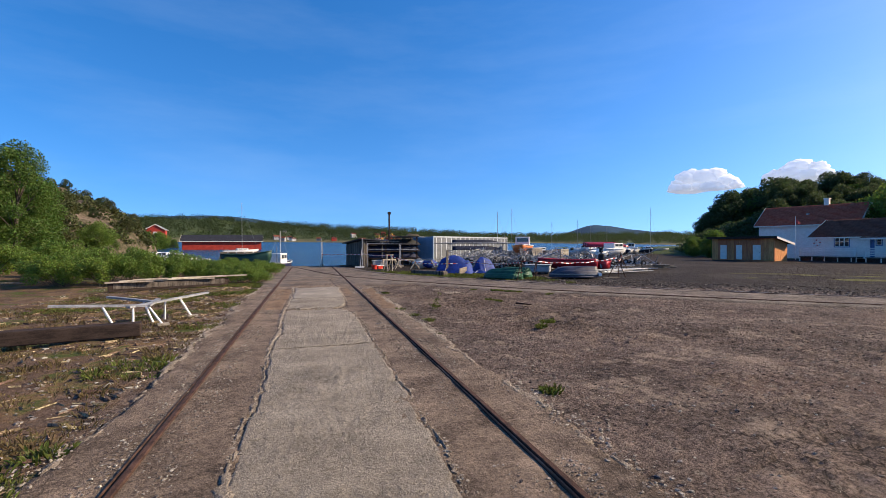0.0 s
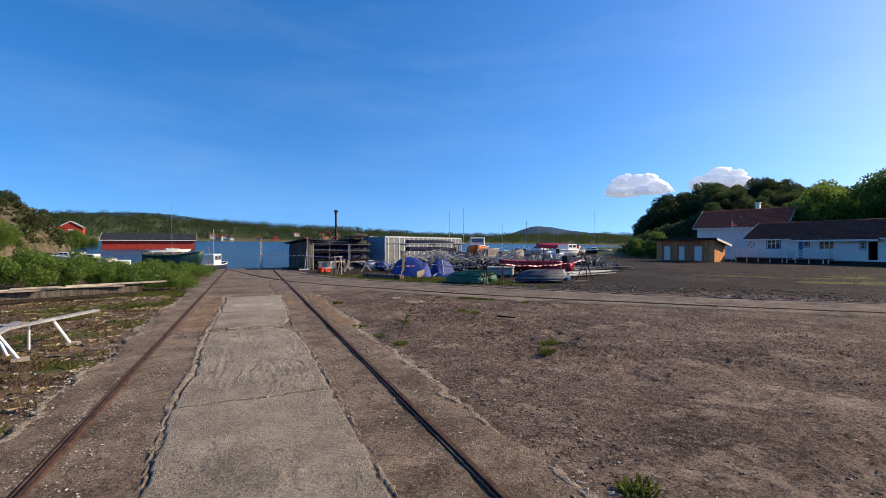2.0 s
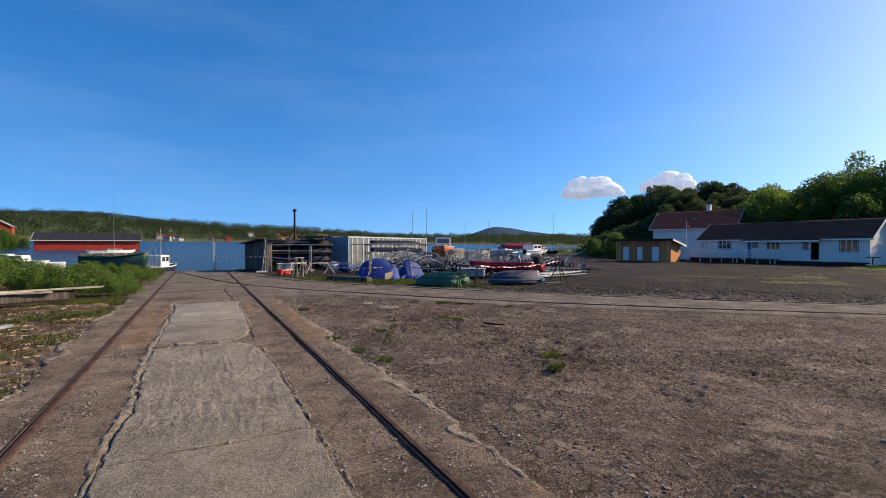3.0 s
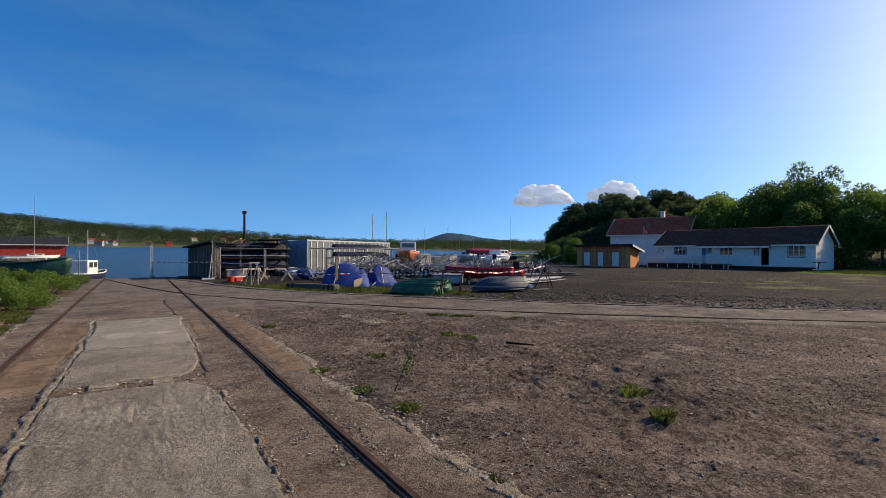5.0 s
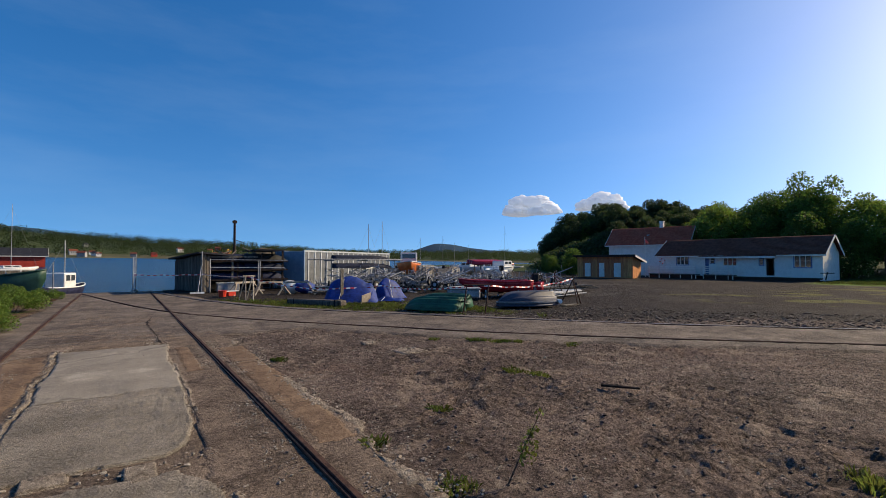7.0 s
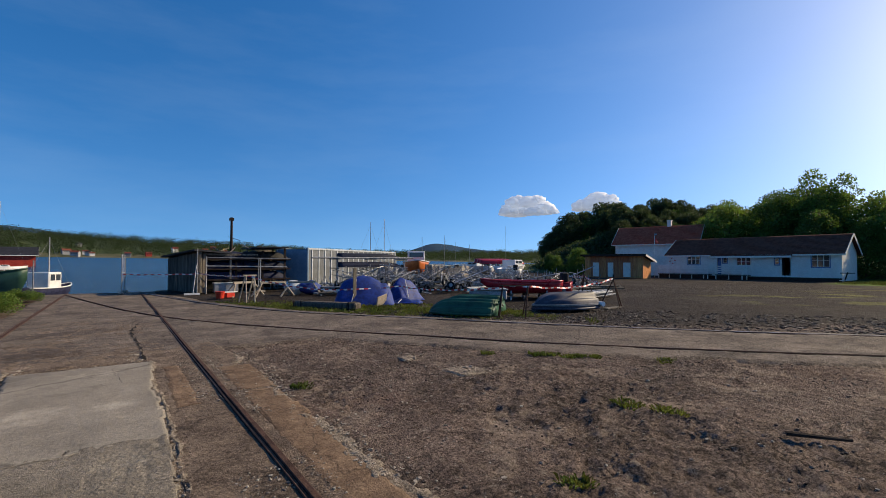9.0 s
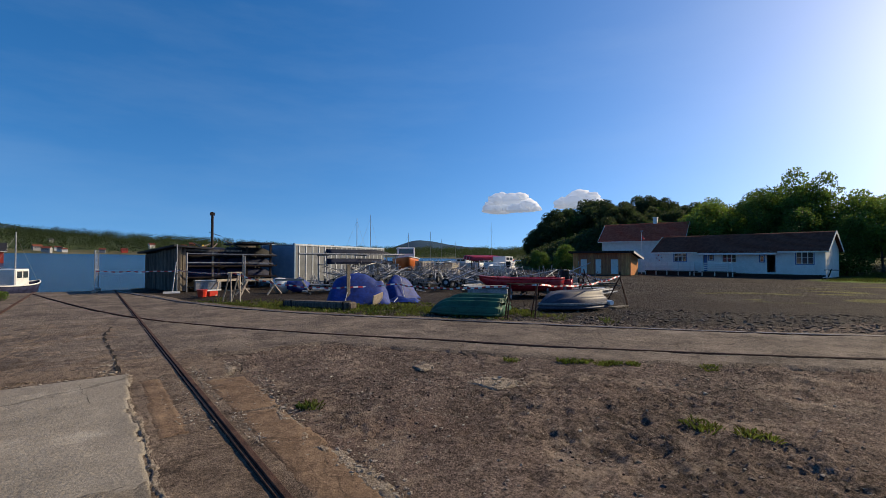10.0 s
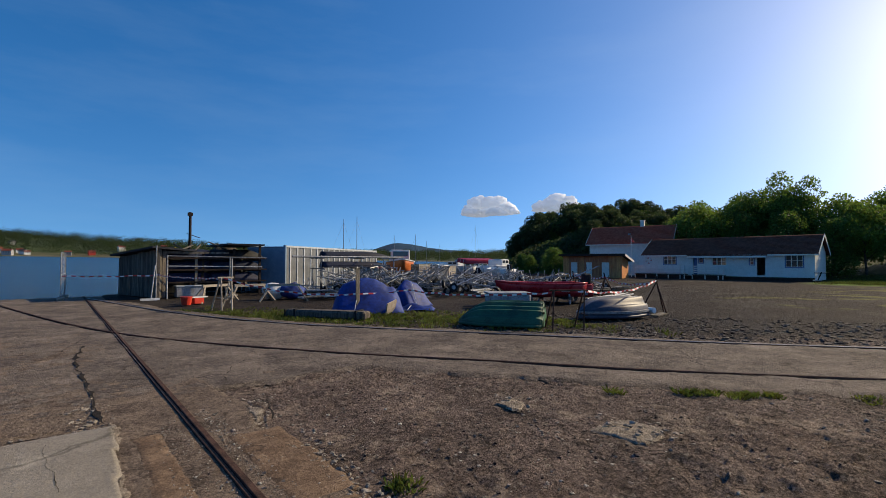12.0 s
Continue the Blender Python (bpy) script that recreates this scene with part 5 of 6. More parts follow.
for x, y, z, c, lab in ((11.3, 36.9, 1.36, "navy", "dark blue"), (11.6, 37.6, 1.36, "black", "black"), (11.4, 37.2, 1.9, "navy", "dark blue")):
    upturned("canoe", pose(x, y, z), 4.3, 0.65, 0.24, c, lab + " canoe lying keel up on the rack", "canoes on the rack", 1.0, 0)
for i in range(3):
    upturned("canoe", pose(30.5 + i * 0.3, 46.5 + i * 0.8, 1.5 + 0.06 * i, 0, 0, -25), 4.6, 0.8, 0.34, "red_hull", "red canoe keel up on a high stand", "red canoes", 1.0, 0)
st = thing("canoe_stand", pose(0, 0, 0), "timber stand under red canoes", "rack")
for x, y in ((31.2, 46.0), (33.8, 45.0), (32.0, 48.0), (34.5, 47.0)): part("post", bar((x, y, -0.1), (x, y, 1.5), 0.05), M["weathered"], st)
for a, b in (((31.2, 46.0), (32.0, 48.0)), ((33.8, 45.0), (34.5, 47.0))): part("arm", bar((*a, 1.48), (*b, 1.48), 0.05), M["weathered"], st)
# moored workboats west of the slip
wb = open_boat(pose(-8.0, 48.6, -1.1, 0, 0, -32.5), 5.2, 2.0, 2.0, "dark_green", "high-sided dark green wooden workboat moored by the slip", None, trim="dark_green", group="boats west of the slip")
open_boat(pose(-4.4, 48.6, -1.0, 0, 0, 60), 4.6, 2.0, 1.0, "navy", "dark-hulled boat with a white wheelhouse moored by the slip", (0.35, 0.6, 1.0), 4.3, group="boats west of the slip")
open_boat(pose(-10.6, 52, -1.1, 0, 0, 100), 5.0, 1.8, 0.9, "dark_green", "dark green launch with a low white cabin moored at the jetty", (0.3, 0.6, 0.6), group="boats west of the slip")
open_boat(pose(-19.1, 112, -0.2, 0, 0, 20), 8.0, 2.4, 1.0, "white_hull", "white sailing boat moored with bare mast", (0.4, 0.7, 0.4), 11.8, group="moored sailing boats", name="sailing_boat")
for x, y in ((-19, 78), (-22, 84), (-14.5, 66)): open_boat(pose(x, y, -0.6, 0, 0, 160), 5.0, 1.9, 0.8, "white_hull", "small white cabin boat moored in the cove", (0.35, 0.65, 0.6), group="boats in the cove")
pile = thing("mooring_post", pose(-16.0, 58, -2.0), "thick weathered timber mooring post in the water", "post")
part("post", bar((0, 0, 0), (0, 0, 2.0), 0.6, 14), M["weathered"], pile)
jetty = thing("jetty", pose(-11.2, 64, 0, 0, 0, 12), "weathered timber jetty on piles", "jetty")
part("deck", box(0, 5, 0, 2.2, 0.15, 0.3), M["weathered"], jetty)
for i in range(5): part("railing_board", box(i * 1.0 + 0.05, i * 1.0 + 0.95, -0.03, 0.02, 0.35, 1.0), M["weathered"], jetty)
for x in (0.3, 2.5, 4.7): part("pile", bar((x, 0.3, -3), (x, 0.3, 0.3), 0.13, 8), M["dark_wood"], jetty)

# red boathouses across the cove
rb = gable_house("boathouse", pose(-35, 146, 0.4, 0, 0, 6), 21, 7, 3.0, 4.6, "red_paint", "black_roof", [], "long red boathouse with a black roof by the water", 0.5, 0, lap=False)
part("pier", box(-1, 20, -2.5, -0.05, -0.6, 0.1), M["weathered"], rb, "timber pier")
for x in (0, 4, 8, 12, 16): part("pile", bar((x, -2, -3), (x, -2, 0), 0.2, 8), M["dark_wood"], rb)
r2 = gable_house("red_cabin", pose(-52, 168, 2.2, 0, 0, 8), 6.0, 8.0, 4.0, 6.4, "red_paint", "black_roof", [(1.5, 2.6, 1.6, 3.0)], "small red wooden cabin with white bargeboards", 0.4, 0, lap=False)
r2.matrix_world = pose(-52.5, 176, 4.4, 0, 0, -82) @ Matrix.Scale(0.72, 4)
window(r2, 1.5, 2.6, 1.6, 3.0, 2, "white_paint")
bm = bmesh.new(); add_box(bm, 6.0, 6.08, 3.2, 4.8, 1.2, 3.0)
part("window", bm, M["white_paint"], r2, "white window in the gable")
# houses across the fjord
g = random.Random(12)
for i in range(26):
    az = g.choice((g.uniform(-9, 4), g.uniform(2, 18), g.uniform(6, 16))); u = g.choice((g.uniform(1.03, 1.1), g.uniform(1.03, 1.1), g.uniform(1.15, 1.35)))
    d = float(np.interp(az, AZ, DIST)) * u
    x, y, _ = far_point(az, d, 0)
    wz0 = float(water_level(x, y))
    k = (0.02 + 0.16 * (u - 1) / 0.12) if u < 1.12 else 0.14 + 0.70 * ((u - 1.1) / 0.5) ** 0.8
    z = wz0 + (1.7 + float(np.interp(az, AZ, TOP)) * d - wz0) * k + (0.6 if u < 1.12 else 1.5)
    wall, col = g.choice((("white_paint", "white"), ("white_paint", "white"), ("yellow_paint", "yellow"), ("grey_cover", "grey"), ("red_paint", "red")))
    roof = g.choice(("brown_tile", "brown_tile", "black_roof"))
    c = thing("far_house", pose(x, y, z, 0, 0, g.uniform(-40, 40) - az), col + " wooden house on the far shore", "house", "houses on the far shore")
    s = g.uniform(0.5, 0.8)
    part("wall", box(-4 * s, 4 * s, -3 * s, 3 * s, -2, 3 * s), M[wall], c)
    for e in (-1, 1):
        gb = gable(e * 3.98 * s - 0.1, 6 * s, 3 * s, 5 * s)
        gb.transform(pose(0, -3 * s, 0))
        part("wall", gb, M[wall], c)
        part("roof", roof_slope(-4.3 * s, 4.3 * s, e * 3.3 * s, 2.8 * s, 0, 5 * s, 0.15), M[roof], c)
    for x0 in (-2.6, -0.5, 1.6): part("window", box(x0 * s, (x0 + 1.1) * s, -3.06 * s, -2.98 * s, 1 * s, 2.2 * s), M["glass"], c)


# ---- the yard's clutter ----
def trolley(label):
    """A galvanised launching trolley: A-frame, axle, cradle and two wheels."""
    t = thing("launching_trolley", Matrix(), label, "trolley", "launching trolleys")
    for s in (-1, 1):
        part("side_tube", bar((0, s * 0.65, 0.25), (2.6, 0, 0.35), 0.024), M["galvanised"], t)
        part("upright", bar((0.05, s * 0.6, 0.25), (-0.1, s * 0.72, 0.85), 0.02), M["galvanised"], t)
        w = part("wheel", bar((0, s * 0.78 - 0.05, 0.2), (0, s * 0.78 + 0.05, 0.2), 0.2, 14), M["black"], t)
        part("rim", bar((0, s * 0.78 - 0.055, 0.2), (0, s * 0.78 + 0.055, 0.2), 0.1, 10), M["grey_cover"], w)
    part("axle", bar((0, -0.8, 0.2), (0, 0.8, 0.2), 0.02), M["galvanised"], t)
    part("cross_tube", bar((0, -0.65, 0.27), (0, 0.65, 0.27), 0.024), M["galvanised"], t)
    part("cross_tube", bar((1.3, -0.33, 0.31), (1.3, 0.33, 0.31), 0.02), M["galvanised"], t)
    part("handle", bar((2.6, -0.3, 0.36), (2.6, 0.3, 0.36), 0.02), M["galvanised"], t)
    part("post", bar((1.9, 0, 0.33), (2.0, 0, 0.72), 0.02), M["galvanised"], t)
    return t


T0 = trolley("galvanised launching trolley piled among others")
g = random.Random(7)
spots = []
for i in range(100):
    u, v = g.random(), g.random()
    x, y = 10.6 + u * 13 + v * 1.0, 34.6 - u * 4.5 + v * 6.5 - 2.2 * (u > 0.35)
    if 10 < x < 16.4 and y > 36.2: y = 35.6 - v * 2
    spots.append((x, y))
spots += [(g.uniform(10.3, 16.5), g.uniform(31.5, 35.6)) for _ in range(30)]
for i, (x, y) in enumerate(spots):
    tilt = g.choice((0, 0, -8, -14, 12, 16, -20))
    m = pose(x, y, 0.02 + (0.05 + g.uniform(0, 0.22)) * (tilt != 0), g.uniform(-12, 12) * (tilt != 0), tilt, g.uniform(0, 360))
    if i == 0: T0.matrix_world = m
    else: copy_thing(T0, m)


def mast_stack(x, y, rot, label, n, seed):
    g = random.Random(seed)
    s = thing("spar_pile", pose(x, y, 0, 0, 0, rot), label, "spars", "piles of spars")
    for i in range(n): part("spar", bar((g.uniform(-0.4, 0.2), g.uniform(-0.5, 0.5), 0.08 + 0.07 * (i // 4)), (g.uniform(3.0, 4.6), g.uniform(-0.5, 0.5), 0.1 + 0.07 * (i // 4)), g.uniform(0.025, 0.05), 7), M["galvanised" if g.random() < 0.7 else "weathered"], s)


mast_stack(16.0, 29.8, 20, "pile of aluminium spars and tubes", 16, 1)
mast_stack(20.0, 27.6, -10, "pile of aluminium spars and tubes", 14, 2)
mast_stack(8.9, 33.2, -15, "grey planks and spars on the ground", 12, 3)
mast_stack(16.5, 24.0, 10, "tangle of dark tubes behind the upturned boats", 12, 4)


def pallet_stack(x, y, rot, n):
    s = thing("pallet_stack", pose(x, y, 0, 0, 0, rot), "stack of worn wooden pallets", "pallets", "pallet stacks")
    for i in range(n):
        p = part("pallet", box(0, 1.24, 0.35, 0.45, i * 0.15, i * 0.15 + 0.113), M["pale_wood"], s)
        for k in range(6): part("board", box(k * 0.22, k * 0.22 + 0.14, 0, 0.8, i * 0.15 + 0.115, i * 0.15 + 0.14), M["pale_wood"], p)
        for k in (0, 0.7): part("bearer", box(0, 1.24, k, k + 0.1, i * 0.15, i * 0.15 + 0.113), M["pale_wood"], p)


pallet_stack(20.5, 40.5, 10, 10); pallet_stack(22.2, 40.8, -5, 8); pallet_stack(24.2, 41.5, 20, 9)


def cover(name, m, L, W, H, seed, label):
    """A tarpaulin hung over a boat: ridge, sagging sides and a crumpled hem."""
    bm, rows, n, k = bmesh.new(), [], 30, 28
    for i in range(n + 1):
        u = i / n
        row = []
        for j in range(k + 1):
            a = (j / k - 0.5) * 2
            prof = (1 - abs(a) ** 1.08) * (0.72 + 0.28 * math.sin(u * math.pi) - 0.25 * abs(u - 0.4)) * min(1, u / 0.12) ** 0.5 * min(1, (1 - u) / 0.12) ** 0.5
            p = Vector((L * (u - 0.5), W / 2 * math.copysign(abs(a) ** 0.8, a), max(0.0, H * prof)))
            d = noise.fractal(p * 2.3 + Vector((seed, 0, 0)), 1.0, 2.0, 3) * 0.10 + 0.05 * math.sin(p.x * 7 + p.y * 5 + seed)
            p += Vector((d * 0.4, d * 0.5, d * 0.6 if p.z > 0.05 else abs(d) * 0.3 + 0.01))
            row.append(bm.verts.new(p))
        rows.append(row)
    for a, b in zip(rows, rows[1:]):
        for j in range(k): bm.faces.new((a[j], b[j], b[j + 1], a[j + 1]))
    t = thing(name, m, label, "tarpaulin", "blue tarpaulins")
    part("sheet", bm, M["tarp"], t, smooth=True)
    part("rope", bar((-L * 0.2, -W * 0.52, 0.05), (-L * 0.12, -W * 0.2, H * 0.9), 0.012, 5), M["white_hull"], t)
    return t


tp = cover("tarpaulin", pose(8.5, 27.6, 0, 0, 0, -28), 2.3, 1.9, 1.12, 1, "blue tarpaulin tied over a boat on the grass")
cover("tarpaulin", pose(10.7, 28.2, 0, 0, 0, 10), 1.4, 1.2, 1.0, 4, "crumpled blue tarpaulin over stacked gear")
cover("tarpaulin", pose(10.0, 26.9, 0, 0, 0, -40), 1.3, 0.7, 0.2, 9, "blue tarpaulin lying crumpled on the ground")
post = thing("leaning_board", pose(7.85, 27.1, 0.0, -6, 4, 10), "grey board leaning on the blue tarpaulin", "board")
part("board", box(-0.07, 0.07, -0.02, 0.02, 0, 1.45), M["weathered"], post)
cb = thing("cardboard", pose(8.6, 26.4, 0.05, 12, -8, 30), "torn pale plywood sheet beside the tarpaulin", "plywood")
part("sheet", box(-0.3, 0.35, -0.02, 0.02, 0, 0.36), M["pale_wood"], cb)
tub = thing("fish_tub", pose(12.3, 25.6, 0, 0, 0, -35), "grey plastic fish tub among the boats", "tub")
part("body", box(0, 1.5, 0, 1.0, 0.10, 0.5, bevel=0.05), M["grey_cover"], tub)
part("rim", box(-0.04, 1.54, -0.04, 1.04, 0.5, 0.56, bevel=0.02), M["grey_cover"], tub)
for x in (0.1, 0.65, 1.2): part("runner", box(x, x + 0.2, 0.02, 0.98, 0.0, 0.10), M["black"], tub)
fl = thing("float_beam", pose(5.9, 27.8, 0.0, 0, 0, -57), "long grey dock float on the grass", "float")
part("body", box(0, 2.6, -0.22, 0.22, 0.0, 0.24, bevel=0.05), M["weathered"], fl)
part("end_cap", box(-0.04, 0.0, -0.2, 0.2, 0.05, 0.25, bevel=0.01), M["black"], fl)
for x in (0.3, 2.3): part("strap", box(x, x + 0.06, -0.23, 0.23, 0.03, 0.27), M["black"], fl)
for x, y, s in ((8.0, 34.6, 3), (8.6, 34.2, 5)):
    b = thing("tied_bundle", pose(x, y, 0), "white and blue plastic bundle on the grass", "bundle")
    bm = bmesh.new(); bmesh.ops.create_icosphere(bm, subdivisions=3, radius=0.42, matrix=Matrix.Translation((0, 0, 0.34)) @ Matrix.Diagonal((1.3, 0.9, 0.8, 1)))
    for v in bm.verts: v.co += v.normal * noise.fractal(v.co * 4 + Vector((s, 0, 0)), 1, 2, 4) * 0.12
    part("bag", bm, M["white_hull" if s == 3 else "tarp"], b, smooth=True)


def trestle(m, L, H, mat, label, r=0.03, group="trestles"):
    t = thing("trestle", m, label, "trestle", group)
    for x in (0.1, L - 0.1):
        for s in (-1, 1): part("leg", bar((x - 0.12 * (1 if x < 1 else -1), s * 0.38, 0), (x, s * 0.04, H), r), M[mat], t)
        part("brace", bar((x, -0.24, H * 0.38), (x, 0.24, H * 0.38), r * 0.8), M[mat], t)
    part("top_bar", bar((0, 0, H), (L, 0, H), r * 1.2), M[mat], t)
    return t


trestle(pose(9.85, 21.2, 0, 0, 0, -40), 0.95, 0.95, "rail", "thin rusty steel trestle carrying barrier tape", 0.02)
trestle(pose(4.7, 31.0, 0, 0, 0, 10), 0.55, 1.1, "pale_wood", "narrow wooden trestle by the track", 0.028)
for x, y, r0 in ((6.1, 34.0, 8), (7.3, 33.6, -20), (5.0, 34.4, 30)):
    t = thing("sawhorse", pose(x, y, 0, 0, 0, r0), "pale wooden sawhorse on the grass", "sawhorse", "sawhorses")
    part("top_bar", box(0, 1.3, -0.05, 0.05, 0.62, 0.72), M["pale_wood"], t)
    for a, b in ((0.1, -0.3), (1.2, 1.6)):
        for s in (-1, 1): part("leg", bar((b, s * 0.3, 0), (a, s * 0.03, 0.64), 0.04, 4), M["pale_wood"], t)
tri = thing("tripod", pose(15.6, 21.2, 0), "dark steel tripod holding barrier tape", "tripod")
for a in (0, 120, 240): part("leg", bar((math.cos(radians(a)) * 0.5, math.sin(radians(a)) * 0.5, 0), (0, 0, 1.02), 0.022), M["rail"], tri)
part("head", bar((0, 0, 1.0), (0.05, 0.03, 1.2), 0.03), M["rail"], tri)
t2 = copy_thing(tri, pose(18.6, 24.8, 0, 0, 0, 50)); copy_thing(tri, pose(21.0, 28.0, 0, 0, 0, 20))
pl = thing("pail", pose(4.3, 33.7, 0), "red plastic pail on the grass edge", "pail")
part("body", bar((0, 0, 0.02), (0, 0, 0.3), 0.16, 14, 0.2), M["red_plastic"], pl, smooth=False)
part("rim", bar((0, 0, 0.3), (0, 0, 0.33), 0.215, 14), M["red_plastic"], pl)
bx = thing("box", pose(4.62, 33.9, 0, 0, 0, 20), "red plastic box with a white board on it", "box")
part("body", box(0, 0.4, 0, 0.3, 0.01, 0.24, bevel=0.02), M["red_plastic"], bx); part("lid", box(-0.2, 0.55, 0.0, 0.28, 0.25, 0.29), M["white_hull"], bx)


def tape(a, b, sag, label="red and white barrier tape hung between stands"):
    t = thing("barrier_tape", Matrix(), label, "barrier tape", "barrier tapes")
    a, b = Vector(a), Vector(b)
    n = max(4, int((b - a).length / 0.16))
    bm = bmesh.new()
    rows = []
    for i in range(n + 1):
        u = i / n
        q = a.lerp(b, u)
        q.z += 0.015 * math.sin(i * 0.9) - sag * 4 * u * (1 - u)
        h = Vector((0, 0.012 * math.sin(i * 0.7), 0.024))
        rows.append((bm.verts.new(q - h), bm.verts.new(q + h)))
    for i, (p, q) in enumerate(zip(rows, rows[1:])):
        bm.faces.new((p[0], q[0], q[1], p[1])).material_index = i % 2
    part("ribbon", bm, (M["tape_red"], M["tape_white"]), t)


tape((0.75, 39.6, 1.02), (4.0, 37.9, 1.05), 0.03); tape((4.0, 37.9, 1.05), (4.9, 31.0, 1.08), 0.05); tape((4.9, 31.0, 1.08), (7.9, 27.2, 0.62), 0.2)
tape((7.9, 27.2, 0.62), (9.6, 26.8, 0.7), 0.03); tape((9.6, 26.8, 0.7), (10.0, 21.2, 0.9), 0.12); tape((10.0, 21.2, 0.93), (10.5, 20.6, 0.93), 0.01)
tape((10.5, 20.6, 0.93), (15.6, 21.2, 1.05), 0.16); tape((15.6, 21.2, 1.05), (18.6, 24.8, 1.02), 0.22); tape((18.6, 24.8, 1.02), (21.0, 28.0, 1.02), 0.12)


def fence_panel(m, L, label):
    f = thing("mesh_fence", m, label, "fence", "mesh fence panels")
    for x in (0, L): part("post", bar((x, 0, 0.1), (x, 0, 2.05), 0.022, 8), M["galvanised"], f)
    for z in (0.2, 1.1, 2.02): part("rail", bar((0, 0, z), (L, 0, z), 0.017, 6), M["galvanised"], f)
    bm = bmesh.new()
    for i in range(1, int(L / 0.1)): add_bar(bm, (i * 0.1, 0, 0.2), (i * 0.1, 0, 2.02), 0.002, 3)
    part("mesh", bm, M["galvanised"], f)
    for x in (0, L): part("foot", box(x - 0.3, x + 0.3, -0.11, 0.11, 0.005, 0.14, bevel=0.03), M["rubble"], f, "concrete foot")
    return f


fence_panel(pose(0.70, 39.4, 0, 0, 0, 84), 1.6, "galvanised mesh fence panel standing on the slip")
sup = thing("fence_support", pose(3.75, 37.4, 0), "galvanised raking fence post with a white foot", "fence post")
part("post", bar((0.1, 0, 0.02), (0.1, 0, 2.35), 0.03, 8), M["galvanised"], sup); part("stay", bar((-0.12, -0.3, 0.02), (0.06, 0, 1.5), 0.025, 8), M["galvanised"], sup)
part("foot", box(-0.5, 0.2, -0.35, -0.2, 0.0, 0.09), M["white_hull"], sup, "white foot")
for x, y, h in ((-2.85, 41.0, 1.75), (7.0, 37.6, 1.8)):
    s2 = thing("fence_post", pose(x, y, 0), "single galvanised fence post", "fence post", "single posts")
    part("post", bar((0, 0, 0), (0, 0, h), 0.03, 8), M["galvanised"], s2); part("foot", box(-0.25, 0.25, -0.1, 0.1, 0, 0.1), M["rubble"], s2)
tube = thing("tube_frame", pose(4.3, 37.6, 0), "steel tube frame before the boat rack", "frame")
part("post", bar((0, 0, 0), (0, 0, 1.95), 0.03), M["galvanised"], tube); part("post", bar((2.6, 0, 0), (2.6, 0, 1.85), 0.03), M["galvanised"], tube)
part("top_tube", bar((0, 0, 1.9), (4.4, 0.2, 1.85), 0.025), M["galvanised"], tube); part("mid_tube", bar((0, 0, 1.45), (4.2, 0.2, 1.4), 0.025), M["galvanised"], tube)

# utility pole on the skerry
up = thing("utility_pole", pose(10.6, 64.5, -1.6), "dark wooden utility pole on a rocky skerry", "pole")
part("pole", bar((0, 0, 0), (0, 0, 8.1), 0.16, 10, 0.12), M["dark_wood"], up)
part("cap", box(-0.22, 0.22, -0.12, 0.12, 7.75, 8.05), M["dark_wood"], up); part("crossarm", bar((-0.3, 0, 6.0), (0.9, 0, 5.6), 0.03), M["dark_wood"], up)


def mound(name, cx, cy, rx, ry, h, mat, label, seed, jag=0.4, z0=-2.5, cat="rock", steep=1.0):
    xs, ys = np.linspace(cx - rx, cx + rx, 90), np.linspace(cy - ry, cy + ry, 90)

    def top(x, y):
        d = np.sqrt(((x - cx) / rx) ** 2 + ((y - cy) / ry) ** 2)
        return z0 + (h - z0) * np.clip(1 - d ** 2, 0, 1) ** steep * (1 + fbm(x, y, 4 / rx, 5, seed) * jag)
    return tagged(sheet(name, xs, ys, top, mat, lambda x, y: ((x - cx) / rx) ** 2 + ((y - cy) / ry) ** 2 < 0.98, 0.5), label, cat, kind="structure"), top


_, skerry = mound("skerry", 15, 67, 11.5, 7, 3.3, M["scrub_rock"], "low rocky skerry with dry grass", 5, 0.8)
_, cliff = mound("left_cliff", -66, 108, 34, 44, 15, M["scrub_rock"], "steep brown rock face with scrub on top", 9, 0.7, -2, "cliff", 0.55)
_, knoll = mound("right_knoll", 106, 72, 30, 28, 8.0, M["hillside"], "wooded knoll behind the white houses", 15, 0.5, -1.5, "hill", 0.8)


# ---- trees and plants ----
gc = np.random.default_rng(33)
px, py = gc.uniform(-98, -33, 2600), gc.uniform(66, 150, 2600)
ok = (((px + 66) / 34) ** 2 + ((py - 108) / 44) ** 2 < 0.93)
az_c = np.degrees(np.arctan2(px, py))
face = (az_c > -26) & (az_c < -19.5) & (cliff(px, py) < 8) & (cliff(px, py) > 2.5)
ok &= ~face | (gc.random(2600) < 0.12)
px, py = px[ok], py[ok]
cr = gc.uniform(0.5, 1.4, len(px))
kx, ky = gc.uniform(76, 136, 1500), gc.uniform(44, 100, 1500)
kk = ((kx - 106) / 30) ** 2 + ((ky - 72) / 28) ** 2 < 0.95
kx, ky = kx[kk], ky[kk]
kr = gc.uniform(0.6, 1.6, len(kx))
clumps("knoll_scrub", np.stack([kx, ky, knoll(kx, ky) + kr * 0.3], 1), kr, 60, 0.45, M["pine"], "dark undergrowth covering the knoll", 13)
clumps("cliff_scrub", np.stack([px, py, cliff(px, py) + cr * 0.3], 1), cr, 60, 0.42, M["scrub_leaf"], "dense olive scrub growing over the cliff", 12)
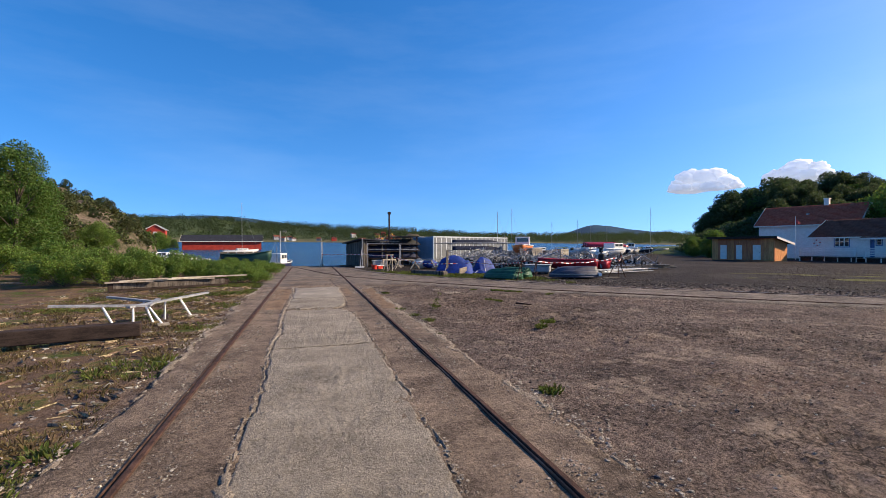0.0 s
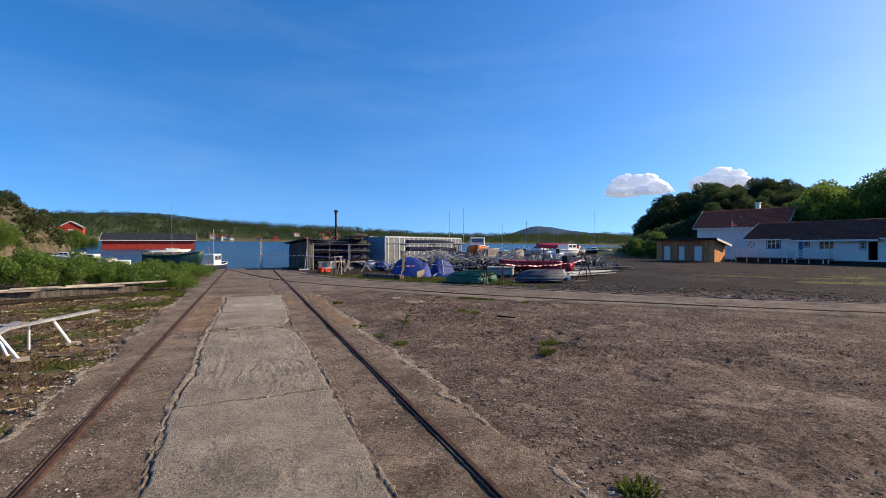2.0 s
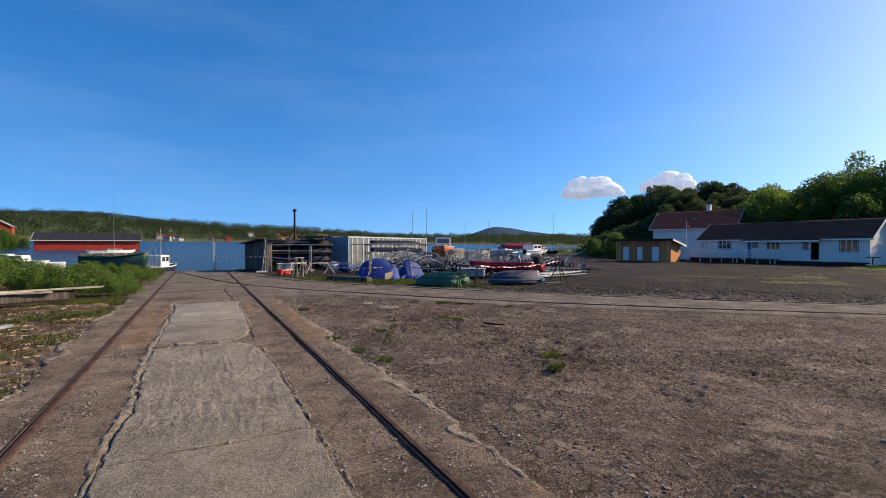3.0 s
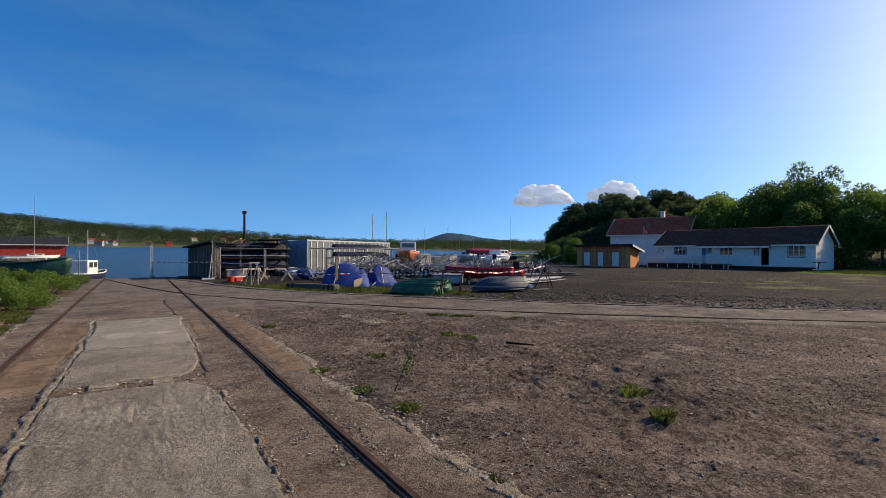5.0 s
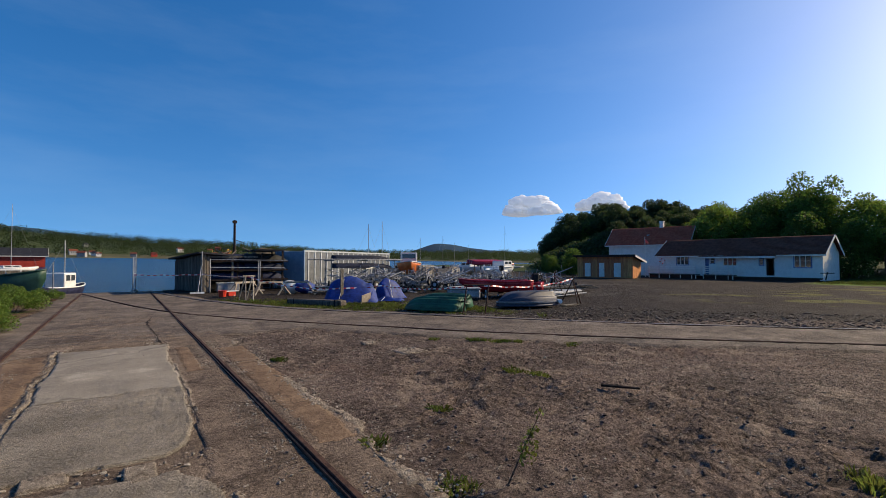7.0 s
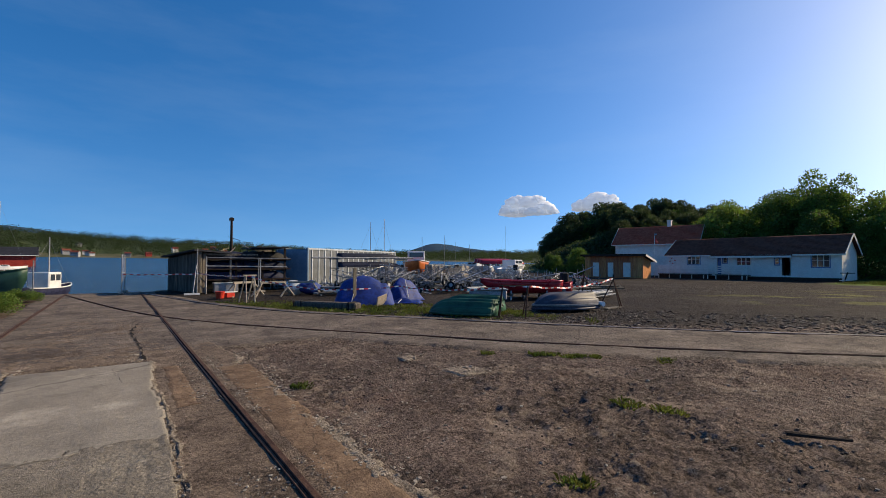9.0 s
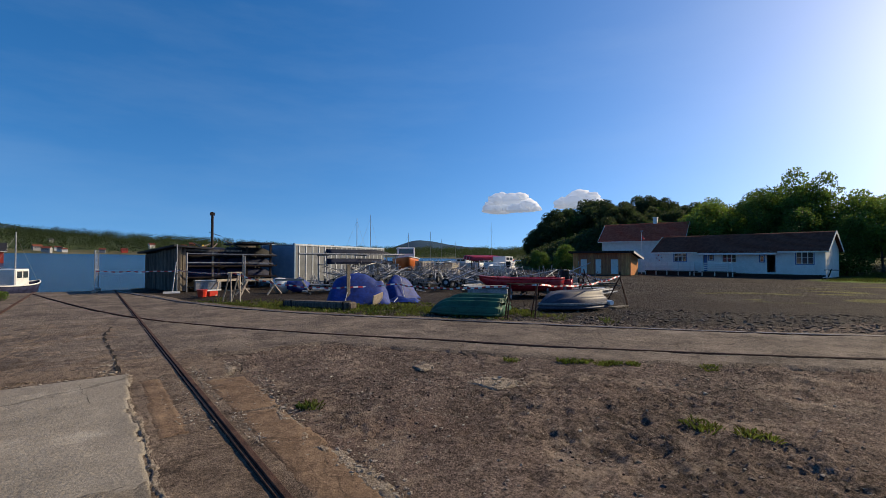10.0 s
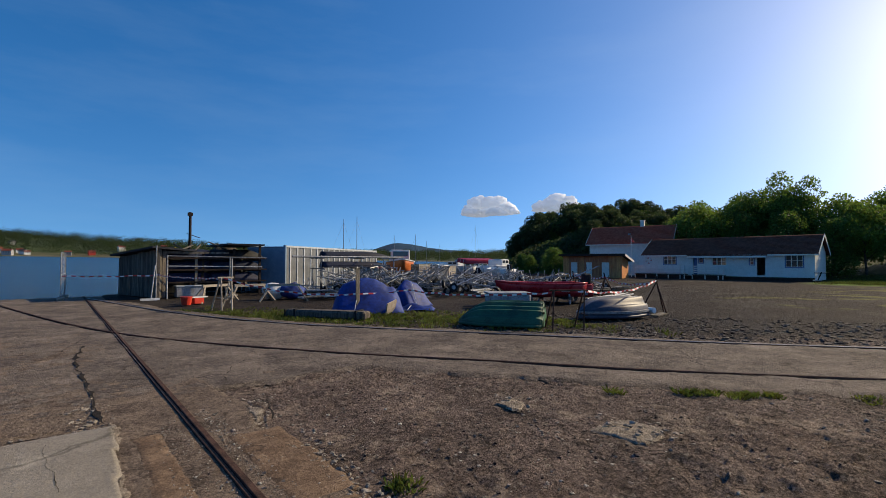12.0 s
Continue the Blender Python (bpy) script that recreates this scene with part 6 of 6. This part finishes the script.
def tree(name, m, h, spread, leaf, label, seed, count, size, start=0.25, clumps_n=26, airy=1.0, group="trees"):
    g, r = random.Random(seed), np.random.default_rng(seed)
    t = thing(name, m, label, "tree", group)
    bm = bmesh.new()
    p, lean = Vector((0, 0, -0.3)), Vector((g.uniform(-0.06, 0.06), g.uniform(-0.06, 0.06), 1))
    line = [p.copy()]
    for i in range(7):
        p = p + lean * (h * 0.82 / 7) + Vector((g.uniform(-0.1, 0.1), g.uniform(-0.1, 0.1), 0)); line.append(p.copy())
    rad = lambda u: h * 0.018 * (1 - 0.8 * u)
    for i in range(7): add_bar(bm, line[i], line[i + 1], rad(i / 7), 8, rad((i + 1) / 7))
    cs, rs = [], []
    for i in range(clumps_n):
        u = start + (1 - start) * (i + g.random()) / clumps_n
        a = i * 2.4 + g.uniform(-0.5, 0.5)
        reach = spread * (math.sin((u - start) / (1 - start) * math.pi * 0.9 + 0.25)) ** 0.7 * g.uniform(0.45, 1.05)
        base = line[min(6, int(u * 0.9 * 7))]
        c = Vector((math.cos(a) * reach, math.sin(a) * reach, h * u * 0.97)) + Vector((line[4].x, line[4].y, 0))
        if i % 2 == 0: add_bar(bm, base, base.lerp(c, 0.9), h * 0.006, 5, h * 0.002)
        cs.append(c[:]); rs.append(spread * g.uniform(0.30, 0.46) * airy)
    part("trunk", bm, M["bark"], t, "forked bark-covered trunk and limbs")
    leaves("crown", cs, rs, count, size, M[leaf], r, 0.8, 0.3, t)
    return t


protos = [tree("broadleaf_tree", pose(83, 32, 0.0), 11.5, 4.2, "leaf", "tall leafy green tree behind the white house", 1, 13000, 0.24),
          tree("broadleaf_tree", pose(80, 24, 0.0), 9.0, 4.0, "light_leaf", "leafy light green tree beside the lawn", 2, 12000, 0.23),
          tree("pine_tree", pose(126, 112, 5.0), 10.5, 3.2, "pine", "dark pine with a ragged crown", 3, 7000, 0.27, 0.30, 22),
          tree("birch_tree", pose(82.5, 34, 0.0), 15.0, 3.6, "light_leaf", "tall airy birch above the other trees", 4, 3000, 0.26, 0.3, 26, 0.7),
          tree("broadleaf_tree", pose(76, 31, 0.0), 8.0, 3.4, "leaf", "low bushy green tree", 5, 9500, 0.22, 0.12),
          tree("birch_tree", pose(-20.6, 40.6, -0.2), 9.3, 2.4, "leaf", "tall green birch at the edge of the verge", 6, 24000, 0.12, 0.06, 40, 0.85),
          tree("bush", pose(-40, 92, 0.2), 8.0, 3.4, "scrub_leaf", "small olive bush on the cliff", 7, 2600, 0.4, 0.1)]
g = random.Random(21)


def plant_tree(k, x, y, z, s):
    copy_thing(protos[k], pose(x, y, z, 0, 0, g.uniform(0, 360)) @ Matrix.Scale(s, 4))


def hill_z(x, y): return max(float(ground_height(np.array(x), np.array(y))), float(knoll(np.array(x), np.array(y))) if ((x - 106) / 30) ** 2 + ((y - 72) / 28) ** 2 < 0.9 else -9)


for k, x, y, s in ((0, 80.5, 37.5, 1.0), (0, 86, 35, 1.0), (0, 79, 33, 0.9), (3, 85, 30.5, 0.92), (1, 78.5, 43, 1.15), (1, 82, 45, 1.2), (1, 84, 27, 1.1), (4, 77, 27, 0.9), (1, 92, 19, 1.1), (4, 92, 12, 1.1), (1, 94, 10, 1.2), (1, 90, 2, 1.0), (1, 88, 6, 1.1), (4, 76, 37, 0.8), (0, 90, 40, 0.95), (0, 94, 16, 1.0), (1, 96, 2, 1.2), (4, 84, -4, 1.0), (1, 92, -10, 1.1), (0, 102, -6, 1.2), (4, 87, 49, 1.1), (1, 90, 22, 1.1), (1, 93, 50, 1.0)):
    plant_tree(k, x, y, hill_z(x, y) - 0.2, s)
for i in range(105):
    az = g.uniform(49.3, 69)
    far_off = az < 58
    d = g.uniform(150, 185) if far_off else g.uniform(92, 125)
    x, y = 0.45 + d * math.sin(radians(az)), 14.2 + d * math.cos(radians(az))
    if float(shore(np.array(x))) - y < 1: continue
    k = g.uniform(1.5, 1.95) if far_off else g.uniform(0.6, 0.8)
    plant_tree(g.choice((2, 2, 2, 2, 2, 4)), x, y, hill_z(x, y) - 0.3, k * (0.5 + 0.5 * min(1, (az - 48.8) / 4)))
for x, y in ((67, 63), (63.5, 60), (66, 67), (69, 66), (72, 72), (76, 77)): plant_tree(4, x, y, -0.5, g.uniform(0.35, 0.6))
# west: birch thicket and scrub on the cliff
for x, y, k, s in ((-23.4, 41.2, 5, 0.95), (-21.4, 44.5, 5, 0.8), (-26, 45, 5, 1.0), (-28, 50, 5, 0.8), (-31, 54, 5, 0.95), (-33, 48, 0, 1.2), (-28, 47, 4, 0.8), (-31, 45, 4, 0.9), (-36, 58, 0, 1.2), (-29, 57, 4, 0.9), (-38, 50, 0, 1.2), (-30, 62, 4, 0.9)):
    plant_tree(k, x, y, -0.2, s)
for i in range(170):
    x, y = -64 + g.uniform(-22, 30), 106 + g.uniform(-40, 40)
    if ((x + 66) / 34) ** 2 + ((y - 108) / 44) ** 2 < 0.92: plant_tree(g.choice((6, 6, 6, 2)), x, y, float(cliff(np.array(x), np.array(y))) - 0.4, g.uniform(0.16, 0.4))
for i in range(16):
    u = i / 15
    plant_tree(g.choice((4, 1, 4)), -34 - 14 * u + g.uniform(-3, 3), 92 + 90 * u, 0.2, g.uniform(0.35, 0.7))


def shrub(m, h, w, leaf, label, seed, count, size):
    g, r = random.Random(seed), np.random.default_rng(seed)
    t = thing("shrub", m, label, "shrub", "shrubs on the verge")
    bm, cs, rs = bmesh.new(), [], []
    for i in range(16):
        a, d = g.uniform(0, 6.28), w * g.random() ** 0.6
        c = Vector((math.cos(a) * d, math.sin(a) * d, h * g.uniform(0.3, 1.0) * (1 - 0.4 * d / w)))
        add_bar(bm, (c.x * 0.3, c.y * 0.3, -0.05), c, 0.012, 4, 0.005); cs.append(c[:]); rs.append(w * g.uniform(0.2, 0.36))
    part("stem", bm, M["bark"], t); leaves("foliage", cs, rs, count, size, M[leaf], r, 0.8, 0.1, t)
    return t


sh = [shrub(pose(-7.6, 24.2, 0), 1.6, 1.2, "light_leaf", "bushy green shrub on the verge", 1, 7600, 0.056), shrub(pose(-3.6, 24.5, 0), 1.0, 1.0, "light_leaf", "low green shrub beside the slip", 2, 6400, 0.05), shrub(pose(-9.6, 26.2, 0), 1.2, 1.1, "leaf", "dense dark green shrub on the verge", 3, 7000, 0.053)]
g = random.Random(3)
for x, y, k, s in ((-6.0, 24.6, 0, 0.85), (-8.8, 24.0, 0, 1.1), (-5.2, 25.4, 2, 0.9), (-10.6, 24.2, 0, 1.0), (-11.6, 26.0, 2, 1.2), (-7.0, 27.0, 0, 1.0), (-4.6, 28.0, 1, 1.1), (-2.9, 26.5, 1, 0.8), (-2.75, 24.0, 1, 0.7), (-3.0, 30.5, 1, 0.9), (-9.4, 28.5, 0, 1.1), (-13, 29, 0, 1.3), (-3.4, 34.5, 1, 0.8), (-2.7, 36.5, 1, 0.6), (-4.4, 36, 1, 0.9), (-12.5, 17, 1, 0.7), (-15, 24, 0, 1.4), (-17, 30, 0, 1.6), (-14, 34, 0, 1.4), (-12, 37, 2, 1.2), (-20, 36, 0, 1.6), (-7.5, 33, 1, 1.2), (-6, 38, 1, 1.0)):
    copy_thing(sh[k], pose(x, y, -0.02, 0, 0, g.uniform(0, 360)) @ Matrix.Scale(s, 4))


def tufts(name, spots, blades, h, mat, label, rng, spread=0.12, kind="stuff"):
    sp = np.repeat(np.asarray(spots, float), blades, 0)
    n = len(sp)
    a, d = rng.random(n) * 6.28, spread * rng.random(n) ** 0.7
    x, y = sp[:, 0] + np.cos(a) * d, sp[:, 1] + np.sin(a) * d
    z = ground_height(x, y)
    hh = h * (0.4 + 0.8 * rng.random(n)) * (sp[:, 2] if sp.shape[1] > 2 else 1)
    w = np.minimum(0.003 + 0.003 * rng.random(n), hh * 0.3)
    lx, ly = np.cos(a) * hh * 0.6 + rng.normal(size=n) * 0.02, np.sin(a) * hh * 0.6 + rng.normal(size=n) * 0.02
    bx, by = -np.sin(a) * w, np.cos(a) * w
    V = np.stack([np.stack([x - bx, y - by, z - 0.01], 1), np.stack([x + bx, y + by, z - 0.01], 1), np.stack([x + lx * 0.5 + bx * 1.6, y + ly * 0.5 + by * 1.6, z + hh * 0.7], 1), np.stack([x + lx, y + ly, z + hh * 0.9], 1), np.stack([x + lx * 0.5 - bx * 1.6, y + ly * 0.5 - by * 1.6, z + hh * 0.7], 1)], 1).reshape(-1, 3)
    return tagged(arrays(name, V, np.arange(n * 5).reshape(-1, 5), M[mat]), label, "grass", kind=kind)


r5 = np.random.default_rng(5)
for x, y, s in ((2.15, 12.67, 0.9), (2.29, 11.52, 0.8), (2.45, 10.68, 1.1), (4.5, 9.0, 1.3), (4.94, 9.64, 1.2), (5.1, 9.7, 0.8), (5.55, 13.7, 1.0), (5.4, 14.1, 0.9), (2.53, 5.2, 1.2), (2.5, 17.0, 1.0), (2.2, 8.9, 0.7), (6.57, 16.68, 1.0), (6.75, 16.5, 1.0), (6.95, 16.26, 1.0), (7.1, 16.1, 0.8), (7.3, 15.9, 0.8), (6.0, 17.4, 0.7), (3.4, 13.2, 0.8), (8.1, 15.2, 0.6)):
    tf = tufts("grass_tuft", [(x + r5.normal() * 0.06, y + r5.normal() * 0.06, s) for _ in range(3)], 46, 0.062, "grass", "small green grass tuft in the dirt", r5, 0.10, "")
    tagged(tf, category="grass tuft", group="grass tufts")
sp = [(-2.3 - 5.5 * r5.random() ** 1.4, r5.uniform(3, 24)) for _ in range(1500)]
sp = [(x, y, 0.5 + r5.random()) for x, y in sp if vnoise(x, y, 0.55, 3) > 0.6]
tufts("verge_grass", sp, 34, 0.065, "grass", "patchy grass and moss on the verge", r5, 0.16)
sp = [(-2.3 - 6 * r5.random(), r5.uniform(3, 24), 0.5 + r5.random()) for _ in range(500)]
tufts("dry_weeds", sp, 34, 0.06, "dry_leaf", "dry brown weeds and straw on the verge", r5, 0.2)
sp = [(x, 33.5 - x + r5.normal() * 1.3, 0.6 + r5.random()) for x in r5.uniform(3.6, 11.5, 900)]
sp = [q for q in sp if q[0] > rear_x(q[1]) + 0.5 and q[1] < 37]
tufts("verge_grass", sp, 16, 0.085, "grass", "rough grass between the track and the boats", r5, 0.2)
sp = [(r5.uniform(58, 80), r5.uniform(8, 25), 1.0) for _ in range(2500)]
tufts("lawn_grass", sp, 8, 0.22, "grass", "bright lawn beside the white house", r5, 0.5)
# twigs and bark litter on the verge
n = 1500
tx, ty = -2.4 - 6.5 * r5.random(n) ** 1.3, r5.uniform(2.5, 22, n)
ta, tl, tw = r5.random(n) * 6.28, 0.05 + 0.22 * r5.random(n) ** 2, 0.004 + 0.010 * r5.random(n)
tz = ground_height(tx, ty)
dx, dy = np.cos(ta), np.sin(ta)
V = np.stack([np.stack([tx + dx * tl * a - dy * tw * b, ty + dy * tl * a + dx * tw * b, tz + h * tw * 2 + 0.004], 1) for a, b, h in ((-0.5, -1, 0), (-0.5, 1, 0), (-0.5, 0, 1), (0.5, -1, 0.4), (0.5, 1, 0.4), (0.5, 0, 1.4))], 1).reshape(-1, 3)
F = (np.array([[0, 2, 5, 3], [2, 1, 4, 5], [0, 3, 4, 1]])[None] + (np.arange(n) * 6)[:, None, None]).reshape(-1, 4)
tagged(arrays("litter", V, F, M["bark_litter"]), "twigs and bark scattered on the brown verge", "litter", kind="stuff")
# the lone sapling with its dark shoot
sap = thing("sapling", pose(2.63, 11.3, 0, 0, 0, -22) @ Matrix.Scale(0.68, 4), "bare leaning sapling with a few yellow leaves", "sapling")
bm = bmesh.new(); add_bar(bm, (0, 0, -0.02), (0.22, -0.05, 0.5), 0.009, 5, 0.006); add_bar(bm, (0.22, -0.05, 0.5), (0.40, -0.08, 0.86), 0.006, 5, 0.003)
for i in range(5): add_bar(bm, (0.05 * i, -0.01 * i, 0.12 * i), (0.05 * i + 0.12, 0.05 - 0.03 * i, 0.12 * i + 0.12), 0.004, 4, 0.002)
part("stem", bm, M["bark"], sap)
leaves("foliage", [(0.2, -0.04, 0.34), (0.25, -0.05, 0.45), (0.3, -0.06, 0.62), (0.38, -0.08, 0.8)], [0.13, 0.12, 0.08, 0.06], 130, 0.045, M["grass"], r5, 1, 0, sap)
stick = thing("stick", pose(5.6, 12.6, 0.01, 0, 0, -62), "short dark piece of driftwood on the earth", "stick")
part("stick", bar((0, 0, 0.03), (0.5, 0.04, 0.03), 0.024, 6, 0.014), M["dark_wood"], stick)

# west verge: timber, steel rack, planks
bmx = thing("timber_beam", pose(-3.4, 10.55, 0.0, 0, 0, 192), "heavy dark squared timber lying on the verge", "timber")
part("beam", box(0, 6.0, -0.15, 0.15, 0.0, 0.26, bevel=0.02), M["dark_wood"], bmx)
rk = thing("steel_rack", pose(-4.1, 12.2, 0, 0, 0, 20) @ Matrix.Scale(0.88, 4), "grey steel cradle with white painted legs", "rack")
for a, b in (((-1.6, -0.5, 0.62), (0.3, -0.65, 0.5)), ((-0.5, 0.6, 0.66), (0.5, -0.2, 0.54)), ((-0.1, -0.75, 0.5), (1.9, 0.9, 0.6)), ((0.3, -0.7, 0.5), (0.6, 0.2, 0.56))):
    part("beam", add_box(bmesh.new(), -0.5, 0.5, -0.06, 0.06, -0.025, 0.025, Matrix.Translation((Vector(a) + Vector(b)) / 2) @ (Vector(b) - Vector(a)).to_track_quat("X", "Z").to_matrix().to_4x4() @ Matrix.Diagonal(((Vector(b) - Vector(a)).length, 1, 1, 1))), M["grey_cover"], rk)
for a, b in (((-0.35, -0.8, 0), (-0.6, -0.6, 0.52)), ((0.0, -0.75, 0), (0.0, -0.65, 0.52)), ((0.62, -0.8, 0), (0.3, -0.5, 0.52)), ((0.45, -0.15, 0), (0.25, 0.0, 0.55)), ((0.75, 0.3, 0), (0.75, 0.1, 0.55)), ((1.4, 0.3, 0), (1.1, 0.3, 0.56))):
    part("leg", bar(a, b, 0.028), M["white_hull"], rk, "white painted leg")
part("foot_plate", box(0.5, 0.75, -0.9, -0.7, 0, 0.05), M["rubble"], rk); part("foot_plate", box(1.3, 1.55, 0.2, 0.4, 0, 0.05), M["rubble"], rk)
g = random.Random(14)
lw = thing("low_wall", pose(-7.6, 20.6, 0, 0, 0, 27) @ Matrix.Scale(0.78, 4), "low dark timber bulkhead among shrubs", "bulkhead")
part("board", box(0, 5.6, 0, 0.2, 0, 0.42), M["dark_wood"], lw); part("board", box(0.2, 5.4, -0.03, -0.002, 0.12, 0.4), M["weathered"], lw)
for i in range(9):
    p = thing("plank", pose(-7.7 + i * 0.40, 20.55 + i * 0.205, 0.335 + 0.035 * (i % 3), 0, 0, 27 + g.uniform(-9, 9)), "pale sawn plank lying on the bulkhead", "plank", "planks on the bulkhead")
    part("board", box(0, g.uniform(1.0, 1.8), -0.07, 0.07, 0.0, 0.05), M["pale_wood"], p)
for i in range(6):
    p = thing("plank", pose(-16 + g.uniform(-1, 1), 24 + i * 0.3, 0.05 + 0.05 * (i % 2), 0, 0, g.uniform(-15, 15)), "weathered plank in a loose pile on the verge", "plank", "planks on the verge")
    part("board", box(0, 3, -0.08, 0.08, 0, 0.05), M["weathered" if i % 2 else "pale_wood"], p)
